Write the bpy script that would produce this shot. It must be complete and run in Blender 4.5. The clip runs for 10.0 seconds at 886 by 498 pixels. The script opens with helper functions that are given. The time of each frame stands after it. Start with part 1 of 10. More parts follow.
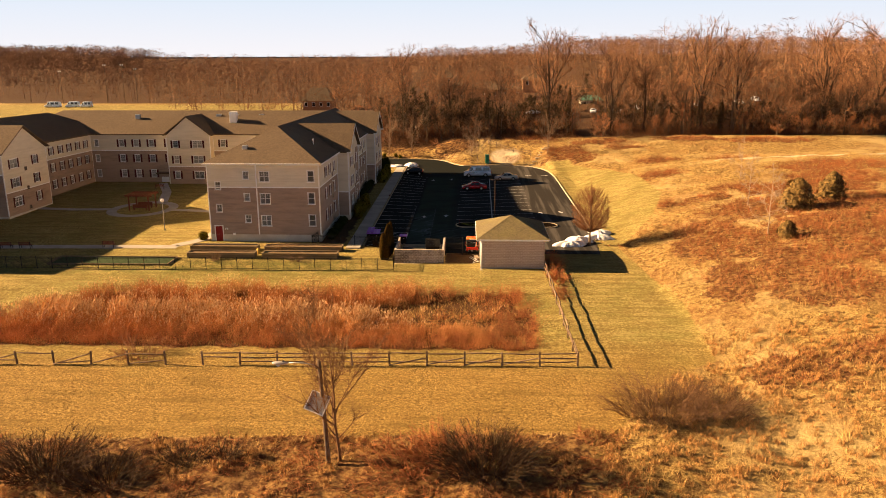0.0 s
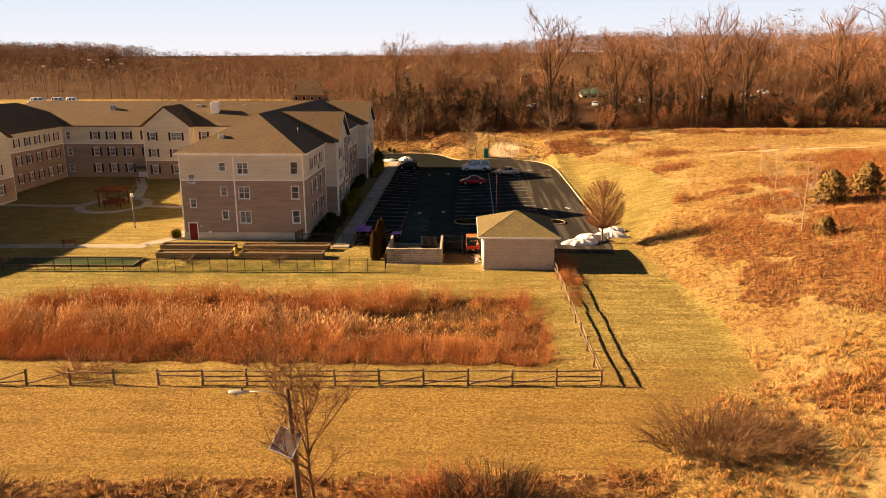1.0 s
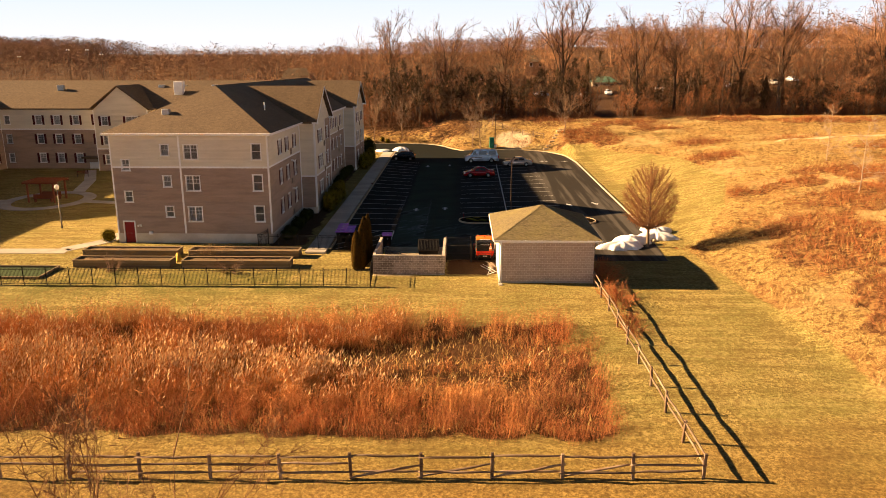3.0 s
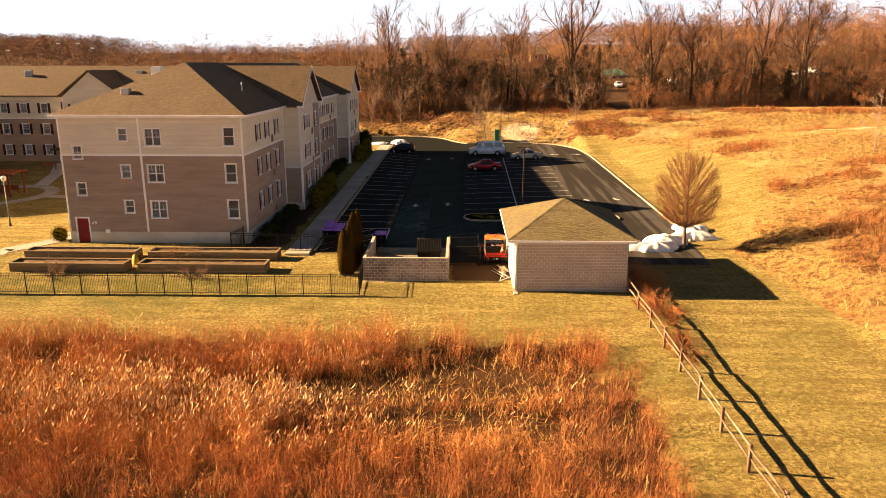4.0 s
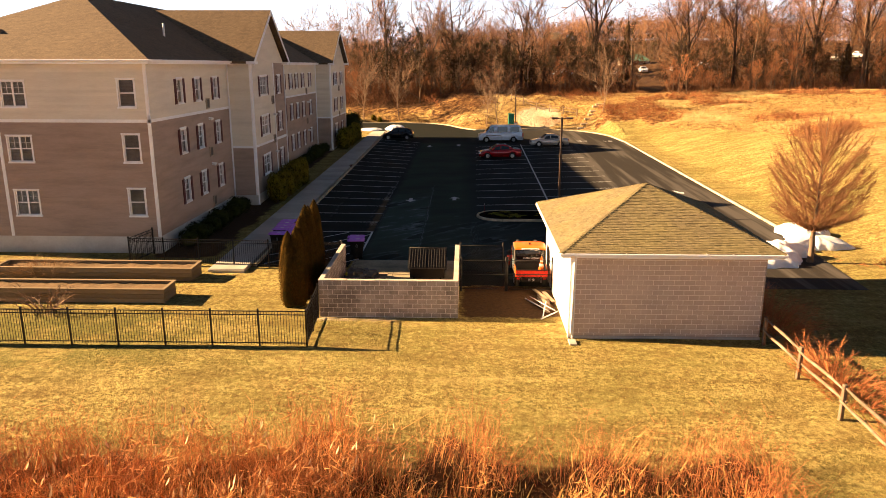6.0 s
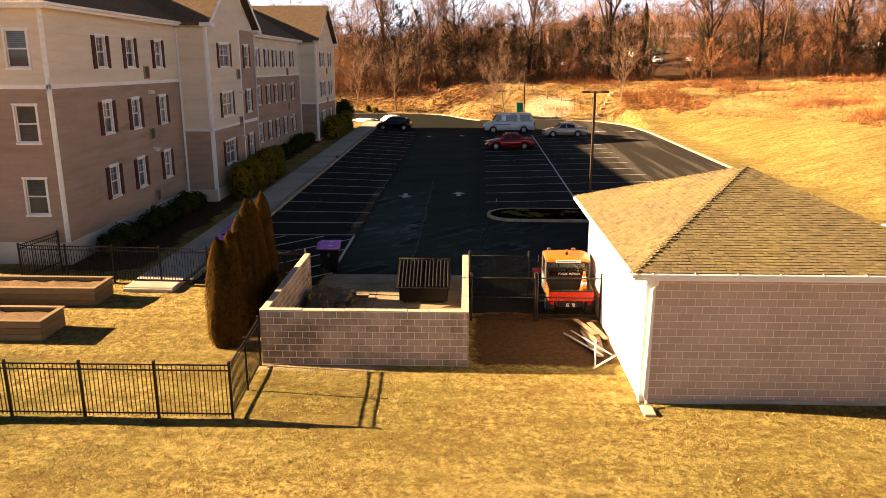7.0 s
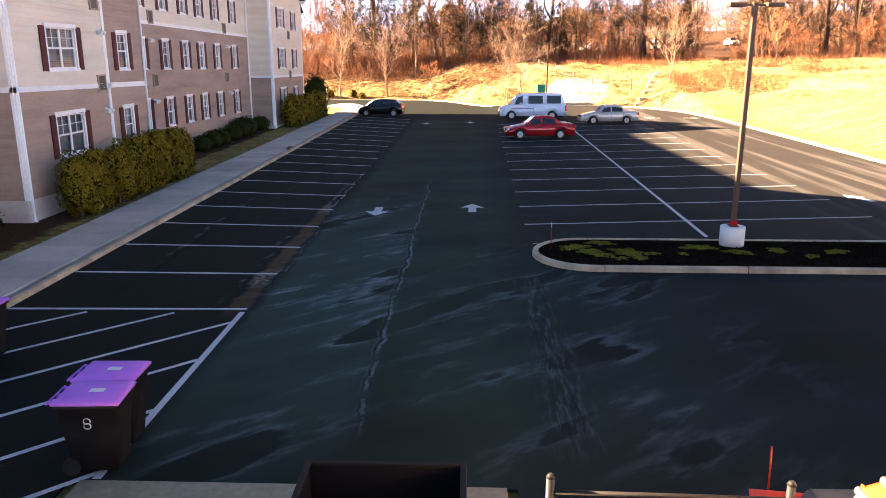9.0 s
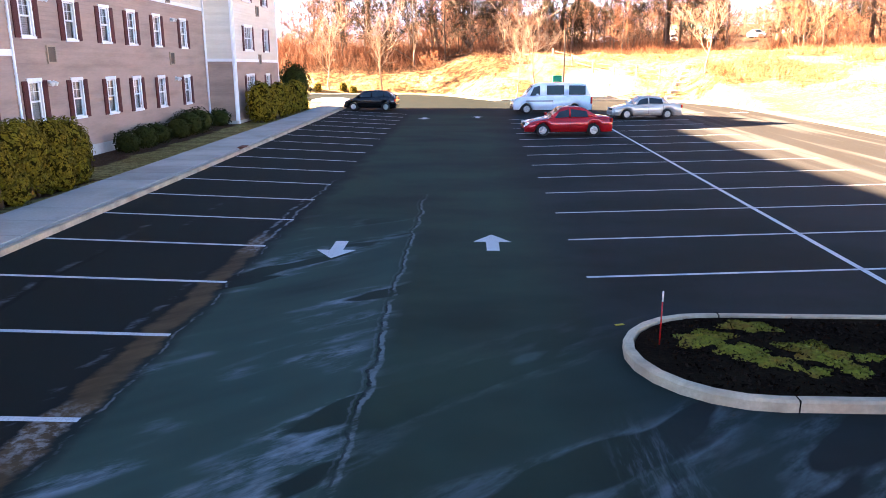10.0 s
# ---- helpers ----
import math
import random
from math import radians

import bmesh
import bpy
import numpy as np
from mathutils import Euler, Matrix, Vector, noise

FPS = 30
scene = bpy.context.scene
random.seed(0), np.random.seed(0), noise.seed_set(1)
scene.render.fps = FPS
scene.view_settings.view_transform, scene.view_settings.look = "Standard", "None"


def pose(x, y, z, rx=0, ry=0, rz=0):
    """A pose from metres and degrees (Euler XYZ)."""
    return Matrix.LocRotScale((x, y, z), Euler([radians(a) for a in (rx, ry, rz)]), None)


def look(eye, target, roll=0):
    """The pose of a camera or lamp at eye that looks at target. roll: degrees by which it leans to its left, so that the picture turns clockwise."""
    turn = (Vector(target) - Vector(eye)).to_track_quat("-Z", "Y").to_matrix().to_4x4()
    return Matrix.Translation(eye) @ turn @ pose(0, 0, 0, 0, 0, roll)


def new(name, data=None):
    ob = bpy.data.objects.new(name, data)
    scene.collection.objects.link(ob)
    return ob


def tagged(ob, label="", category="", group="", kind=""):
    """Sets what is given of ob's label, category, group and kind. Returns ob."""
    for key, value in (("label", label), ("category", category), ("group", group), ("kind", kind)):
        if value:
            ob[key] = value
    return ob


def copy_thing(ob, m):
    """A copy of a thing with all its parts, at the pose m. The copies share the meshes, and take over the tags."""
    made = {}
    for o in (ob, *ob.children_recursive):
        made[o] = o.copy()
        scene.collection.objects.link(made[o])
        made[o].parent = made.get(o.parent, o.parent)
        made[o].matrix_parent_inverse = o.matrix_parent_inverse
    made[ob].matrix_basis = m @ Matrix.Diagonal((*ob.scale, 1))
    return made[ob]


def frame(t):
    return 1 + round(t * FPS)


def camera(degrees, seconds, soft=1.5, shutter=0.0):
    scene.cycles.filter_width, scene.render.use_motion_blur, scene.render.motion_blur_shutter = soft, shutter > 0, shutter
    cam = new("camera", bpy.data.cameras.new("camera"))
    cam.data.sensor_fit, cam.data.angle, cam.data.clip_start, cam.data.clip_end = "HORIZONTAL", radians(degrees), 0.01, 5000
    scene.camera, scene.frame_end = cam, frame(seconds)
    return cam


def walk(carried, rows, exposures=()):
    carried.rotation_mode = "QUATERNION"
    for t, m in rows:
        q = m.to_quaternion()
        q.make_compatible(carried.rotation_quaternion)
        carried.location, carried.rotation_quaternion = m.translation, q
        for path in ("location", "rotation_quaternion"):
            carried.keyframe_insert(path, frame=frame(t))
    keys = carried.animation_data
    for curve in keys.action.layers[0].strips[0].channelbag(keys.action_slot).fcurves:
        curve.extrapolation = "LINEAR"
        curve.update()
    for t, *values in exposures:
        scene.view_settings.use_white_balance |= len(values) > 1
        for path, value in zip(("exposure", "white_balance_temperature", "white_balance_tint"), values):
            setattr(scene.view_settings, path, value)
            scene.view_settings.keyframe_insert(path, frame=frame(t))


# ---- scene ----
from itertools import product

cam = camera(61.2, 10.0, soft=0.9)
METRES, EYE, TILT, LEAN, TURN = 100.0, 24.5, 0.0, 0.0, 2.0
ROWS = [
    (0.0, 0.0, 0.0, 0.0, -0.03, -14.67, 0.11),
    (0.5, -0.002, 0.0444, -0.0125, -0.26, -14.69, 0.09),
    (1.0, -0.0028, 0.0894, -0.024, -0.42, -14.71, 0.12),
    (1.5, -0.0037, 0.135, -0.0335, -0.5, -14.73, 0.13),
    (2.0, -0.0046, 0.1813, -0.0432, -0.55, -14.73, 0.12),
    (2.5, -0.0056, 0.2282, -0.0546, -0.6, -14.73, 0.1),
    (4.0, -0.0077, 0.3709, -0.0907, -0.56, -14.77, 0.02),
    (4.5, -0.0074, 0.4196, -0.1009, -0.46, -14.72, 0.02),
    (5.0, -0.0072, 0.4687, -0.1109, -0.4, -14.68, -0.0),
    (6.5, -0.0074, 0.6188, -0.1481, -0.28, -14.67, -0.04),
    (7.0, -0.0073, 0.6704, -0.1583, -0.25, -14.68, -0.02),
    (7.5, -0.007, 0.7221, -0.1673, -0.22, -14.69, -0.08),
    (8.0, -0.0066, 0.7702, -0.1754, -0.18, -14.66, -0.07),
    (8.5, -0.0063, 0.822, -0.1841, -0.14, -14.62, -0.03),
    (9.0, -0.0063, 0.8741, -0.1911, -0.1, -14.62, -0.03),
    (9.5, -0.0063, 0.926, -0.1977, -0.06, -14.58, -0.03),
    (10.0, -0.0062, 0.9777, -0.2046, -0.0, -14.52, 0.01),
]
EXPOSURES = [(0.0, 1.98, 6650, 12), (2.5, 2.07, 6700, 12), (4.5, 2.4, 6600, 12), (6.5, 2.57, 6500, 12), (7.5, 2.63, 6450, 13), (8.0, 2.72, 6300, 15), (8.5, 3.16, 6000, 17), (9.0, 4.24, 5500, 16), (9.5, 4.88, 5200, 17), (10.0, 5.06, 5080, 14)]
walk(cam, [(t, pose(0, 0, EYE, TILT, LEAN, TURN) @ pose(METRES * x, METRES * y, METRES * z, 90 + pitch, roll, yaw)) for t, x, y, z, yaw, pitch, roll in ROWS], EXPOSURES)

# ---- light ----
SUN_TO = Vector((-1.0, 0.11, 0.4)).normalized()
world = bpy.data.worlds.new("world")
scene.world = world
world.use_nodes = True
_n = world.node_tree.nodes
_sky = _n.new("ShaderNodeTexSky")
_sky.sky_type, _sky.sun_disc = "NISHITA", False
_sky.sun_elevation, _sky.sun_rotation = math.asin(SUN_TO.z), radians(-83.7)
_sky.altitude, _sky.air_density, _sky.dust_density, _sky.ozone_density = 50, 1.0, 0.4, 1.0
world.node_tree.links.new(_sky.outputs[0], _n["Background"].inputs[0])
_n["Background"].inputs[1].default_value = 0.01
sun = new("sun", bpy.data.lights.new("sun", "SUN"))
sun.data.energy, sun.data.angle, sun.data.color = 5.0, radians(0.5), (1.0, 0.655, 0.335)
sun.matrix_basis = look(SUN_TO * 200, (0, 0, 0))
# ---- helpers of this scene ----


def world_of(ob):
    m = ob.matrix_basis.copy()
    return world_of(ob.parent) @ ob.matrix_parent_inverse @ m if ob.parent else m


def part(name, bm, material, parent=None, label="", m=None):
    """One mesh object. Its geometry is in world metres as its parent stands, or moved by m."""
    me = bm
    if isinstance(bm, bmesh.types.BMesh):
        me = bpy.data.meshes.new(name)
        bm.to_mesh(me)
        bm.free()
    if material and not me.materials:
        for one in material if isinstance(material, (list, tuple)) else (material,):
            me.materials.append(one)
    ob = new(name, me)
    if parent:
        ob.parent = parent
        ob.matrix_parent_inverse = world_of(parent).inverted()
    if m is not None:
        ob.matrix_basis = m
    if label:
        tagged(ob, label)
    return ob


def thing(name, label, category, group="", kind="", at=(0, 0, 0)):
    ob = new(name)
    ob.location = at
    ob.empty_display_size = 0.2
    return tagged(ob, label, category, group, kind)


def np_mesh(name, verts, faces, smooth=False, slots=None):
    """A mesh from arrays: verts (n,3), faces (m,3) or (m,4)."""
    verts, faces = np.asarray(verts, dtype=np.float32), np.asarray(faces, dtype=np.int32)
    me = bpy.data.meshes.new(name)
    k = faces.shape[1]
    me.vertices.add(len(verts))
    me.vertices.foreach_set("co", verts.ravel())
    me.loops.add(faces.size)
    me.loops.foreach_set("vertex_index", faces.ravel())
    me.polygons.add(len(faces))
    me.polygons.foreach_set("loop_start", np.arange(0, faces.size, k, dtype=np.int32))
    if slots is not None:
        me.polygons.foreach_set("material_index", np.asarray(slots, dtype=np.int32))
    me.polygons.foreach_set("use_smooth", np.full(len(faces), smooth))
    me.update(calc_edges=True)
    return me


def box(bm, x0, x1, y0, y1, z0, z1, bevel=0.0, m=None, mi=0):
    r = bmesh.ops.create_cube(bm, size=1.0)
    mat = Matrix.Translation(((x0 + x1) / 2, (y0 + y1) / 2, (z0 + z1) / 2)) @ Matrix.Diagonal((x1 - x0, y1 - y0, z1 - z0, 1))
    bmesh.ops.transform(bm, matrix=(m @ mat) if m is not None else mat, verts=r["verts"])
    faces = list({f for v in r["verts"] for f in v.link_faces})
    for f in faces:
        f.material_index = mi
    if bevel:
        edges = list({e for f in faces for e in f.edges})
        bmesh.ops.bevel(bm, geom=edges, offset=bevel, segments=1, affect="EDGES", profile=0.5)
    return bm


def boxes(*rows, bevel=0.0):
    bm = bmesh.new()
    for r in rows:
        box(bm, *r, bevel=bevel)
    return bm


def tube(bm, points, radius, sides=8, cap=True, mi=0):
    """A tube through points; radius a number or one for each point."""
    pts = [Vector(p) for p in points]
    rs = radius if isinstance(radius, (list, tuple)) else [radius] * len(pts)
    rings = []
    for i, p in enumerate(pts):
        d = (pts[min(i + 1, len(pts) - 1)] - pts[max(i - 1, 0)]).normalized()
        a = d.orthogonal().normalized() if abs(d.z) < 0.99 else Vector((1, 0, 0))
        a = (a - d * a.dot(d)).normalized()
        b = d.cross(a)
        rings.append([bm.verts.new(p + (a * math.cos(2 * math.pi * k / sides) + b * math.sin(2 * math.pi * k / sides)) * rs[i]) for k in range(sides)])
    for r0, r1 in zip(rings, rings[1:]):
        for k in range(sides):
            f = bm.faces.new((r0[k], r0[(k + 1) % sides], r1[(k + 1) % sides], r1[k]))
            f.smooth, f.material_index = True, mi
    if cap:
        for r, rev in ((rings[0], True), (rings[-1], False)):
            f = bm.faces.new(list(reversed(r)) if rev else r)
            f.material_index = mi
    return bm


def prism(bm, outline, z0, z1, mi=0):
    """A slab from a flat outline, counter-clockwise, (x, y)."""
    lo = [bm.verts.new((x, y, z0)) for x, y in outline]
    hi = [bm.verts.new((x, y, z1)) for x, y in outline]
    n = len(outline)
    fs = [bm.faces.new(hi), bm.faces.new(list(reversed(lo)))]
    for i in range(n):
        fs.append(bm.faces.new((lo[i], lo[(i + 1) % n], hi[(i + 1) % n], hi[i])))
    for f in fs:
        f.material_index = mi
    return bm


def sheet(bm, quad, mi=0):
    f = bm.faces.new([bm.verts.new(p) for p in quad])
    f.material_index = mi
    return f


def prisms(segs, sides=3):
    """Tapered tubes for an array of rows (x0 y0 z0 x1 y1 z1 r0 r1)."""
    s = np.asarray(segs, dtype=np.float64)
    p0, p1, r0, r1 = s[:, :3], s[:, 3:6], s[:, 6:7], s[:, 7:8]
    d = p1 - p0
    d /= np.linalg.norm(d, axis=1, keepdims=True) + 1e-9
    ref = np.where(np.abs(d[:, 2:3]) > 0.9, [[1.0, 0, 0]], [[0, 0, 1.0]])
    a = np.cross(d, ref)
    a /= np.linalg.norm(a, axis=1, keepdims=True) + 1e-9
    b = np.cross(d, a)
    V = []
    for p, r in ((p0, r0), (p1, r1)):
        for k in range(sides):
            t = 2 * math.pi * k / sides
            V.append(p + (a * math.cos(t) + b * math.sin(t)) * r)
    n = len(s)
    verts = np.stack(V, 1).reshape(-1, 3)
    base = np.arange(n)[:, None] * (2 * sides)
    faces = np.concatenate([np.concatenate([base + k, base + (k + 1) % sides, base + sides + (k + 1) % sides, base + sides + k], 1) for k in range(sides)])
    return verts, faces


# ---- materials ----
def nodes_of(name):
    m = bpy.data.materials.new(name)
    m.use_nodes = True
    nt = m.node_tree
    return m, nt, nt.nodes["Principled BSDF"]


def noise_node(nt, scale, detail=4, rough=0.6, vec=None):
    n = nt.nodes.new("ShaderNodeTexNoise")
    n.inputs["Scale"].default_value, n.inputs["Detail"].default_value, n.inputs["Roughness"].default_value = scale, detail, rough
    if vec is not None:
        nt.links.new(vec, n.inputs["Vector"])
    return n.outputs["Fac"]


def ramp(nt, fac, lo, hi):
    n = nt.nodes.new("ShaderNodeMapRange")
    n.inputs[1].default_value, n.inputs[2].default_value = lo, hi
    n.clamp = True
    nt.links.new(fac, n.inputs[0])
    return n.outputs[0]


def mix(nt, fac, a, b, how="MIX"):
    n = nt.nodes.new("ShaderNodeMix")
    n.data_type, n.blend_type = "RGBA", how
    for sock, v in ((n.inputs[0], fac), (n.inputs[6], a), (n.inputs[7], b)):
        if isinstance(v, bpy.types.NodeSocket):
            nt.links.new(v, sock)
        elif isinstance(v, (int, float)):
            sock.default_value = v
        else:
            sock.default_value = (*v, 1)
    return n.outputs[2]


def math_node(nt, op, a, b=0.0):
    n = nt.nodes.new("ShaderNodeMath")
    n.operation = op
    for sock, v in ((n.inputs[0], a), (n.inputs[1], b)):
        if isinstance(v, bpy.types.NodeSocket):
            nt.links.new(v, sock)
        else:
            sock.default_value = v
    return n.outputs[0]


def position(nt, scale=(1, 1, 1)):
    g = nt.nodes.new("ShaderNodeNewGeometry")
    if scale == (1, 1, 1):
        return g.outputs["Position"]
    n = nt.nodes.new("ShaderNodeVectorMath")
    n.operation = "MULTIPLY"
    nt.links.new(g.outputs["Position"], n.inputs[0])
    n.inputs[1].default_value = scale
    return n.outputs[0]


def bump(nt, bsdf, height, strength, distance):
    n = nt.nodes.new("ShaderNodeBump")
    n.inputs["Strength"].default_value, n.inputs["Distance"].default_value = strength, distance
    nt.links.new(height, n.inputs["Height"])
    nt.links.new(n.outputs[0], bsdf.inputs["Normal"])


def surf(name, a, b, fine=20.0, stain=None, coarse=0.6, amount=0.5, rough=0.8, relief=0.3, depth=0.01, metal=0.0, stretch=(1, 1, 1), vary="", spread=0.3, spec=0.18, sheen=0.0):
    """Two colours in a fine grain, a stain at a coarser scale, relief, and a change from piece to piece (vary: object or island)."""
    m, nt, bsdf = nodes_of(name)
    pos = position(nt, stretch)
    n1 = noise_node(nt, fine, 5, 0.65, pos)
    col = mix(nt, ramp(nt, n1, 0.3, 0.7), a, b)
    if stain:
        n2 = noise_node(nt, coarse, 4, 0.6, pos)
        col = mix(nt, math_node(nt, "MULTIPLY", ramp(nt, n2, 0.42, 0.68), amount), col, stain)
    if vary:
        src = nt.nodes.new("ShaderNodeObjectInfo").outputs["Random"] if vary == "object" else nt.nodes.new("ShaderNodeNewGeometry").outputs["Random Per Island"]
        h = nt.nodes.new("ShaderNodeHueSaturation")
        nt.links.new(col, h.inputs["Color"])
        v = nt.nodes.new("ShaderNodeMapRange")
        v.inputs[3].default_value, v.inputs[4].default_value = 1 - spread, 1 + spread
        nt.links.new(src, v.inputs[0])
        nt.links.new(v.outputs[0], h.inputs["Value"])
        col = h.outputs[0]
    nt.links.new(col, bsdf.inputs["Base Color"])
    bsdf.inputs["Roughness"].default_value, bsdf.inputs["Metallic"].default_value = rough, metal
    bsdf.inputs["Specular IOR Level"].default_value = spec
    if relief:
        bump(nt, bsdf, n1, relief, depth)
    return m


def glass(name, tint=(0.9, 0.95, 1.0), see=0.75):
    m, nt, bsdf = nodes_of(name)
    out = nt.nodes["Material Output"]
    tr, gl, mx = nt.nodes.new("ShaderNodeBsdfTransparent"), nt.nodes.new("ShaderNodeBsdfGlossy"), nt.nodes.new("ShaderNodeMixShader")
    fr = nt.nodes.new("ShaderNodeFresnel")
    fr.inputs[0].default_value = 1.52
    tr.inputs[0].default_value = (tint[0] * see, tint[1] * see, tint[2] * see, 1)
    gl.inputs["Roughness"].default_value = 0.02
    nt.links.new(fr.outputs[0], mx.inputs[0])
    nt.links.new(tr.outputs[0], mx.inputs[1])
    nt.links.new(gl.outputs[0], mx.inputs[2])
    nt.links.new(mx.outputs[0], out.inputs[0])
    return m


WHITE = surf("white_trim", (0.86, 0.855, 0.85), (0.79, 0.785, 0.78), 6, (0.55, 0.52, 0.48), 0.8, 0.25, 0.5, 0.05)
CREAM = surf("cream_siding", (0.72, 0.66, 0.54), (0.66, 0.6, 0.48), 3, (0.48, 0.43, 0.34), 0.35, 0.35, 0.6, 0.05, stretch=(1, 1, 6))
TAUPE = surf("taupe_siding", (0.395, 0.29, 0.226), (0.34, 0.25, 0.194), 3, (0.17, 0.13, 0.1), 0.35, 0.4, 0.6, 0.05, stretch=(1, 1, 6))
FOUND = surf("painted_foundation", (0.6, 0.57, 0.52), (0.52, 0.49, 0.44), 9, (0.36, 0.32, 0.27), 0.7, 0.5, 0.8, 0.15)
BURGUNDY = surf("burgundy_shutter", (0.085, 0.02, 0.02), (0.06, 0.015, 0.015), 12, None, rough=0.55, relief=0.05)
RED_DOOR = surf("red_door_paint", (0.24, 0.02, 0.02), (0.2, 0.015, 0.015), 8, None, rough=0.5, relief=0.03)
BLIND = surf("window_blind", (0.6, 0.57, 0.52), (0.5, 0.475, 0.43), 2, (0.16, 0.15, 0.14), 0.5, 0.5, 0.8, 0.0, vary="object", spread=0.4)
# near-black colour that stands for the shade of unlit rooms
DARK = surf("room_shade", (0.02, 0.018, 0.016), (0.012, 0.011, 0.01), 2, rough=0.9, relief=0)
PANE = glass("window_glass")
CONCRETE = surf("concrete", (0.48, 0.445, 0.395), (0.4, 0.37, 0.325), 14, (0.24, 0.21, 0.17), 0.5, 0.5, 0.85, 0.2, 0.005, vary="object", spread=0.1)
KERB = surf("kerb_concrete", (0.58, 0.475, 0.33), (0.45, 0.365, 0.25), 16, (0.2, 0.165, 0.125), 1.1, 0.7, 0.85, 0.3, 0.01)
BLOCK = surf("concrete_block", (0.42, 0.34, 0.285), (0.33, 0.265, 0.22), 40, (0.14, 0.11, 0.09), 1.1, 0.85, 0.92, 0.4, 0.004, vary="object", spread=0.2)
SHED_BLOCK = surf("pale_block", (0.52, 0.42, 0.345), (0.42, 0.34, 0.28), 40, (0.34, 0.272, 0.22), 1.2, 0.4, 0.92, 0.3, 0.004, vary="object", spread=0.07)
BLOCK_J = surf("concrete_block_joined", (0.42, 0.34, 0.285), (0.33, 0.265, 0.22), 40, (0.17, 0.135, 0.11), 0.9, 0.65, 0.92, 0.4, 0.004, vary="island", spread=0.2)
MORTAR = surf("mortar", (0.8, 0.71, 0.62), (0.68, 0.6, 0.52), 30, None, rough=0.95, relief=0.3)
WHITE_BLOCK = surf("white_block", (0.78, 0.76, 0.72), (0.72, 0.7, 0.66), 25, (0.6, 0.56, 0.5), 0.8, 0.4, 0.8, 0.2, 0.004, vary="island", spread=0.04)
SHINGLE = surf("brown_shingle", (0.225, 0.183, 0.1), (0.117, 0.093, 0.053), 25, (0.215, 0.18, 0.075), 0.5, 0.6, 0.95, 0.5, 0.01, vary="island", spread=0.2)
BARK = surf("grey_brown_bark", (0.15, 0.1, 0.065), (0.09, 0.06, 0.04), 14, (0.2, 0.16, 0.12), 1.0, 0.5, 0.95, 0.5, 0.03, stretch=(1, 1, 0.3), vary="object", spread=0.3)
TWIG = surf("bare_twigs", (0.35, 0.177, 0.0875), (0.237, 0.12, 0.0612), 2, None, rough=0.9, relief=0, vary="object", spread=0.5)
TWIG_J = surf("bare_twigs_far", (0.258, 0.137, 0.0739), (0.19, 0.101, 0.056), 1, (0.1, 0.055, 0.035), 0.03, 0.7, rough=0.9, relief=0, vary="island", spread=0.16)


def lap_roof_material():
    """Roofing with rows of shingles as relief and grain, for roofs that stay far off."""
    m, nt, bsdf = nodes_of("roof_shingles_far")
    pos = position(nt)
    n1 = noise_node(nt, 9, 4, 0.7, position(nt, (1, 1, 3)))
    n2 = noise_node(nt, 0.35, 3, 0.5, pos)
    col = mix(nt, ramp(nt, n1, 0.3, 0.7), (0.15, 0.1, 0.056), (0.066, 0.043, 0.026))
    col = mix(nt, math_node(nt, "MULTIPLY", ramp(nt, n2, 0.4, 0.7), 0.45), col, (0.14, 0.096, 0.055))
    n3 = noise_node(nt, 2.6, 5, 0.7, position(nt, (1, 1, 2.5)))
    col = mix(nt, math_node(nt, "MULTIPLY", ramp(nt, n3, 0.5, 0.66), 0.55), col, (0.05, 0.032, 0.02))
    col = mix(nt, math_node(nt, "MULTIPLY", ramp(nt, n3, 0.45, 0.3), 0.4), col, (0.2, 0.138, 0.08))
    nt.links.new(col, bsdf.inputs["Base Color"])
    w = nt.nodes.new("ShaderNodeTexWave")
    w.wave_type, w.bands_direction, w.wave_profile = "BANDS", "Z", "SAW"
    w.inputs["Scale"].default_value, w.inputs["Distortion"].default_value = 5.0, 0.3
    nt.links.new(pos, w.inputs["Vector"])
    bump(nt, bsdf, w.outputs["Fac"], 0.6, 0.03)
    bsdf.inputs["Roughness"].default_value = 0.95
    return m


ROOF = lap_roof_material()


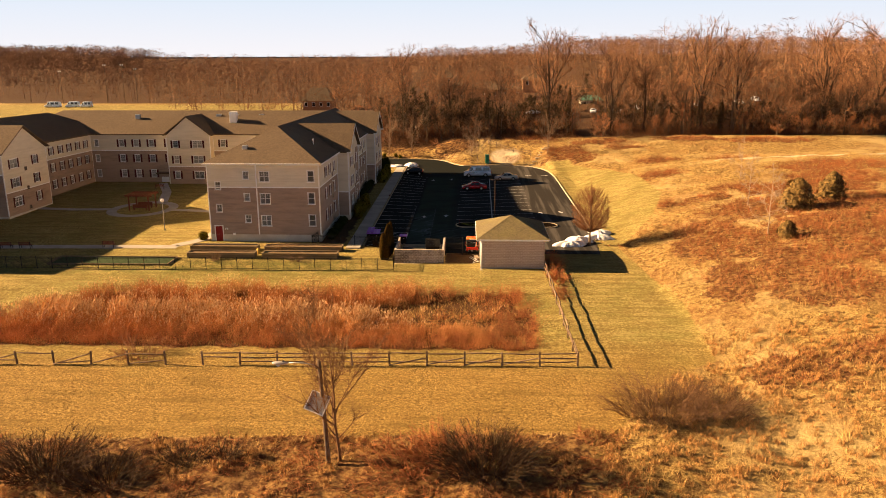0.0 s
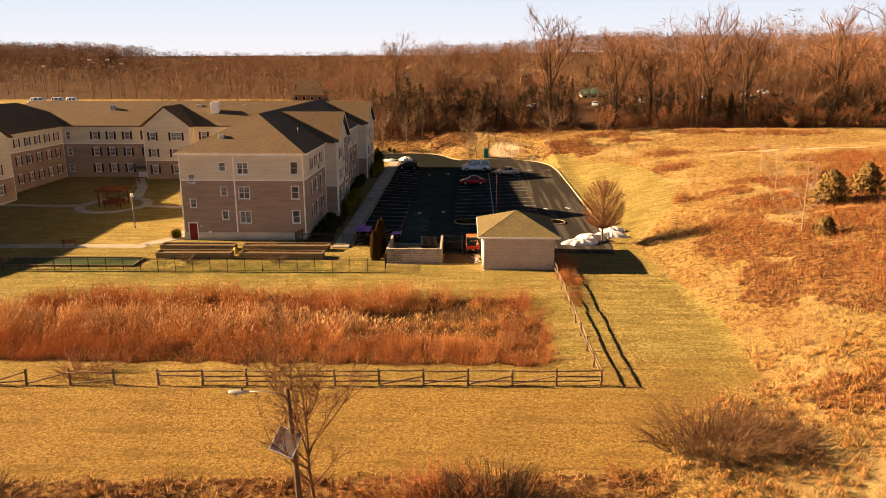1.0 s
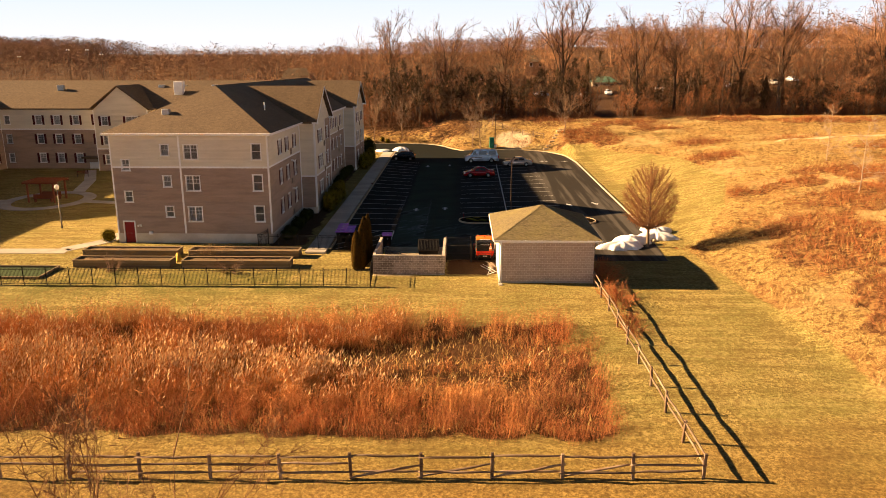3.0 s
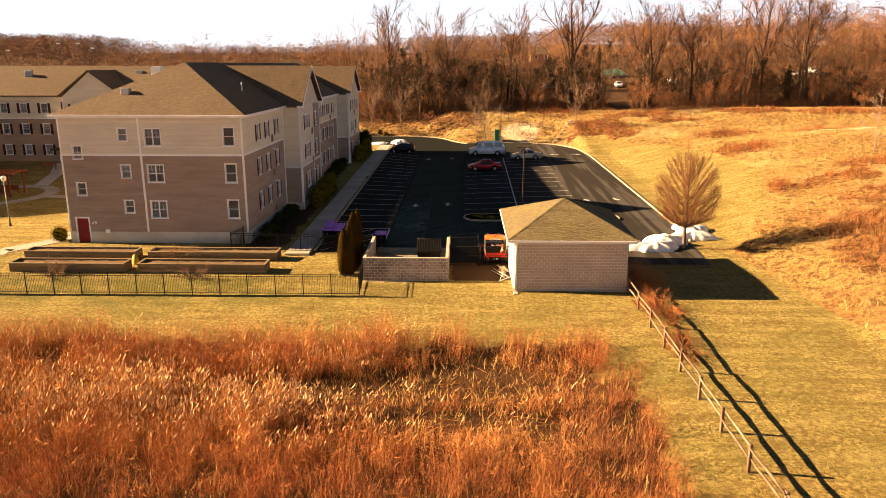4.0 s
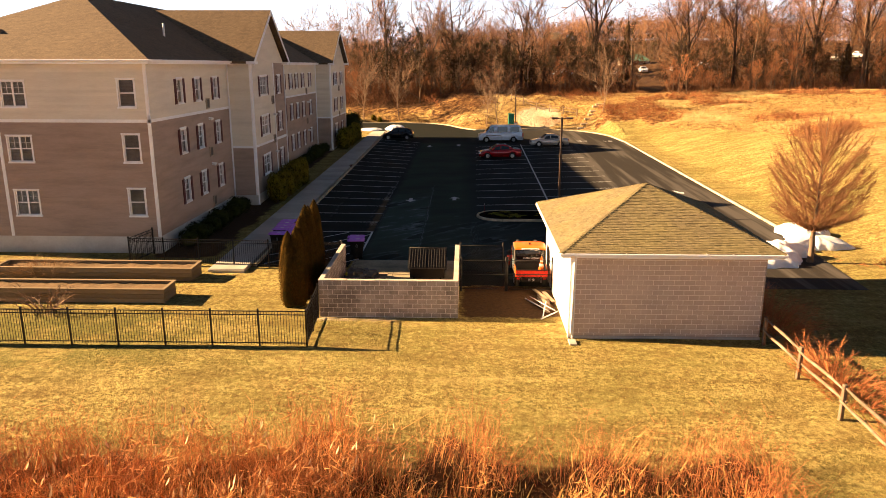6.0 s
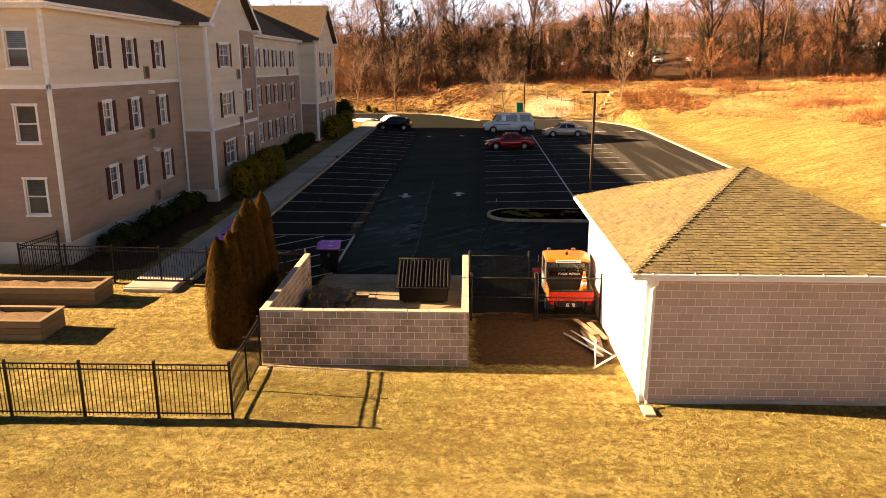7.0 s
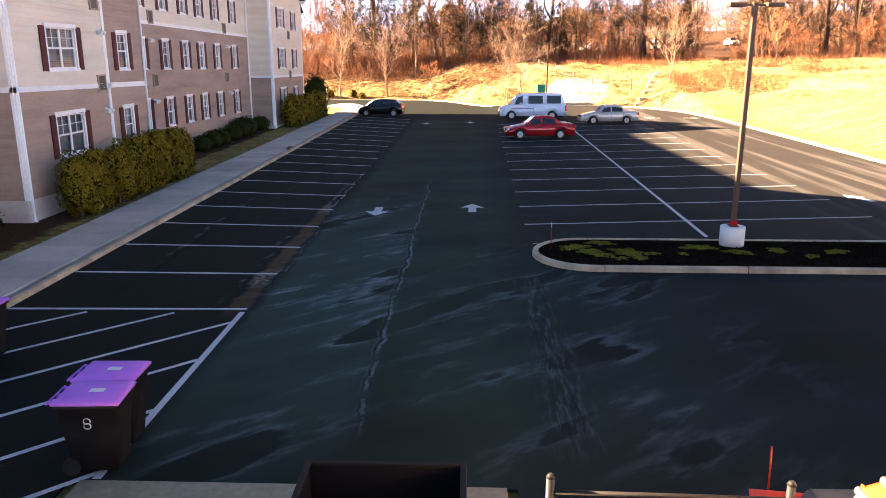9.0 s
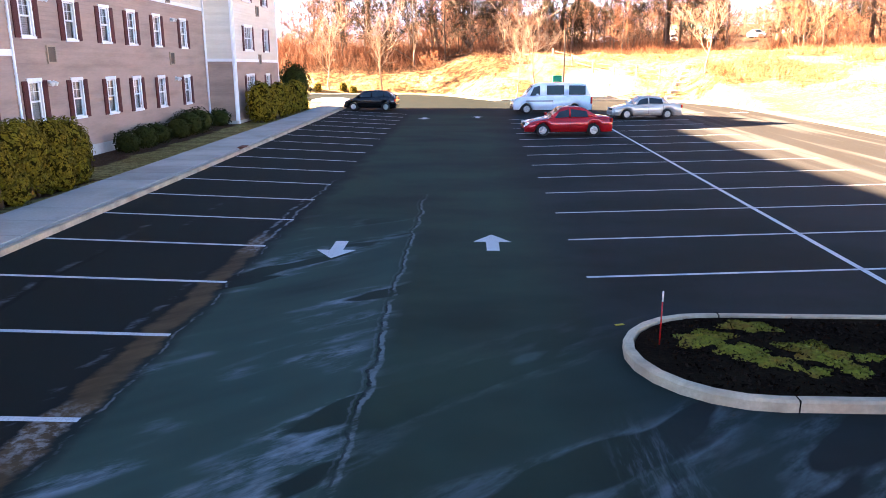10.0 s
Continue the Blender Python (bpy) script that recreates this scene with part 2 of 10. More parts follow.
def asphalt_material():
    """Black sealed asphalt: grey drifts where water dried, a ragged seam down the lane, a trail of washed-out soil along the bay ends."""
    m, nt, bsdf = nodes_of("asphalt")
    pos = position(nt)
    sep = nt.nodes.new("ShaderNodeSeparateXYZ")
    nt.links.new(pos, sep.inputs[0])
    px, py = sep.outputs[0], sep.outputs[1]
    grain = noise_node(nt, 90, 3, 0.7, pos)
    broad = noise_node(nt, 0.22, 4, 0.55, position(nt, (1, 1.6, 1)))
    warp = noise_node(nt, 0.9, 4, 0.6, pos)
    # drifts lie aslant to the lane
    turn = nt.nodes.new("ShaderNodeVectorRotate")
    turn.rotation_type = "Z_AXIS"
    turn.inputs["Angle"].default_value = radians(-41)
    nt.links.new(pos, turn.inputs["Vector"])
    sc = nt.nodes.new("ShaderNodeVectorMath")
    sc.operation = "MULTIPLY"
    sc.inputs[1].default_value = (0.35, 1.15, 1)
    nt.links.new(turn.outputs[0], sc.inputs[0])
    drift = noise_node(nt, 0.6, 3, 0.5, sc.outputs[0])
    fine_drift = noise_node(nt, 2.2, 5, 0.7, sc.outputs[0])
    col = mix(nt, ramp(nt, grain, 0.3, 0.7), (0.0078, 0.0095, 0.0084), (0.0128, 0.0158, 0.0136))

    def within(v, lo, hi, soft_edge):
        return math_node(nt, "MULTIPLY", ramp(nt, v, lo - soft_edge, lo + soft_edge), ramp(nt, v, hi + soft_edge, hi - soft_edge))

    # the lane itself is greyer and greener than the sealed bays
    edge_x = math_node(nt, "ADD", px, math_node(nt, "MULTIPLY", math_node(nt, "SUBTRACT", warp, 0.5), 1.1))
    lane = math_node(nt, "MULTIPLY", math_node(nt, "MULTIPLY", ramp(nt, edge_x, -8.4, -7.9), ramp(nt, edge_x, -1.3, -3.1)), within(py, 96.5, 152.0, 3.0))
    col = mix(nt, math_node(nt, "MULTIPLY", lane, math_node(nt, "ADD", 0.35, math_node(nt, "MULTIPLY", ramp(nt, broad, 0.36, 0.6), 0.55))), col, (0.03, 0.047, 0.031))
    col = mix(nt, math_node(nt, "MULTIPLY", math_node(nt, "MULTIPLY", ramp(nt, px, -2.6, -1.8), ramp(nt, broad, 0.42, 0.66)), 0.4), col, (0.03, 0.036, 0.04))
    zone_a = math_node(nt, "MULTIPLY", within(px, -8.4, -5.3, 0.25), within(py, 97.0, 114.0, 3.0))
    zone_b = math_node(nt, "MULTIPLY", math_node(nt, "MULTIPLY", within(px, -5.1, 1.2, 1.8), within(py, 96.0, 107.0, 2.5)), 0.38)
    zone = math_node(nt, "MAXIMUM", zone_a, zone_b)
    body = math_node(nt, "MULTIPLY", ramp(nt, drift, 0.405, 0.425), ramp(nt, drift, 0.85, 0.5))
    lip = math_node(nt, "MULTIPLY", ramp(nt, drift, 0.405, 0.43), ramp(nt, drift, 0.5, 0.43))
    col = mix(nt, math_node(nt, "MULTIPLY", zone, 0.5), col, (0.0105, 0.014, 0.013))
    col = mix(nt, math_node(nt, "MULTIPLY", math_node(nt, "MULTIPLY", body, 0.8), zone), col, (0.045, 0.07, 0.057))
    col = mix(nt, math_node(nt, "MULTIPLY", math_node(nt, "MULTIPLY", math_node(nt, "MULTIPLY", lip, ramp(nt, fine_drift, 0.44, 0.6)), 0.9), zone), col, (0.19, 0.22, 0.255))
    wx2 = math_node(nt, "ADD", px, math_node(nt, "MULTIPLY", math_node(nt, "SUBTRACT", warp, 0.5), 0.7))
    # rubbed strip beside the island, streaked along the lane
    rubbed = noise_node(nt, 1.0, 5, 0.7, position(nt, (9.0, 1.3, 1)))
    d0 = math_node(nt, "ABSOLUTE", math_node(nt, "ADD", wx2, 2.08))
    strip = math_node(nt, "MULTIPLY", ramp(nt, d0, 0.5, 0.08), within(py, 97.0, 105.2, 0.6))
    col = mix(nt, math_node(nt, "MULTIPLY", math_node(nt, "MULTIPLY", strip, ramp(nt, rubbed, 0.5, 0.64)), 0.6), col, (0.1, 0.118, 0.13))
    col = mix(nt, math_node(nt, "MULTIPLY", math_node(nt, "MULTIPLY", strip, ramp(nt, rubbed, 0.46, 0.36)), 0.7), col, (0.009, 0.0105, 0.0115))
    # seam with a ragged pale edge
    wx = math_node(nt, "ADD", px, math_node(nt, "MULTIPLY", math_node(nt, "SUBTRACT", warp, 0.5), 0.5))
    span = within(py, 98.0, 119.0, 1.0)
    for x, wide, tone, amount in ((5.3, 0.05, (0.17, 0.19, 0.21), 0.7), (5.41, 0.022, (0.13, 0.145, 0.16), 0.3), (5.345, 0.026, (0.008, 0.0095, 0.01), 0.85)):
        d = math_node(nt, "ABSOLUTE", math_node(nt, "ADD", wx, x))
        col = mix(nt, math_node(nt, "MULTIPLY", math_node(nt, "MULTIPLY", math_node(nt, "MULTIPLY", ramp(nt, d, wide, wide * 0.45), ramp(nt, fine_drift, 0.38, 0.56)), span), amount), col, tone)
    # washed-out soil, pale where it ends, with dark wet margins
    wide = math_node(nt, "ADD", 0.2, math_node(nt, "MULTIPLY", math_node(nt, "SUBTRACT", fine_drift, 0.5), 0.35))
    side = math_node(nt, "SUBTRACT", math_node(nt, "ABSOLUTE", math_node(nt, "ADD", wx, 8.7)), wide)
    length = within(py, 102.5, 114.2, 0.5)
    col = mix(nt, math_node(nt, "MULTIPLY", math_node(nt, "MULTIPLY", ramp(nt, side, 0.3, 0.1), within(py, 100.5, 121.0, 2.0)), 0.55), col, (0.008, 0.0085, 0.009))
    ends = math_node(nt, "MAXIMUM", within(py, 113.0, 114.6, 0.3), within(py, 104.4, 105.6, 0.3))
    tone = mix(nt, ramp(nt, fine_drift, 0.35, 0.7), (0.06, 0.04, 0.02), (0.12, 0.078, 0.038))
    tone = mix(nt, math_node(nt, "MULTIPLY", ends, ramp(nt, noise_node(nt, 7, 4, 0.7, pos), 0.46, 0.6)), tone, (0.26, 0.235, 0.22))
    col = mix(nt, math_node(nt, "MULTIPLY", math_node(nt, "MULTIPLY", ramp(nt, side, 0.06, -0.04), length), 0.82), col, tone)
    # pale scum lines past the soil, on its far side, and an old tyre mark across the bays
    for x, wide, lo, hi, gate, amount in ((8.52, 0.05, 113.5, 121.5, 0.4, 0.75), (8.78, 0.07, 113.5, 119.0, 0.45, 0.6), (8.36, 0.03, 104.0, 114.0, 0.48, 0.5), (9.15, 0.09, 103.5, 111.0, 0.5, 0.4), (11.9, 0.1, 107.0, 116.5, 0.5, 0.35), (11.0, 0.09, 114.5, 121.0, 0.52, 0.3)):
        d = math_node(nt, "ABSOLUTE", math_node(nt, "ADD", wx, x))
        col = mix(nt, math_node(nt, "MULTIPLY", math_node(nt, "MULTIPLY", math_node(nt, "MULTIPLY", ramp(nt, d, wide, wide * 0.3), ramp(nt, fine_drift, gate, gate + 0.12)), within(py, lo, hi, 1.0)), amount), col, (0.19, 0.205, 0.23))
    d = math_node(nt, "ABSOLUTE", math_node(nt, "ADD", wx, 11.76))
    col = mix(nt, math_node(nt, "MULTIPLY", math_node(nt, "MULTIPLY", ramp(nt, d, 0.09, 0.03), within(py, 104.0, 113.0, 2.0)), 0.8), col, (0.004, 0.0045, 0.005))
    # browner tone of the sunlit east side, put into the colour
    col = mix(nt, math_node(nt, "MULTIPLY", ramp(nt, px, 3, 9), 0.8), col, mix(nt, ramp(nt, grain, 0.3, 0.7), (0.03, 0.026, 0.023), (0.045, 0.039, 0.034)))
    # pale lane streaks of that sunlit side, painted in as well
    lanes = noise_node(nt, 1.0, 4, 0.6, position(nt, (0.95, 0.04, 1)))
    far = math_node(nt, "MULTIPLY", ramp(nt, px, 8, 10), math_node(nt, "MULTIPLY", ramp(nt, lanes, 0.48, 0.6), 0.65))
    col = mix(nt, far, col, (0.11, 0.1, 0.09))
    nt.links.new(col, bsdf.inputs["Base Color"])
    bsdf.inputs["Roughness"].default_value = 0.85
    bsdf.inputs["Specular IOR Level"].default_value = 0.08
    bump(nt, bsdf, grain, 0.3, 0.006)
    return m


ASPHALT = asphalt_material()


def line_paint():
    m, nt, bsdf = nodes_of("white_line_paint")
    pos = position(nt)
    n = noise_node(nt, 34, 6, 0.75, pos)
    col = mix(nt, ramp(nt, n, 0.5, 0.72), (0.56, 0.56, 0.57), (0.16, 0.16, 0.165))
    nt.links.new(col, bsdf.inputs["Base Color"])
    bsdf.inputs["Roughness"].default_value = 0.75
    return m


LINE = line_paint()


def ground_material():
    """Winter grass: mown straw with green traces, rough golden field, wet marsh floor and mulch, told apart by the mesh's zones."""
    m, nt, bsdf = nodes_of("winter_grass")
    pos = position(nt)
    fine = noise_node(nt, 6, 7, 0.8, pos)
    mid = noise_node(nt, 1.6, 5, 0.65, pos)
    big = noise_node(nt, 0.16, 5, 0.6, pos)
    streak = noise_node(nt, 0.7, 4, 0.6, position(nt, (0.25, 1.6, 1)))
    blot = noise_node(nt, 0.45, 5, 0.7, pos)
    mown = mix(nt, ramp(nt, fine, 0.4, 0.6), (0.55, 0.44, 0.15), (0.12, 0.094, 0.028))
    mown = mix(nt, math_node(nt, "MULTIPLY", ramp(nt, mid, 0.5, 0.64), 0.45), mown, (0.17, 0.13, 0.04))
    mown = mix(nt, math_node(nt, "MULTIPLY", ramp(nt, big, 0.42, 0.6), 0.62), mown, (0.215, 0.2, 0.055))
    mown = mix(nt, math_node(nt, "MULTIPLY", ramp(nt, streak, 0.5, 0.66), 0.5), mown, (0.47, 0.37, 0.14))
    mown = mix(nt, math_node(nt, "MULTIPLY", ramp(nt, streak, 0.49, 0.37), 0.62), mown, (0.2, 0.145, 0.045))
    mown = mix(nt, math_node(nt, "MULTIPLY", ramp(nt, blot, 0.48, 0.62), 0.45), mown, (0.2, 0.135, 0.045))
    # shadows and sunlit tips of the grass clumps, mixed into the colour
    clump = noise_node(nt, 3.2, 6, 0.75, pos)
    mown = mix(nt, math_node(nt, "MULTIPLY", ramp(nt, clump, 0.5, 0.62), 0.6), mown, (0.15, 0.088, 0.028))
    mown = mix(nt, math_node(nt, "MULTIPLY", ramp(nt, clump, 0.45, 0.34), 0.5), mown, (0.6, 0.49, 0.19))
    # drier, redder strip south of the rail fence
    axes = nt.nodes.new("ShaderNodeSeparateXYZ")
    nt.links.new(pos, axes.inputs[0])
    dry = math_node(nt, "MULTIPLY", ramp(nt, math_node(nt, "ADD", axes.outputs[1], math_node(nt, "MULTIPLY", big, 8.0)), 68, 58), 0.72)
    thatch = mix(nt, ramp(nt, fine, 0.4, 0.6), (0.5, 0.3, 0.085), (0.15, 0.083, 0.024))
    thatch = mix(nt, math_node(nt, "MULTIPLY", ramp(nt, clump, 0.48, 0.6), 0.7), thatch, (0.14, 0.075, 0.022))
    thatch = mix(nt, math_node(nt, "MULTIPLY", ramp(nt, streak, 0.48, 0.36), 0.55), thatch, (0.17, 0.105, 0.028))
    mown = mix(nt, dry, mown, thatch)
    green = math_node(nt, "MULTIPLY", math_node(nt, "MULTIPLY", ramp(nt, axes.outputs[1], 79.5, 82.5), ramp(nt, axes.outputs[1], 88.5, 86.5)), math_node(nt, "MULTIPLY", ramp(nt, blot, 0.42, 0.55), ramp(nt, axes.outputs[0], -10, -15)))
    mown = mix(nt, math_node(nt, "MULTIPLY", green, 0.6), mown, mix(nt, ramp(nt, fine, 0.4, 0.6), (0.19, 0.2, 0.05), (0.07, 0.085, 0.02)))
    rough = mix(nt, ramp(nt, fine, 0.4, 0.6), (0.5, 0.35, 0.125), (0.2, 0.115, 0.04))
    rough = mix(nt, math_node(nt, "MULTIPLY", ramp(nt, mid, 0.5, 0.58), 0.75), rough, (0.13, 0.062, 0.024))
    rough = mix(nt, math_node(nt, "MULTIPLY", ramp(nt, big, 0.5, 0.6), 0.4), rough, (0.26, 0.12, 0.045))
    patch = noise_node(nt, 0.07, 4, 0.6, pos)
    rough = mix(nt, math_node(nt, "MULTIPLY", ramp(nt, patch, 0.5, 0.62), 0.6), rough, (0.55, 0.42, 0.19))
    marsh = mix(nt, ramp(nt, fine, 0.35, 0.7), (0.13, 0.062, 0.025), (0.055, 0.027, 0.013))
    mulch = mix(nt, ramp(nt, fine, 0.35, 0.65), (0.105, 0.056, 0.026), (0.04, 0.022, 0.012))
    woods = mix(nt, ramp(nt, mid, 0.3, 0.7), (0.11, 0.06, 0.03), (0.06, 0.033, 0.018))
    at = nt.nodes.new("ShaderNodeAttribute")
    at.attribute_name = "zone"
    at2 = nt.nodes.new("ShaderNodeAttribute")
    at2.attribute_name = "zone2"
    s1, s2 = nt.nodes.new("ShaderNodeSeparateColor"), nt.nodes.new("ShaderNodeSeparateColor")
    nt.links.new(at.outputs["Color"], s1.inputs[0])
    nt.links.new(at2.outputs["Color"], s2.inputs[0])
    edge = math_node(nt, "MULTIPLY", math_node(nt, "SUBTRACT", mid, 0.5), 0.7)

    def zone(sock):
        return ramp(nt, math_node(nt, "ADD", sock, edge), 0.38, 0.62)

    col = mix(nt, zone(s1.outputs[0]), rough, mown)
    col = mix(nt, zone(s1.outputs[1]), col, marsh)
    col = mix(nt, zone(s1.outputs[2]), col, mulch)
    col = mix(nt, zone(s2.outputs[2]), col, mix(nt, ramp(nt, mid, 0.42, 0.56), (0.34, 0.2, 0.075), (0.12, 0.056, 0.024)))
    col = mix(nt, zone(s2.outputs[0]), col, woods)
    col = mix(nt, zone(s2.outputs[1]), col, mix(nt, ramp(nt, fine, 0.3, 0.7), (0.62, 0.52, 0.36), (0.5, 0.4, 0.26)))
    nt.links.new(col, bsdf.inputs["Base Color"])
    bsdf.inputs["Roughness"].default_value = 0.95
    bsdf.inputs["Specular IOR Level"].default_value = 0.1
    wild = math_node(nt, "SUBTRACT", 2.6, math_node(nt, "MULTIPLY", s1.outputs[0], 1.35))
    h = math_node(nt, "ADD", math_node(nt, "ADD", math_node(nt, "MULTIPLY", fine, 0.9), math_node(nt, "MULTIPLY", clump, -0.7)), math_node(nt, "MULTIPLY", mid, wild))
    bump(nt, bsdf, h, 1.0, 0.24)
    return m


GRASS = ground_material()
# ---- ground ----
LOT_X0, LOT_X1, LOT_Y0 = -13.85, 17.4, 94.6


def soft(v, edge, width):
    return np.clip((np.asarray(v) - edge) / width + 0.5, 0, 1)


def ripple(x, y, size, seed):
    r = np.random.default_rng(seed)
    out = 0
    for k in range(7):
        a, f, p = r.uniform(0, 6.28), r.uniform(0.6, 1.7) / size, r.uniform(0, 6.28)
        out = out + np.sin((x * np.cos(a) + y * np.sin(a)) * f * 6.28 + p + 1.3 * np.sin((x * np.sin(a) - y * np.cos(a)) * f * 3 + p))
    return out / 7


FAR_X = [-70, -20, -12, -8.6, -6.8, -5.1, -3.2, -1.4, 0.8, 5, 10.2, 14, 16, 17.1, 17.4, 20]
FAR_Y = [178, 177.7, 177.5, 177, 175.9, 173.6, 169.2, 166.9, 167.2, 168.3, 168, 165.5, 162, 158.2, 152, 152]
ROAD_Y, WALK_Y = 165.5, 164.6


def far_line(x):
    """The far edge of the asphalt: a road leaves it to the west."""
    return np.interp(x, FAR_X, FAR_Y)


def lift(x, y):
    """The lie of the land without its small bumps."""
    right = np.clip(0.29 * (x - 20.5), 0, None)
    right = 7.2 * (1 - np.exp(-right / 6.5)) * soft(y, 40, 60)
    right = right * (1 - 0.35 * soft(x, 27, 9) * soft(y, 150, 30)) * (1 - 0.93 * soft(y, 170, 44))
    foot, crest = far_line(x) + 0.9, np.interp(x, [-10, 1], [190, 181])
    back = (4.1 * np.clip((y - foot) / (crest - foot), 0, 1) + 0.03 * np.clip(y - crest, 0, 120)) * soft(x, -50, 24)
    hill = 9 * np.exp(-(((x + 470) / 150) ** 4) - (((y - 800) / 150) ** 2)) + 3 * soft(x, 20, 500) * np.exp(-(((y - 690) / 200) ** 2))
    slope = 6 * soft(x, 60, 70) * soft(y, 226, 56)
    dip = -0.45 * soft(y, 60.5, 3) * (1 - soft(y, 75, 3)) * (1 - soft(x, 6.5, 3)) * soft(x, -56, 6)
    rise = 8.5 * soft(y, 610, 420) * soft(np.abs(x), -1, 1)
    return right + back + hill + slope + dip + rise * (1 - 0.4 * soft(x, 150, 300))


def in_lot(x, y, grow=0.0):
    south = np.where(x > LOT_X0 - 2.1 - grow, 92 - grow, ROAD_Y - grow)
    return (x > -66) & (x < LOT_X1 + 0.2 + grow) & (y > south) & (y < far_line(x) + 0.2 + grow)


def rough_edge(y):
    """Where the mown grass ends to the east."""
    return np.interp(y, [40, 46, 52, 58, 72, 88, 95, 100, 108, 120, 140, 152, 160], [9, 10.5, 13, 20.5, 21.5, 20, 19.5, 22.5, 27, 31, 31, 27, 22])


def zones(x, y):
    mown = (1 - soft(x, rough_edge(y), 1.2)) * soft(y, 45 + 0.25 * np.clip(x, -60, 12) * 0.2, 1.2) * (1 - soft(y, 164, 3))
    mown = np.maximum(mown, (1 - soft(x, -62, 8)) * soft(y, 180, 20) * (1 - soft(y, 370, 20)))
    wob = 1.1 * ripple(x, y, 5.5, 41) + 0.5 * ripple(x, y, 1.9, 42)
    marsh = soft(y + 0.7 * wob, 60.1, 1.2) * (1 - soft(y + 1.6 * wob, 75.6, 1.6)) * (1 - soft(x + 1.3 * wob, 6.4 - 0.12 * np.abs(y - 66), 1.6)) * soft(x - 0.8 * (y - 67) + 2 * wob, -45.5, 4)
    mulch = soft(x, -19.8, 0.4) * (1 - soft(x + 0.4 * ripple(x, y, 2.2, 44), np.where(y < 122.3, -16.7, -18.0), 0.5)) * soft(y, 96, 0.5) * (1 - soft(y, 157, 1))
    mulch = np.maximum(mulch, soft(x, -3.0, 0.3) * (1 - soft(x, 1.4, 0.4)) * soft(y, 86.9, 0.8) * (1 - soft(y, 91.5, 1)) * 0.9)
    woods = np.maximum(soft(y, 184 + 0.0 * x, 4) * soft(x, -40, 20), soft(y, 372, 10))
    woods = np.maximum(woods, soft(y, 205, 10) * soft(x, -75 + 0 * y, 15))
    woods = np.maximum(woods, soft(y, 168, 4) * soft(y, 150, 2) * soft(x, -32, 4) * (1 - soft(x, 3, 3)) * 0.45)
    sand = np.exp(-(((x - 8.5) / 3.6) ** 2) - (((y - 173) / 4.2) ** 2)) * 1.2
    sand = np.maximum(sand, soft(x, 47, 4) * np.exp(-(((y - (146 - 0.02 * x)) / 1.3) ** 2)))
    sand = np.maximum(sand, 0.62 * soft(y + 0.3 * wob, 86.1, 0.5) * (1 - soft(y, 86.9, 0.1)) * soft(x, -9.2, 0.6) * (1 - soft(x + wob, -4.5, 2)))
    return mown, marsh, mulch, woods, np.clip(sand, 0, 1)


def ground_z(x, y):
    x, y = np.asarray(x, dtype=float), np.asarray(y, dtype=float)
    mown, marsh, mulch, woods, sand = zones(x, y)
    wild = (1 - mown) * (1 - mulch) * (1 - soft(np.hypot(x, y - 100), 260, 60))
    z = lift(x, y) + wild * (0.16 * ripple(x, y, 2.6, 3) + 0.3 * ripple(x, y, 9, 4)) * np.where((y > 20), 1, 0.3) + 0.03 * ripple(x, y, 6, 5) * mown
    return np.where(in_lot(x, y), -0.05, z - 0.01)


def axis(lo, hi, step, far_lo, far_hi):
    mid = list(np.arange(lo, hi + step / 2, step))
    a, s = [], step
    v = lo
    while v > far_lo:
        s *= 1.16
        v -= s
        a.append(v)
    b, s, v = [], step, hi
    while v < far_hi:
        s *= 1.16
        v += s
        b.append(v)
    return np.array(a[::-1] + mid + b)


RUSSET_DRIFTS = ((30.4, 87.5, 6.25, 7.5), (30, 95, 5, 3.75), (28.8, 76, 4, 5), (26.2, 72, 2.5, 3.75), (40.4, 101, 8.75, 6.25), (35.2, 111, 4.38, 2.5), (33.7, 135, 4.38, 3.75), (34, 69, 5.62, 5), (37, 78, 7.5, 5), (44, 88, 8.75, 7.5), (50, 111, 10, 6.25), (57, 117, 8.75, 6.25), (39, 155, 5, 3.12), (22, 165, 6.25, 5), (25, 54, 3.75, 3.12), (46, 76, 7.5, 7.5), (62, 128, 11.2, 6.25), (29.2, 111, 2.5, 1.75), (53, 98, 10, 7.5), (30, 177, 7.5, 2.5), (52, 178, 7.5, 3.12), (68, 175, 11.2, 3.75), (21.5, 172, 5, 3.5), (9.5, 171.5, 3.2, 1.7), (-3, 180.5, 6, 5), (-14, 184.5, 9, 3), (3, 184, 6, 2.5), (15, 184, 7, 2.5), (35, 171, 5, 2), (58, 86, 8, 6), (41, 116, 4, 2.5), (70, 108, 9, 7), (44, 64, 6, 5), (32, 55, 4, 3), (52, 150, 6, 2.5))


def russet(x, y):
    """Where brambles grow in the eastern field, from about 1 in their middle."""
    out = np.full(np.shape(x), -1.0)
    for cx, cy, rx, ry in RUSSET_DRIFTS:
        out = np.maximum(out, 1.1 - ((x - cx) / rx) ** 2 - ((y - cy) / ry) ** 2)
    return out + 0.7 * ripple(x, y, 4, 53) * (out > -0.9)


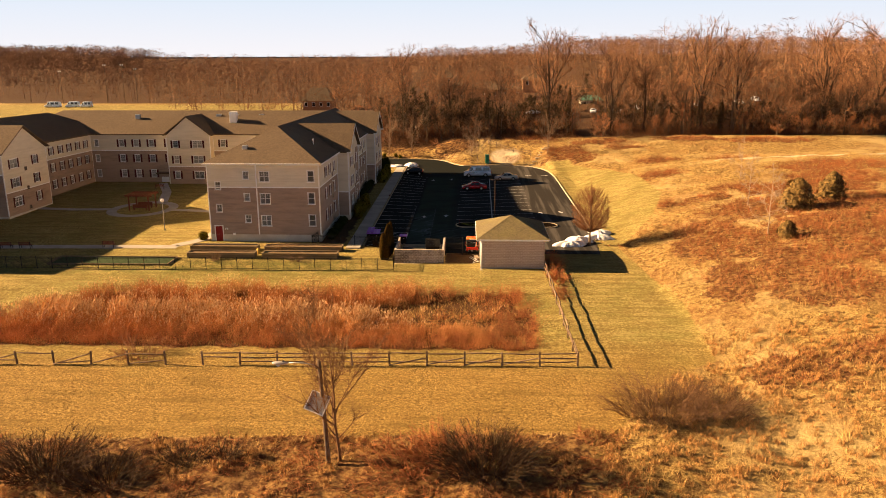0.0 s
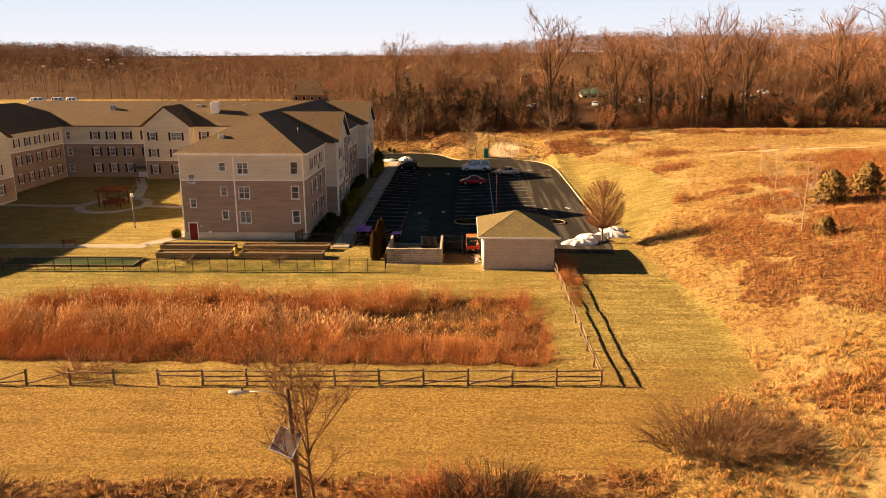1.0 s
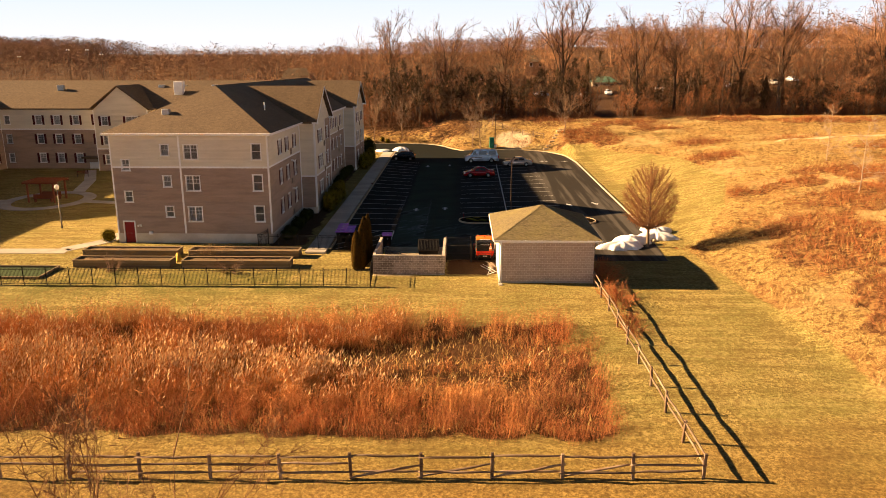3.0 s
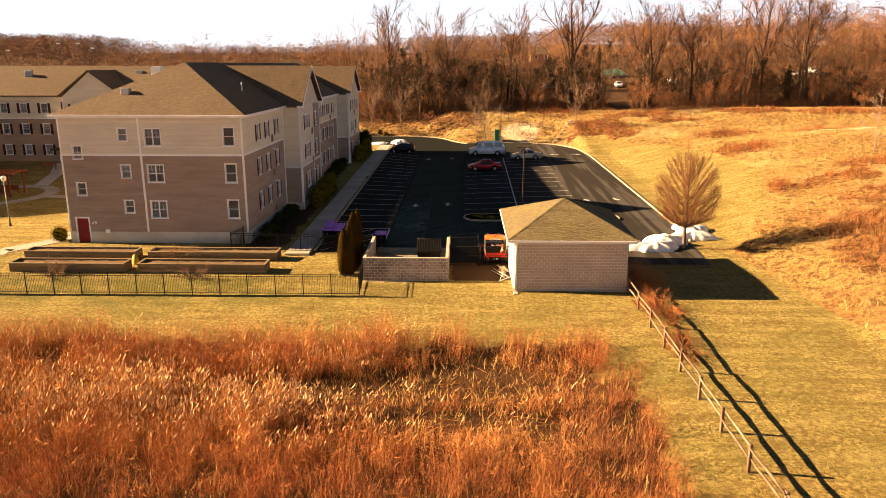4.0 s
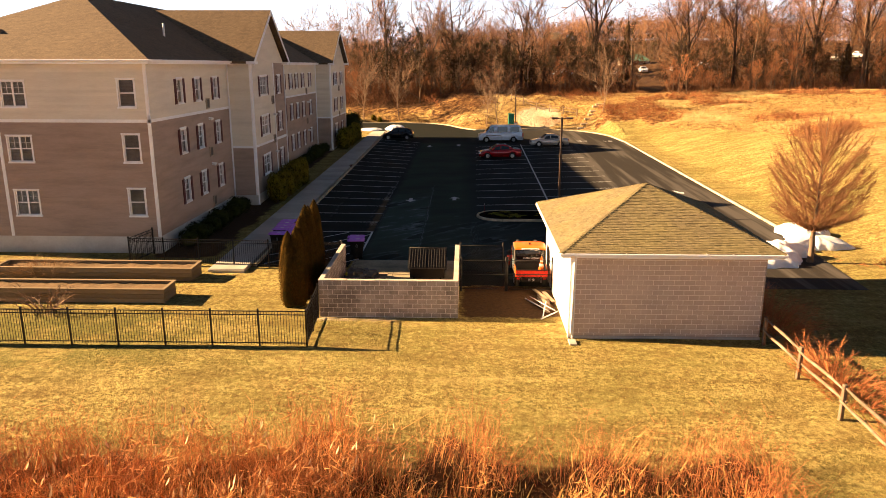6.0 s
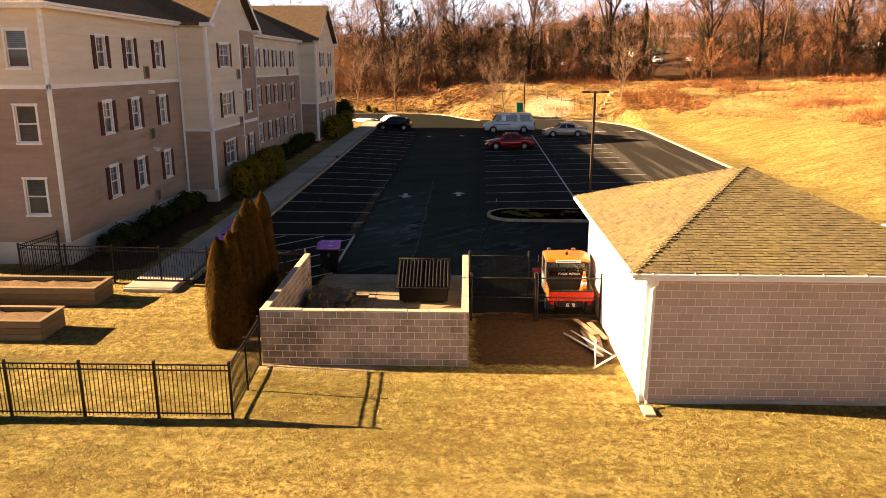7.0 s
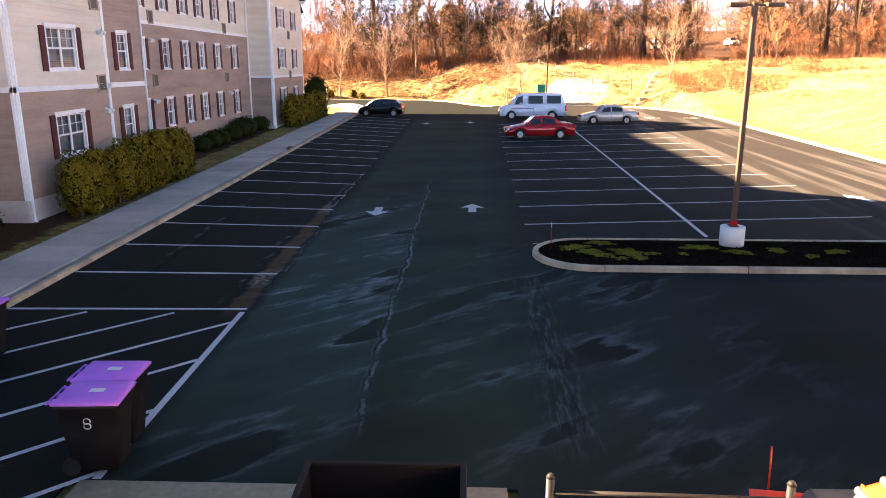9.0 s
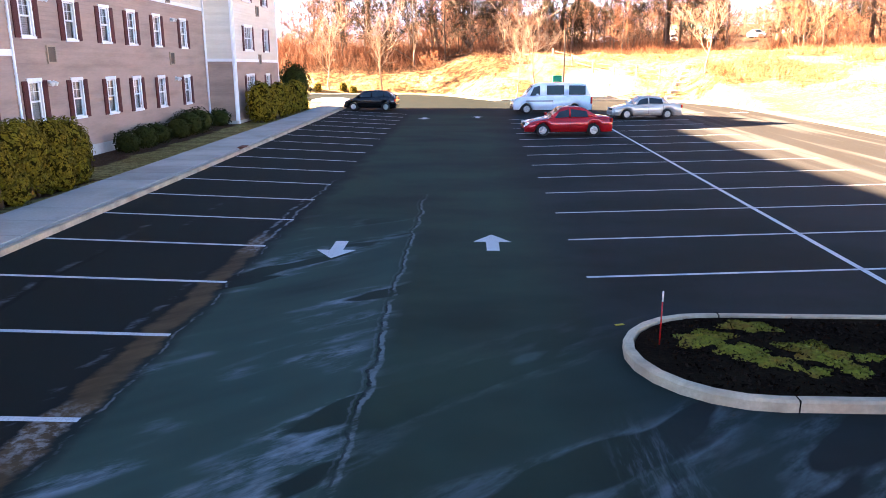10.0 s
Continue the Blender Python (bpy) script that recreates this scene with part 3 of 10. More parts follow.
def build_ground():
    xs, ys = axis(-70, 62, 0.72, -3000, 3000), axis(24, 190, 0.72, -1500, 4000)
    X, Y = np.meshgrid(xs, ys)
    x, y = X.ravel(), Y.ravel()
    z = ground_z(x, y)
    nx = len(xs)
    i = (np.arange(len(ys) - 1)[:, None] * nx + np.arange(nx - 1)[None, :]).ravel()
    me = np_mesh("ground", np.c_[x, y, z], np.c_[i, i + 1, i + 1 + nx, i + nx], smooth=True)
    mown, marsh, mulch, woods, sand = zones(x, y)
    one = np.ones_like(mown)
    for name, cols in (("zone", (mown, marsh, mulch, one)), ("zone2", (woods, sand, (1 - mown) * np.maximum((1 - soft(y, 47, 3)) * (1 - soft(x, 8, 8)), 0.85 * soft(russet(x, y), 0.2, 0.6)), one))):
        at = me.attributes.new(name, "FLOAT_COLOR", "POINT")
        at.data.foreach_set("color", np.stack(cols, 1).astype(np.float32).ravel())
    return tagged(part("ground", me, GRASS), "straw-coloured winter grass and rough golden field", "ground", kind="structure")


build_ground()


FAR_PTS = [(float(x), float(far_line(x))) for x in np.concatenate([np.linspace(17.4, -9, 45), np.linspace(-12, -66, 10)])]


def lot_outline():
    pts = [(LOT_X0, 94.6), (-8.85, 94.6), (-8.85, 95.85), (-3.0, 95.85), (-3.0, 91.4), (16.6, 91.4), (17.4, 104.5)]
    return pts + FAR_PTS + [(-66, ROAD_Y), (-17.0, ROAD_Y), (-15.9, WALK_Y), (LOT_X0, WALK_Y)]


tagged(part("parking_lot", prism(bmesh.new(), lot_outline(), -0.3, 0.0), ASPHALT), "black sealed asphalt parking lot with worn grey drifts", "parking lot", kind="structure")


def kerb_run(name, pts, width=0.16, height=0.14, closed=False, label="pale concrete kerb along the asphalt"):
    """A kerb with a rounded top edge along a line, with joints every few metres."""
    bm = bmesh.new()
    v = [Vector((p[0], p[1], 0)) for p in pts]
    n = len(v)
    rings = []
    for i in range(n):
        a, b = (v[i - 1] if (i or closed) else v[i]), (v[(i + 1) % n] if (i < n - 1 or closed) else v[i])
        d = (b - a).normalized()
        s = Vector((-d.y, d.x, 0))
        prof = [(0, -0.1), (0, height - 0.03), (0.03, height), (width, height), (width, -0.1)]
        rings.append([bm.verts.new(v[i] + s * u + Vector((0, 0, w))) for u, w in prof])
    for i in range(n if closed else n - 1):
        r0, r1 = rings[i], rings[(i + 1) % n]
        for k in range(4):
            bm.faces.new((r0[k + 1], r0[k], r1[k], r1[k + 1]))
    if not closed:
        bm.faces.new(rings[0])
        bm.faces.new(list(reversed(rings[-1])))
    bmesh.ops.recalc_face_normals(bm, faces=bm.faces)
    return tagged(part(name, bm, KERB), label, "kerb", kind="structure")


kerb_run("kerb", list(reversed([(17.05, 98.4), (17.4, 104.5), (17.4, 120.0), (17.4, 140.0)] + FAR_PTS)))


# sidewalk of separate slabs beside the building
def build_sidewalk():
    root = tagged(part("sidewalk", boxes((-15.9, LOT_X0 - 0.17, 93.4, 164.5, -0.2, 0.09)), CONCRETE), "grey concrete sidewalk of jointed slabs", "sidewalk", kind="structure")
    me = None
    step = 1.55
    for k in range(45):
        y = 93.5 + k * step
        if me is None:
            bm = boxes((-15.9, LOT_X0 - 0.18, 0.008, step - 0.008, 0.06, 0.13), bevel=0.012)
            ob = part("slab", bm, CONCRETE, root, m=Matrix.Translation((0, y, 0)))
            me = ob.data
        else:
            part("slab", me, None, root, m=Matrix.Translation((0, y, 0)))
    return root


build_sidewalk()
kerb_run("kerb", [(LOT_X0, WALK_Y), (LOT_X0, 130.0), (LOT_X0, 112.0), (LOT_X0, 94.6)], 0.17, 0.13)


# painted lines
def stripe(a, b, width=0.1, name="parking_line", label="thin worn white parking line on asphalt"):
    a, b = Vector(a), Vector(b)
    d = (b - a).normalized()
    s = Vector((-d.y, d.x)) * width / 2
    bm = bmesh.new()
    sheet(bm, [(p.x, p.y, 0.005) for p in (a - s, b - s, b + s, a + s)])
    return tagged(part(name, bm, LINE), label, "line marking", "lines of the parking lot", "structure")


for k in range(19):
    stripe((-13.65, 102.5 + 2.86 * k), (-8.46, 102.65 + 2.685 * k), 0.11)
for k in range(-1, 12):
    y = 114.2 + 2.95 * k
    stripe((-1.78 + 0.03 * k, y), (10.15, y + 11.9 * (0.148 + 0.0145 * k)))
stripe((3.6, 109.7), (4.1, 149.5), 0.13)
stripe((-8.5, 102.45), (-8.5, 95.9), 0.12)
for c in (114.2, 112.3, 110.35, 108.4, 106.4, 104.6):
    top = min(-8.55, 102.35 - c)
    low = max(-13.6, 95.0 - c)
    stripe((top, top + c), (low, low + c), 0.1, label="slanting white hatch line of a no-parking bay")


def arrow(x, y, turn, size=1.0):
    bm = bmesh.new()
    m = pose(x, y, 0.006, 0, 0, turn)
    for quad in ([(-0.17, -0.85, 0), (0.17, -0.85, 0), (0.17, 0.1, 0), (-0.17, 0.1, 0)],):
        sheet(bm, [m @ (Vector(p) * size) for p in quad])
    bm.faces.new([bm.verts.new(m @ (Vector(p) * size)) for p in ((-0.52, 0.1, 0), (0.52, 0.1, 0), (0, 0.95, 0))])
    return tagged(part("lane_arrow", bm, LINE), "white arrow painted on the driving lane", "line marking", "lane arrows", "structure")


for x, y, turn in ((-6.85, 113.2, 180), (-3.5, 113.85, 0), (-7.0, 147.5, 180), (-3.5, 148.5, 0), (11.4, 116.3, 20), (14.6, 117.2, 200), (12.2, 153.5, 90), (15.6, 153.6, 270)):
    arrow(x, y, turn, 0.82)


# ---- island with kerb ----
def build_island():
    x0, x1, yc, r = -0.33, 11.5, 107.35, 1.55
    out = [(x0, yc - r), *[(x0 - r * math.sin(math.pi * k / 12), yc - r * math.cos(math.pi * k / 12)) for k in range(1, 12)], (x0, yc + r)]
    out = [(x1 - (x1 - x0) * k / 6, yc - r) for k in range(6)] + out + [(x0 + (x1 - x0) * k / 6, yc + r) for k in range(1, 7)]
    out += [(x1 + r * math.sin(math.pi * k / 12), yc + r * math.cos(math.pi * k / 12)) for k in range(1, 12)]
    rim = kerb_run("kerb", list(reversed(out)), 0.14, 0.15, True, "pale rounded concrete kerb round the planted island")
    cx = (x0 + x1) / 2
    soil = [(cx + (px - cx) * 0.978, yc + (py - yc) * 0.9) for px, py in out]
    tagged(part("planting_bed", prism(bmesh.new(), list(reversed(soil)), -0.1, 0.12), MULCH), "dark mulch bed on the parking island", "planting bed", kind="structure")
    for x in (-0.16, 3.46, 7.1):
        for y in (yc - r, yc + r - 0.14):
            part("joint", boxes((x - 0.009, x + 0.009, y - 0.003, y + 0.143, 0.0, 0.153)), MULCH, rim)


MULCH = surf("dark_mulch", (0.015, 0.01, 0.007), (0.006, 0.0042, 0.0034), 18, (0.026, 0.019, 0.011), 1.0, 0.5, 0.95, 0.8, 0.03, spec=0.0)
build_island()


# ---- bright haze low over the horizon, all round ----
def build_backdrop():
    m, nt, bsdf = nodes_of("horizon_haze")
    nt.nodes.remove(bsdf)
    em = nt.nodes.new("ShaderNodeEmission")
    sep = nt.nodes.new("ShaderNodeSeparateXYZ")
    nt.links.new(position(nt), sep.inputs[0])
    nt.links.new(mix(nt, ramp(nt, sep.outputs[2], 0, 330), (0.96, 0.95, 0.98), (0.72, 0.85, 1.0)), em.inputs[0])
    em.inputs[1].default_value = 0.25
    nt.links.new(em.outputs[0], nt.nodes["Material Output"].inputs[0])
    n, r = 96, 3600
    a = np.arange(n) * 2 * math.pi / n
    v = np.concatenate([np.c_[r * np.cos(a), 100 + r * np.sin(a), np.full(n, z)] for z in (-60.0, 720.0)])
    i = np.arange(n)
    k = (i + 1) % n
    tagged(part("backdrop", np_mesh("backdrop", v, np.c_[i, k, k + n, i + n]), m), "pale hazy winter sky low over the horizon", "sky", kind="structure")


build_backdrop()
# ---- block shed ----
def block_course(x0, x1, z, row, length=0.4, high=0.2):
    """Running bond: the stretches of one course."""
    x, out = x0, []
    first = length / 2 if row % 2 else length
    while x < x1 - 0.02:
        w = min(first, x1 - x)
        out.append((x, x + w))
        x, first = x + w, length
    return out


_block_cache = {}


def block_piece(root, m, w, high, material, joint=0.019):
    key = (round(w, 2), round(high, 2), material.name)
    if key not in _block_cache:
        ob = part("block", boxes((joint / 2, w - joint / 2, -0.012, 0.05, joint / 2, high - joint / 2), bevel=0.004), material, root, m=m)
        _block_cache[key] = ob.data
        return ob
    return part("block", _block_cache[key], None, root, m=m)


def block_face(root, origin, turn, length, high, material, pieces=True, rows=None, name="block_face"):
    """Blocks laid over a backing: each its own object, or joined where the face is seen little."""
    base = pose(*origin, 0, 0, turn)
    ch = high / rows
    bm = None if pieces else bmesh.new()
    for row in range(rows):
        for a, b in block_course(0, length, row * ch, row):
            m = base @ Matrix.Translation((a, 0, row * ch))
            if pieces:
                block_piece(root, m, b - a, ch, material)
            else:
                box(bm, 0.006, b - a - 0.006, -0.012, 0.03, 0.006, ch - 0.006, m=m)
    if bm:
        tagged(part(name, bm, material, root), kind="stuff")


def shingle_slope(bm, a, b, c, course=0.118, tab=0.17, lap=0.012):
    """Shingle tabs over a triangle whose eave runs from a to b and whose top is c."""
    a, b, c = Vector(a), Vector(b), Vector(c)
    u = (b - a).normalized()
    foot = a + u * (c - a).dot(u)
    v = (c - foot)
    hi = v.length
    v.normalize()
    n = u.cross(v)
    la, lb = (foot - a).length, (b - foot).length
    rows = int(hi / course)
    rnd = random.Random(4)
    for r in range(rows):
        f = r * course / hi
        x0, x1 = -la * (1 - f), lb * (1 - f)
        x = x0 - tab * (0.5 if r % 2 else 0) - rnd.random() * 0.05
        while x < x1:
            w = tab * rnd.uniform(0.6, 1.25)
            p, q = max(x, x0), min(x + w, x1)
            if q - p > 0.03:
                h0 = lap * rnd.uniform(0.6, 2.2)
                o = foot + u * p + v * (r * course)
                e = u * (q - p - 0.008)
                up = v * (course + 0.03)
                t = [o + n * h0, o + e + n * h0, o + e + up + n * 0.003, o + up + n * 0.003]
                lo = [o - n * 0.004, o + e - n * 0.004]
                vs = [bm.verts.new(k) for k in t + lo]
                bm.faces.new(vs[:4])
                bm.faces.new((vs[4], vs[5], vs[1], vs[0]))
            x += w


SX0, SX1, SY0, SY1, SH = 1.43, 8.92, 84.72, 93.75, 3.4


def build_shed():
    root = thing("storage_shed", "square grey concrete block shed with a brown hipped shingle roof", "shed", at=(5.2, 89.2, 0))
    part("wall", boxes((SX0 + 0.015, SX1 - 0.015, SY0 + 0.015, SY1 - 0.015, -0.2, SH)), MORTAR, root, "pale mortar and block core of the walls")
    tagged(root.children[0], "grey block walls")
    part("footing", boxes((SX0 - 0.03, SX1 + 0.03, SY0 - 0.03, SY0 + 0.2, -0.2, 0.1), bevel=0.02), CONCRETE, root)
    # eaves, gutters
    e = 0.42
    X0, X1, Y0, Y1, z = SX0 - e, SX1 + e, SY0 - e, SY1 + e, SH + 0.12
    part("soffit", boxes((X0 + 0.02, X1 - 0.02, Y0 + 0.02, Y1 - 0.02, SH + 0.0, SH + 0.06)), WHITE, root)
    bm = bmesh.new()
    for r in ((X0, X1, Y0, Y0 + 0.03), (X0, X1, Y1 - 0.03, Y1), (X0, X0 + 0.03, Y0 + 0.03, Y1 - 0.03), (X1 - 0.03, X1, Y0 + 0.03, Y1 - 0.03)):
        box(bm, *r, SH - 0.02, SH + 0.2)
    part("fascia", bm, WHITE, root)
    for side, (gx0, gx1, gy0, gy1) in (("front", (X0 - 0.1, X1 + 0.1, Y0 - 0.12, Y0 - 0.003)), ("left", (X0 - 0.12, X0 - 0.003, Y0 + 0.003, Y1)), ("right", (X1 + 0.003, X1 + 0.12, Y0 + 0.003, Y1))):
        part("gutter", boxes((gx0, gx1, gy0, gy1, SH + 0.06, SH + 0.18), bevel=0.02), WHITE, root)
    for k in range(9):
        x = X0 + 0.4 + k * 1.0
        bm = bmesh.new()
        tube(bm, [(x, Y0 - 0.14, SH + 0.185), (x, Y0 + 0.02, SH + 0.205)], 0.012, 5)
        part("gutter_hanger", bm, WHITE, root)
    # roof
    peak = ((X0 + X1) / 2, (Y0 + Y1) / 2, 5.43)
    c = [(X0 - 0.06, Y0 - 0.06, SH + 0.19), (X1 + 0.06, Y0 - 0.06, SH + 0.19), (X1 + 0.06, Y1 + 0.06, SH + 0.19), (X0 - 0.06, Y1 + 0.06, SH + 0.19)]
    bm = bmesh.new()
    vs = [bm.verts.new(p) for p in c] + [bm.verts.new(peak)] + [bm.verts.new((p[0], p[1], p[2] - 0.05)) for p in c]
    for i in range(4):
        bm.faces.new((vs[i], vs[(i + 1) % 4], vs[4]))
        bm.faces.new((vs[5 + i], vs[5 + (i + 1) % 4], vs[(i + 1) % 4], vs[i]))
    bm.faces.new([vs[8], vs[7], vs[6], vs[5]])
    roof = part("roof", bm, SHINGLE, root, "brown shingle roof")
    bm = bmesh.new()
    for i in range(4):
        shingle_slope(bm, c[i], c[(i + 1) % 4], peak)
    tagged(part("shingle", bm, SHINGLE, roof), kind="stuff")
    bm = bmesh.new()
    rnd = random.Random(9)
    for i in range(4):
        a, b = Vector(c[i]), Vector(peak)
        n = int((b - a).length / 0.2)
        d = (b - a).normalized()
        s = Vector((-d.y, d.x, 0)).normalized()
        for k in range(n):
            o = a + d * (k * 0.2) + Vector((0, 0, 0.012 + rnd.random() * 0.008))
            w = 0.13
            t = [o - s * w - Vector((0, 0, 0.035)), o, o + s * w - Vector((0, 0, 0.035))]
            up = d * 0.24 - Vector((0, 0, 0.012))
            q = [bm.verts.new(p) for p in t] + [bm.verts.new(p + up) for p in t]
            bm.faces.new((q[0], q[1], q[4], q[3]))
            bm.faces.new((q[1], q[2], q[5], q[4]))
    tagged(part("hip_cap", bm, SHINGLE, roof), kind="stuff")
    # corner boards and downpipe
    part("corner_board", boxes((SX0 - 0.03, SX0 + 0.2, SY0 - 0.035, SY0 + 0.0, 0.05, SH)), WHITE, root)
    bm = bmesh.new()
    tube(bm, [(SX0 + 0.1, Y0 - 0.05, SH + 0.07), (SX0 + 0.1, Y0 - 0.02, SH - 0.1), (SX0 + 0.1, SY0 - 0.09, SH - 0.35), (SX0 + 0.1, SY0 - 0.09, 0.25), (SX0 + 0.1, SY0 - 0.3, 0.1)], 0.045, 8)
    part("downpipe", bm, WHITE, root)
    tagged(part("splash_block", boxes((SX0 - 0.05, SX0 + 0.25, SY0 - 0.8, SY0 - 0.25, -0.03, 0.06), bevel=0.02), CONCRETE), "small concrete splash block under the downpipe", "splash block")
    # block faces
    block_face(root, (SX0 + 0.2, SY0 + 0.02, 0.0), 0, SX1 - SX0 - 0.2, SH, SHED_BLOCK, True, 17)
    # west face in whiter blocks than the other faces
    block_face(root, (SX0 + 0.02, SY1, 0.0), -90, SY1 - SY0, SH, WHITE_BLOCK, False, 17, "painted_block_face")
    block_face(root, (SX1 - 0.02, SY0, 0.0), 90, SY1 - SY0, SH, BLOCK_J, False, 17, "block_face")
    block_face(root, (SX1, SY1 - 0.02, 0.0), 180, SX1 - SX0, SH, BLOCK_J, False, 17, "block_face")


build_shed()

# ---- dumpster enclosure ----
EX0, EX1, EY0, EY1, EH = -8.88, -2.94, 86.85, 93.02, 1.6


def build_enclosure():
    root = thing("block_enclosure", "low grey concrete block walls round a dumpster pad", "wall", at=((EX0 + EX1) / 2, EY0, 0))
    part("core", boxes((EX0 + 0.015, EX1 - 0.015, EY0 + 0.015, EY0 + 0.205, -0.2, EH), (EX0 + 0.015, EX0 + 0.205, EY0 + 0.205, EY1, -0.2, EH), (EX1 - 0.205, EX1 - 0.015, EY0 + 0.205, EY1, -0.2, EH)), MORTAR, root)
    # thin added pieces, paler than the blocks, paint the sunlit wall top
    rnd = random.Random(2)
    x = EX0
    while x < EX1 - 0.01:
        w = min(0.6, EX1 - x)
        part("capstone", boxes((x + 0.004, x + w - 0.004, EY0 + 0.004, EY0 + 0.212, EH, EH + 0.04 + rnd.uniform(-0.006, 0.006)), bevel=0.008), LIT_TOP, root)
        x += 0.6
    for xc in (EX0 + 0.11, EX1 - 0.11):
        y = EY0 + 0.216
        while y < EY1 - 0.05:
            part("capstone", boxes((xc - 0.106, xc + 0.106, y + 0.004, min(y + 0.6, EY1 + 0.01) - 0.004, EH, EH + 0.04 + rnd.uniform(-0.006, 0.006)), bevel=0.008), LIT_TOP, root)
            y += 0.6
    block_face(root, (EX0, EY0 + 0.02, 0), 0, EX1 - EX0, EH, BLOCK, True, 8)
    block_face(root, (EX0 + 0.2, EY0 + 0.2, 0), 90, EY1 - EY0 - 0.2, EH, BLOCK, True, 8)
    block_face(root, (EX0 + 0.02, EY1, 0), -90, EY1 - EY0, EH, BLOCK_J, False, 8)
    block_face(root, (EX1 - 0.02, EY0, 0), 90, EY1 - EY0, EH, BLOCK_J, False, 8)
    block_face(root, (EX1 - 0.2, EY1, 0), -90, EY1 - EY0 - 0.2, EH, BLOCK_J, False, 8)
    return root


OLD_SLAB = surf("stained_slab", (0.38, 0.318, 0.212), (0.27, 0.224, 0.148), 9, (0.13, 0.104, 0.064), 0.8, 0.8, 0.85, 0.2, 0.005)
# block colour made lighter for the sunlit top of the walls
LIT_TOP = surf("lit_wall_top", (0.56, 0.49, 0.42), (0.44, 0.385, 0.33), 20, (0.3, 0.26, 0.21), 1.2, 0.5, 0.85, 0.2, 0.004)
build_enclosure()
tagged(part("concrete_pad", boxes((EX0 + 0.2, EX1 - 0.2, EY0 + 0.2, 95.85, -0.2, 0.02)), OLD_SLAB), "stained concrete slab inside the block walls", "pad", kind="structure")
# control joints and an oil stain on the slab
_pad = bpy.data.objects["concrete_pad"]
STAIN = surf("oil_stain", (0.05, 0.036, 0.025), (0.085, 0.062, 0.042), 14, None, rough=0.75, relief=0)
part("joint", boxes((-6.35, -6.33, EY0 + 0.25, 93.7, 0.02, 0.0235)), STAIN, _pad, m=pose(0, 0, 0))
_bm = bmesh.new()
_r = [(-5.0 + (0.2 + 0.06 * math.sin(3 * t)) * math.cos(t), 91.25 + (0.16 + 0.05 * math.sin(2 * t + 1)) * math.sin(t)) for t in np.linspace(0, 2 * math.pi, 21)[:-1]]
slab_cap = [_bm.verts.new((x, y, 0.0245)) for x, y in _r]
_bm.faces.new(slab_cap)
part("stain", _bm, STAIN, _pad)
# ---- apartment building ----
F1, F2, F3, BAND, EAVE, FND = 2.15, 5.13, 8.1, 7.35, 10.45, 0.95


def siding(name, root, p0, turn, length, z0, z1, material, openings=(), course=0.155, label=""):
    """Lapped boards on one wall, with its openings cut through and their reveals. The wall starts at p0, runs along local x, faces local -y."""
    m = pose(p0[0], p0[1], 0, 0, 0, turn)
    zs = {round(z0, 4), round(z1, 4)}
    z = z0
    while z < z1:
        zs.add(round(z, 4))
        z += course
    for o in openings:
        zs.update(round(v, 4) for v in o[2:4] if z0 < v < z1)
    zs = sorted(zs)
    V, F = [], []

    def quad(pts):
        i = len(V)
        V.extend(tuple(m @ Vector(p)) for p in pts)
        F.append((i, i + 1, i + 2, i + 3))

    def out(z):
        k = ((z - z0) / course) % 1.0
        return -0.028 * (1 - k)

    for a, b in zip(zs, zs[1:]):
        if b - a < 0.003:
            continue
        cuts = sorted((o[0], o[1]) for o in openings if o[2] <= a + 1e-3 and o[3] >= b - 1e-3)
        x, spans = 0.0, []
        for c0, c1 in cuts:
            if c0 > x:
                spans.append((x, c0))
            x = max(x, c1)
        if x < length:
            spans.append((x, length))
        ya, yb = out(a), out(b - 1e-4)
        for s0, s1 in spans:
            quad([(s0, ya, a), (s1, ya, a), (s1, yb, b), (s0, yb, b)])
            if abs(((a - z0) / course) - round((a - z0) / course)) < 1e-3:
                quad([(s0, 0.0, a), (s1, 0.0, a), (s1, ya, a), (s0, ya, a)])
    for o0, o1, oz0, oz1 in openings:
        lo, hi = max(oz0, z0), min(oz1, z1)
        if hi <= lo:
            continue
        d = 0.22
        quad([(o0, 0, lo), (o0, 0, hi), (o0, d, hi), (o0, d, lo)])
        quad([(o1, 0, hi), (o1, 0, lo), (o1, d, lo), (o1, d, hi)])
        quad([(o0, 0, lo), (o0, d, lo), (o1, d, lo), (o1, 0, lo)])
        quad([(o0, 0, hi), (o1, 0, hi), (o1, d, hi), (o0, d, hi)])
    return part(name, np_mesh(name, V, F), material, root, label)


_win = {}


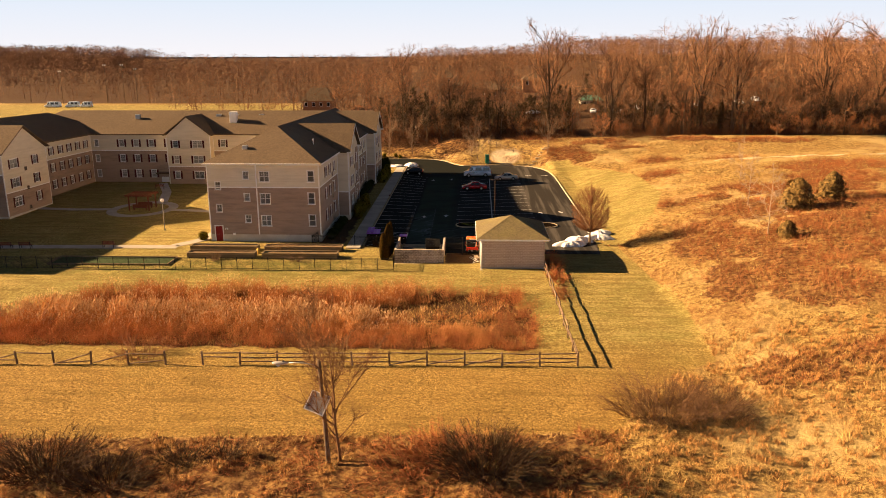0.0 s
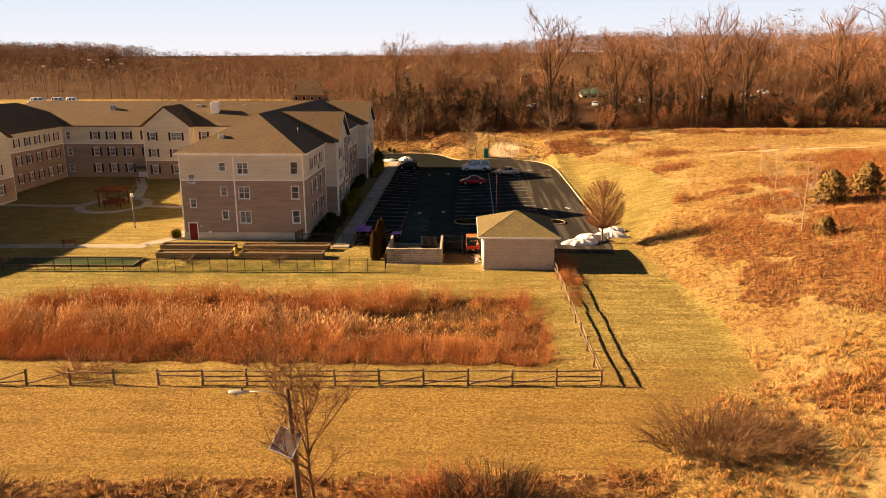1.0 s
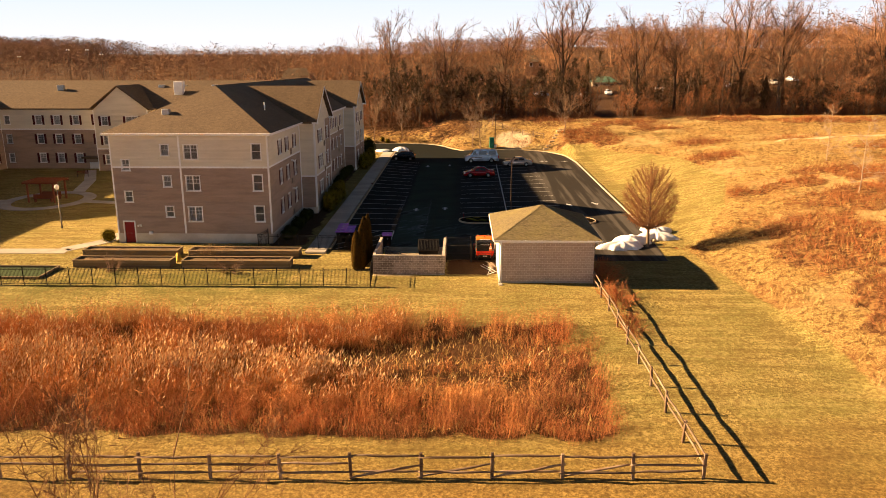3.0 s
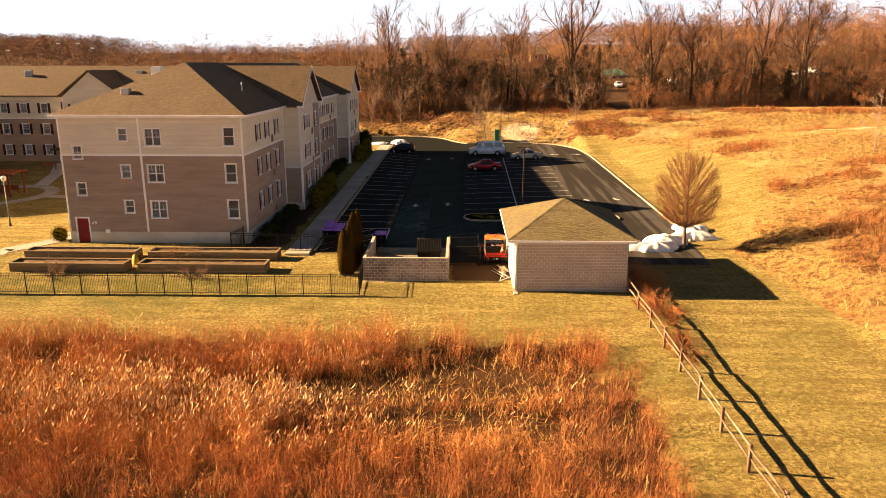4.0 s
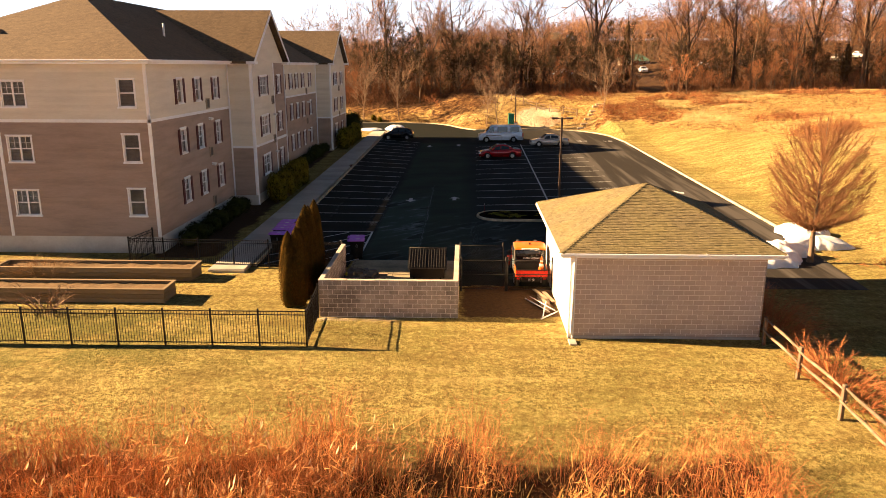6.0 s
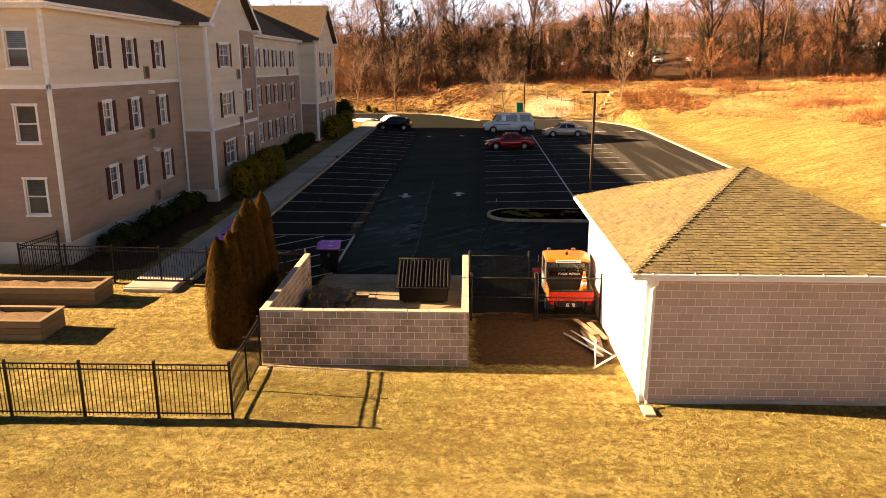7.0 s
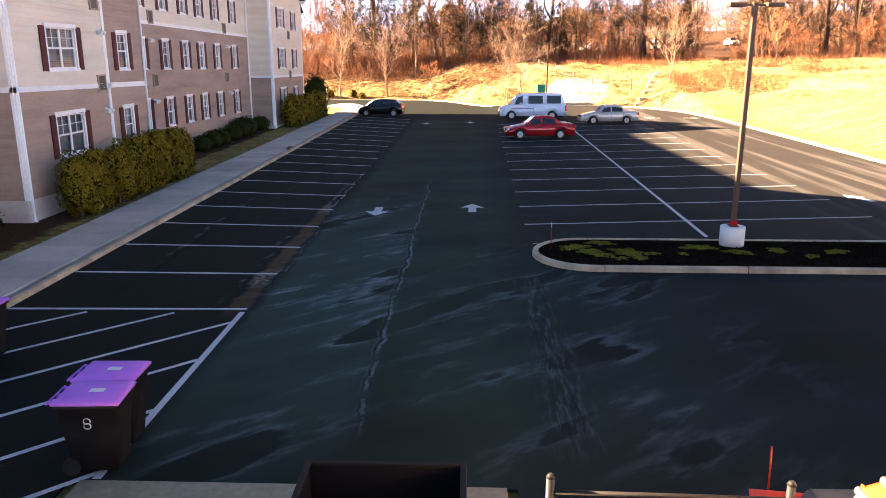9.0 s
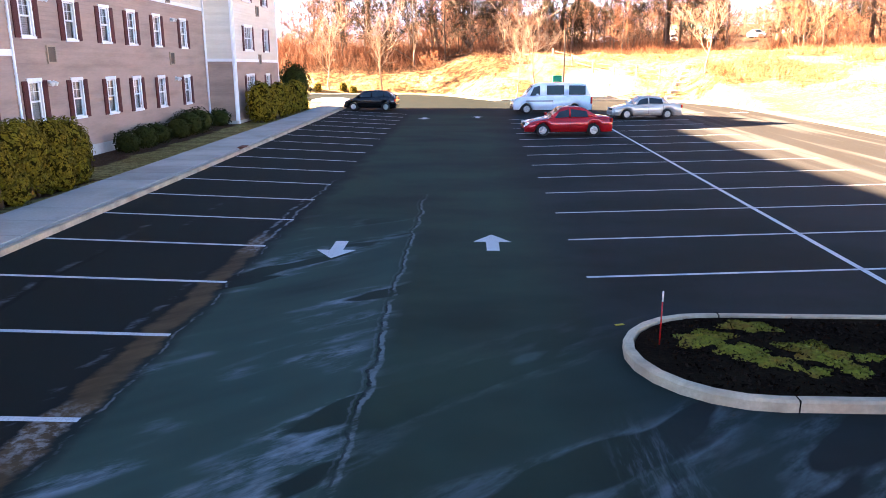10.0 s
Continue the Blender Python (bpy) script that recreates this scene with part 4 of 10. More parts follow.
def window_kit(w, h, kind):
    """Meshes of one window about its lower left corner: frame, sashes, glass, blind, shutters."""
    key = (round(w, 2), round(h, 2), kind)
    if key in _win:
        return _win[key]
    kit = []
    t = 0.075
    bm = boxes((-t, 0, -0.05, 0.1, 0, h), (w, w + t, -0.05, 0.1, 0, h), (-t - 0.03, w + t + 0.03, -0.06, 0.1, h, h + (0.13 if kind in ("shutter", "wide") else 0.07)), (-t - 0.03, w + t + 0.03, -0.08, 0.1, -0.09, 0))
    kit.append(("window_frame", bm, WHITE))
    n = 2 if kind in ("double", "wide") else 1
    bm = bmesh.new()
    for k in range(n):
        a, b = w * k / n, w * (k + 1) / n
        s = 0.05
        for r in ((a, a + s, 0, h), (b - s, b, 0, h), (a + s, b - s, 0, s), (a + s, b - s, h - s, h), (a + s, b - s, h / 2 - 0.03, h / 2 + 0.03)):
            box(bm, r[0], r[1], 0.02, 0.07, r[2], r[3])
        if kind != "plain":
            c = (a + b) / 2
            box(bm, c - 0.012, c + 0.012, 0.035, 0.055, h / 2 + 0.03, h - s)
            if h > 1.3:
                box(bm, a + s, b - s, 0.035, 0.055, h * 0.75 - 0.012, h * 0.75 + 0.012)
    kit.append(("sash", bm, WHITE))
    bm = bmesh.new()
    sheet(bm, [(0.03, 0.05, 0.03), (w - 0.03, 0.05, 0.03), (w - 0.03, 0.05, h - 0.03), (0.03, 0.05, h - 0.03)])
    kit.append(("pane", bm, PANE))
    bm = bmesh.new()
    zs = np.linspace(0.02, h, int(h / 0.07))
    for a, b in zip(zs, zs[1:]):
        sheet(bm, [(0.02, 0.125, a), (w - 0.02, 0.125, a), (w - 0.02, 0.145, b - 0.006), (0.02, 0.145, b - 0.006)])
    kit.append(("blind", bm, BLIND))
    if kind in ("shutter", "wide"):
        for x in (-t - 0.36, w + t + 0.02):
            bm = boxes((x, x + 0.34, -0.055, -0.022, -0.06, h + 0.04))
            for z in np.arange(0.06, h - 0.04, 0.075):
                box(bm, x + 0.05, x + 0.29, -0.068, -0.05, float(z), float(z) + 0.045)
            kit.append(("shutter", bm, BURGUNDY))
    meshes = []
    for name, bm, material in kit:
        me = bpy.data.meshes.new(name)
        bm.to_mesh(me)
        bm.free()
        me.materials.append(material)
        meshes.append((name, me))
    _win[key] = meshes
    return meshes


def put_window(root, p0, turn, u, z, w, h, kind):
    m = pose(p0[0], p0[1], 0, 0, 0, turn) @ Matrix.Translation((u, 0, z))
    base = None
    for name, me in window_kit(w, h, kind):
        if base is None:
            base = part("window", me, None, root, m=m)
            continue
        ob = part(name, me, None)
        ob.parent = base
        if name == "pane":
            ob.visible_shadow = False
    return base


_unit = {}


def put_small(root, p0, turn, u, z, name, maker):
    m = pose(p0[0], p0[1], 0, 0, 0, turn) @ Matrix.Translation((u, 0, z))
    if name not in _unit:
        _unit[name] = maker()
        return part(name, _unit[name][0], _unit[name][1], root, m=m) if not isinstance(_unit[name][0], bpy.types.Mesh) else part(name, _unit[name][0], None, root, m=m)
    return part(name, _unit[name][0], None, root, m=m)


GRILLE = surf("bronze_grille", (0.12, 0.1, 0.075), (0.08, 0.065, 0.05), 30, None, rough=0.6, relief=0.1)
GRILLE_RIM = surf("beige_grille_rim", (0.38, 0.3, 0.215), (0.31, 0.245, 0.175), 20, None, rough=0.6, relief=0.05)
GLOBE = surf("white_plastic", (0.75, 0.74, 0.72), (0.68, 0.67, 0.65), 10, None, rough=0.4, relief=0)


def ac_grille():
    bm = boxes((0.02, 0.6, -0.045, 0.02, 0.02, 0.64))
    for a, b, c, d in ((0, 0.62, 0, 0.06), (0, 0.62, 0.6, 0.66), (0, 0.06, 0.06, 0.6), (0.56, 0.62, 0.06, 0.6)):
        box(bm, a, b, -0.08, 0.02, c, d, mi=1)
    for k in range(8):
        box(bm, 0.04, 0.58, -0.07, -0.045, 0.05 + k * 0.073, 0.085 + k * 0.073)
    me = bpy.data.meshes.new("ac_grille")
    bm.to_mesh(me)
    bm.free()
    me.materials.append(GRILLE)
    me.materials.append(GRILLE_RIM)
    return me, None


def wall_light():
    bm = boxes((-0.1, 0.1, -0.06, 0, -0.1, 0.1), bevel=0.02)
    for x in (-0.12, 0.12):
        tube(bm, [(x * 0.5, -0.05, 0), (x, -0.12, 0.02), (x * 1.2, -0.26, -0.05)], [0.04, 0.07, 0.09], 8)
    me = bpy.data.meshes.new("wall_light")
    bm.to_mesh(me)
    bm.free()
    me.materials.append(GLOBE)
    return me, None


def board(root, name, p0, turn, u0, u1, z0, z1, proud=0.045):
    m = pose(p0[0], p0[1], 0, 0, 0, turn)
    bm = bmesh.new()
    box(bm, u0, u1, -proud, 0.02, z0, z1, m=m)
    return part(name, bm, WHITE, root)


def wall_face(root, p0, turn, length, wins, style, foundation=True, units=(), lights=(), top=EAVE):
    """One face: wins are (u, z, w, h, kind); style two: taupe below, cream above; gable: taupe only at the ground floor; taupe; cream."""
    ops = [(u, u + w, z, z + h) for u, z, w, h, kind in wins]
    split = {"two": BAND, "gable": 4.5, "taupe": None, "cream": None}[style]
    z0 = FND if foundation else 0.0
    if split:
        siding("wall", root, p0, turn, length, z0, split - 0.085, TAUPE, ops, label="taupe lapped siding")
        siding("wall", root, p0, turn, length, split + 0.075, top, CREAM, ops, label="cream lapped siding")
        board(root, "band_board", p0, turn, 0, length, split - 0.09, split + 0.08)
    else:
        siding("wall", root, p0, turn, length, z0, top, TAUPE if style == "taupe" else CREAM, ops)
    if foundation:
        m = pose(p0[0], p0[1], 0, 0, 0, turn)
        x = 0.0
        bm = bmesh.new()
        lows = sorted((o[0], o[1]) for o in ops if o[2] < FND)
        for a, b in lows + [(length, length)]:
            if a > x:
                box(bm, x, a, -0.04, 0.2, -0.3, FND, m=m)
            x = b
        part("foundation", bm, FOUND, root, "pale painted foundation wall")
    for u in (0.0, length - 0.1):
        board(root, "corner_board", p0, turn, u, u + 0.1, z0, top)
    for u, z, w, h, kind in wins:
        if kind != "door":
            put_window(root, p0, turn, u, z, w, h, kind)
    for u, z in units:
        put_small(root, p0, turn, u, z, "ac_grille", ac_grille)
    for u, z in lights:
        put_small(root, p0, turn, u, z, "wall_light", wall_light)


def slab_roof(root, polys, name="roof", thick=0.18, material=None):
    """Roof planes with thickness, from flat polygons in space."""
    bm = bmesh.new()
    for poly in polys:
        hi = [bm.verts.new(p) for p in poly]
        lo = [bm.verts.new((p[0], p[1], p[2] - thick)) for p in poly]
        bm.faces.new(hi)
        bm.faces.new(list(reversed(lo)))
        n = len(poly)
        for i in range(n):
            bm.faces.new((hi[(i + 1) % n], hi[i], lo[i], lo[(i + 1) % n]))
    bmesh.ops.recalc_face_normals(bm, faces=bm.faces)
    return part(name, bm, material or ROOF, root, "brown shingle roof planes")


def gable_wall(root, axis_x, y0, y1, z0, zp, face, material=None, name="gable", thick=0.15):
    """A triangular wall in a plane x = axis_x (or y, with face 'y')."""
    bm = bmesh.new()
    mid = (y0 + y1) / 2
    tri = [(y0, z0), (y1, z0), (mid, zp)]
    for off in (0.0, -thick):
        pass
    if face == "x":
        a = [bm.verts.new((axis_x, y, z)) for y, z in tri]
        b = [bm.verts.new((axis_x - thick, y, z)) for y, z in tri]
    else:
        a = [bm.verts.new((y, axis_x, z)) for y, z in tri]
        b = [bm.verts.new((y, axis_x + thick, z)) for y, z in tri]
    bm.faces.new(a)
    bm.faces.new(list(reversed(b)))
    for i in range(3):
        bm.faces.new((a[i], b[i], b[(i + 1) % 3], a[(i + 1) % 3]))
    bmesh.ops.recalc_face_normals(bm, faces=bm.faces)
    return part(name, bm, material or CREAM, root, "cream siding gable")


BX0, BX1, BY0 = -34.6, -19.7, 97.0
XB = -18.0
B_Y0, B_Y1, B_Y2, C_Y1, D_Y1 = 110.95, 117.35, 120.9, 143.0, 153.4
RIDGE = 14.65


def floors(u, w, kind, hs=(1.4, 1.4, 1.35), zs=(F1, F2, F3)):
    return [(u, z, w, h, kind) for z, h in zip(zs, hs)]


def follow_fall(root, sunk=0.0):
    """The long block steps gently down with its site, northward."""
    for ob in root.children:
        w = world_of(ob).translation
        if abs(w.x) + abs(w.y) < 0.01:
            for v in ob.data.vertices:
                v.co.z -= FALL * (v.co.y - BY0) + sunk
        else:
            ob.matrix_basis = Matrix.Translation((0, 0, -FALL * (w.y - BY0) - sunk)) @ ob.matrix_basis


FALL = 0.0162


def build_east_block():
    root = thing("apartment_building", "three-storey apartment building, cream siding over taupe, brown hipped roof", "building", at=(-27, 97, 0))
    # south end wall
    p = (BX0, BY0)
    wins = floors(-21.22 - BX0, 0.86, "plain", (1.5, 1.5, 1.45)) + floors(-27.6 - BX0, 1.28, "double") + [(-29.76 - BX0, z, 0.72, 1.02, "cross") for z in (2.58, 5.5, 8.46)]
    wins += [(-33.57 - BX0, 4.02, 0.7, 1.02, "cross"), (-33.57 - BX0, 7.04, 0.7, 1.02, "cross"), (-33.95 - BX0, 0.0, 0.96, 2.06, "door")]
    wall_face(root, p, 0, BX1 - BX0, wins, "two", lights=[(-32.4 - BX0, 1.75)])
    board(root, "trim_board", p, 0, -28.12 - BX0, -27.95 - BX0, FND, EAVE, 0.05)
    board(root, "door_frame", p, 0, -34.07 - BX0, -33.95 - BX0, 0, 2.06, 0.06)
    board(root, "door_frame", p, 0, -32.99 - BX0, -32.87 - BX0, 0, 2.06, 0.06)
    board(root, "door_frame", p, 0, -34.07 - BX0, -32.87 - BX0, 2.06, 2.2, 0.06)
    door = part("door", boxes((-33.95, -32.99, BY0 + 0.06, BY0 + 0.11, 0.02, 2.06)), RED_DOOR, root, "dark red entrance door")
    bm = boxes((-33.8, -33.52, BY0 + 0.045, BY0 + 0.065, 1.15, 1.85), (-33.42, -33.14, BY0 + 0.045, BY0 + 0.065, 1.15, 1.85), (-33.8, -33.52, BY0 + 0.045, BY0 + 0.065, 0.25, 0.95), (-33.42, -33.14, BY0 + 0.045, BY0 + 0.065, 0.25, 0.95))
    part("door_panel", bm, RED_DOOR, door)
    tagged(part("utility_box", boxes((-31.6, -31.25, BY0 - 0.14, BY0 - 0.02, 0.85, 1.15), bevel=0.01), WHITE, root), "small white meter box")
    # east wall: section A
    p = (BX1, BY0)
    wins = floors(101.27 - 97, 0.8, "shutter") + floors(104.3 - 97, 0.78, "shutter") + floors(107.75 - 97, 0.78, "shutter")
    wall_face(root, p, 90, B_Y0 - BY0, wins, "two", units=[(106.1 - 97, 1.05), (106.1 - 97, 4.35), (106.1 - 97, 7.5)], lights=[(106.5 - 97, 3.85), (106.5 - 97, 6.85)])
    # return of bay B, its face, and the far return
    wall_face(root, (BX1, B_Y0), 0, XB - BX1, [], "gable")
    wins = floors(113.2 - B_Y0, 1.9, "wide") + floors(118.45 - B_Y0, 0.85, "shutter")
    wall_face(root, (XB, B_Y0), 90, B_Y1 - B_Y0, [w for w in wins if w[0] < 5], "gable", units=[(116.45 - B_Y0, 1.15), (116.45 - B_Y0, 4.25), (116.45 - B_Y0, 7.3)], lights=[(116.9 - B_Y0, 3.55), (116.9 - B_Y0, 6.5)])
    wall_face(root, (XB, B_Y1), 90, B_Y2 - B_Y1, [(w[0] - (B_Y1 - B_Y0), *w[1:]) for w in wins if w[0] > 5], "taupe")
    board(root, "band_board", (XB, B_Y1), 90, 0, B_Y2 - B_Y1, 4.4, 4.6)
    wall_face(root, (XB, B_Y2), 180, XB - BX1, [], "gable")
    # section C
    wins = []
    for y in (124.3, 127.3, 130.2, 132.8, 135.7, 139.25):
        wins += floors(y + 0.05 - B_Y2, 0.74, "shutter")
    wall_face(root, (BX1, B_Y2), 90, C_Y1 - B_Y2, wins, "two", units=[(u - B_Y2, z) for u in (125.75, 137.45) for z in (1.0, 4.2, 7.3)], lights=[(u - B_Y2, z) for u in (125.7, 138.05) for z in (3.5, 6.5)])
    # bay D
    wall_face(root, (BX1, C_Y1), 0, XB - BX1, [], "gable")
    wins = floors(145.3 - C_Y1, 1.6, "wide") + floors(149.9 - C_Y1, 0.85, "shutter")
    wall_face(root, (XB, C_Y1), 90, D_Y1 - C_Y1, wins, "gable", units=[(148.2 - C_Y1, z) for z in (1.15, 4.25, 7.3)])
    # hidden west and north faces
    wall_face(root, (BX0, D_Y1), -90, D_Y1 - BY0, [w for y in (100, 104, 108, 112, 116, 120, 124) for w in floors(D_Y1 - y, 0.9, "shutter")], "two")
    wall_face(root, (XB, D_Y1), 180, XB - BX0, [], "two")
    # solid near-black blocks in place of the unlit rooms
    part("interior", boxes((BX0 + 0.5, BX1 - 0.5, BY0 + 0.5, D_Y1 - 0.5, 0, EAVE)), DARK, root, "solid near-black block standing for the unlit rooms")
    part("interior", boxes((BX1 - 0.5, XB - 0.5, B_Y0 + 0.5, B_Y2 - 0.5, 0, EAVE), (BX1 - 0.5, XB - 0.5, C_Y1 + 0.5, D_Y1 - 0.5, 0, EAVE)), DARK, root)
    # roof
    o, ez, xm = 0.45, EAVE + 0.12, (BX0 + BX1) / 2
    W, E, S, N = BX0 - o, BX1 + o, BY0 - o, D_Y1 + o
    py = 106.2
    slope = (RIDGE - ez) / (E - xm)
    polys = [[(W, S, ez), (E, S, ez), (xm, py, RIDGE)], [(E, S, ez), (E, N, ez), (xm, N, RIDGE), (xm, py, RIDGE)], [(W, N, ez), (W, S, ez), (xm, py, RIDGE), (xm, N, RIDGE)]]
    slab_roof(root, polys)
    bm = boxes((W, E, S - 0.02, S + 0.02, EAVE - 0.12, EAVE + 0.1), (E - 0.02, E + 0.02, S + 0.02, B_Y0, EAVE - 0.12, EAVE + 0.1), (E - 0.02, E + 0.02, B_Y2, C_Y1, EAVE - 0.12, EAVE + 0.1), (W - 0.02, W + 0.02, S + 0.02, N, EAVE - 0.12, EAVE + 0.1))
    part("fascia", bm, WHITE, root)
    part("soffit", boxes((W, E, S, BY0, EAVE - 0.06, EAVE - 0.0), (BX1, E, BY0, B_Y0, EAVE - 0.06, EAVE), (BX1, E, B_Y2, C_Y1, EAVE - 0.06, EAVE), (W, BX0, BY0, N, EAVE - 0.06, EAVE)), WHITE, root)
    part("gutter", boxes((E + 0.02, E + 0.13, S + 0.05, B_Y0, EAVE + 0.0, EAVE + 0.12), (E + 0.02, E + 0.13, B_Y2, C_Y1, EAVE, EAVE + 0.12), (W, E + 0.12, S - 0.13, S - 0.02, EAVE, EAVE + 0.12), bevel=0.02), WHITE, root)
    for x, y in ((BX1 + 0.06, B_Y0 - 0.12), (XB + 0.06, B_Y0 + 0.12), (XB + 0.06, B_Y2 - 0.1), (BX1 + 0.06, C_Y1 - 0.12), (XB + 0.06, C_Y1 + 0.12)):
        bm = bmesh.new()
        tube(bm, [(x, y, EAVE - 0.05), (x, y, 0.25), (x + 0.25, y, 0.12)], 0.045, 6)
        part("downpipe", bm, WHITE, root)
    # cross gables over the bays
    for y0, y1, zp in ((B_Y0, B_Y2, 14.3), (C_Y1, D_Y1, 14.2)):
        ym = (y0 + y1) / 2
        gx = XB + 0.45
        gable_wall(root, XB, y0 - 0.05, y1 + 0.05, EAVE - 0.02, zp - 0.25, "x")
        back = xm + 0.2
        slab_roof(root, [[(gx, y0 - 0.5, ez), (gx, ym, zp + 0.05), (back, ym, zp + 0.05), (back, y0 - 0.5, ez)], [(gx, ym, zp + 0.05), (gx, y1 + 0.5, ez), (back, y1 + 0.5, ez), (back, ym, zp + 0.05)]])
        bm = bmesh.new()
        for a, b in (((y0 - 0.5, ez), (ym, zp + 0.05)), ((y1 + 0.5, ez), (ym, zp + 0.05))):
            v = [bm.verts.new((gx + dx, p[0], p[1] + dz)) for dx in (0.0, 0.04) for p, dz in ((a, -0.02), (b, -0.02), (b, -0.3), (a, -0.3))]
            bm.faces.new(v[:4])
            bm.faces.new(v[4:][::-1])
            for i in range(4):
                bm.faces.new((v[i], v[4 + i], v[4 + (i + 1) % 4], v[(i + 1) % 4]))
        bmesh.ops.recalc_face_normals(bm, faces=bm.faces)
        part("bargeboard", bm, WHITE, root)
        # small lower gable over the outer part of the bay
        for ya, yb in ((y0 - 0.55, y0 + 0.5), (y1 - 0.5, y1 + 0.55)):
            part("eave_return", boxes((XB - 0.1, gx, ya, yb, EAVE - 0.1, EAVE + 0.1)), WHITE, root)
    # roof vents
    tagged(part("roof_vent", boxes((-30.55, -29.85, 100.0, 100.6, 11.9, 12.55), bevel=0.04), METAL, root), "galvanised box vent on the roof")
    for x, y, z in ((-22.2, 106.5, 12.35), (-23.5, 128, 12.6)):
        bm = bmesh.new()
        tube(bm, [(x, y, z - 0.3), (x, y, z + 0.55)], 0.07, 8)
        part("vent_pipe", bm, WHITE, root)
    follow_fall(root)
    return root


METAL = surf("galvanised_metal", (0.45, 0.46, 0.46), (0.36, 0.37, 0.38), 20, None, rough=0.45, metal=0.7, relief=0.05)
build_east_block()


def ridge_block(root, x0, x1, y0, y1, along, hip=(True, True)):
    """A hipped roof over a rectangle."""
    o, ez = 0.45, EAVE + 0.12
    a0, a1, b0, b1 = x0 - o, x1 + o, y0 - o, y1 + o
    if along == "x":
        ym, h = (b0 + b1) / 2, (b1 - b0) / 2
        p, q = (a0 + (h if hip[0] else 0), ym, RIDGE), (a1 - (h if hip[1] else 0), ym, RIDGE)
        polys = [[(a0, b0, ez), (a1, b0, ez), q, p], [(a1, b1, ez), (a0, b1, ez), p, q], [(a1, b0, ez), (a1, b1, ez), q], [(a0, b1, ez), (a0, b0, ez), p]]
    else:
        xm, h = (a0 + a1) / 2, (a1 - a0) / 2
        p, q = (xm, b0 + (h if hip[0] else 0), RIDGE), (xm, b1 - (h if hip[1] else 0), RIDGE)
        polys = [[(a0, b0, ez), p, q, (a0, b1, ez)], [(a1, b1, ez), q, p, (a1, b0, ez)], [(a0, b0, ez), (a1, b0, ez), p], [(a1, b1, ez), (a0, b1, ez), q]]
    slab_roof(root, polys)


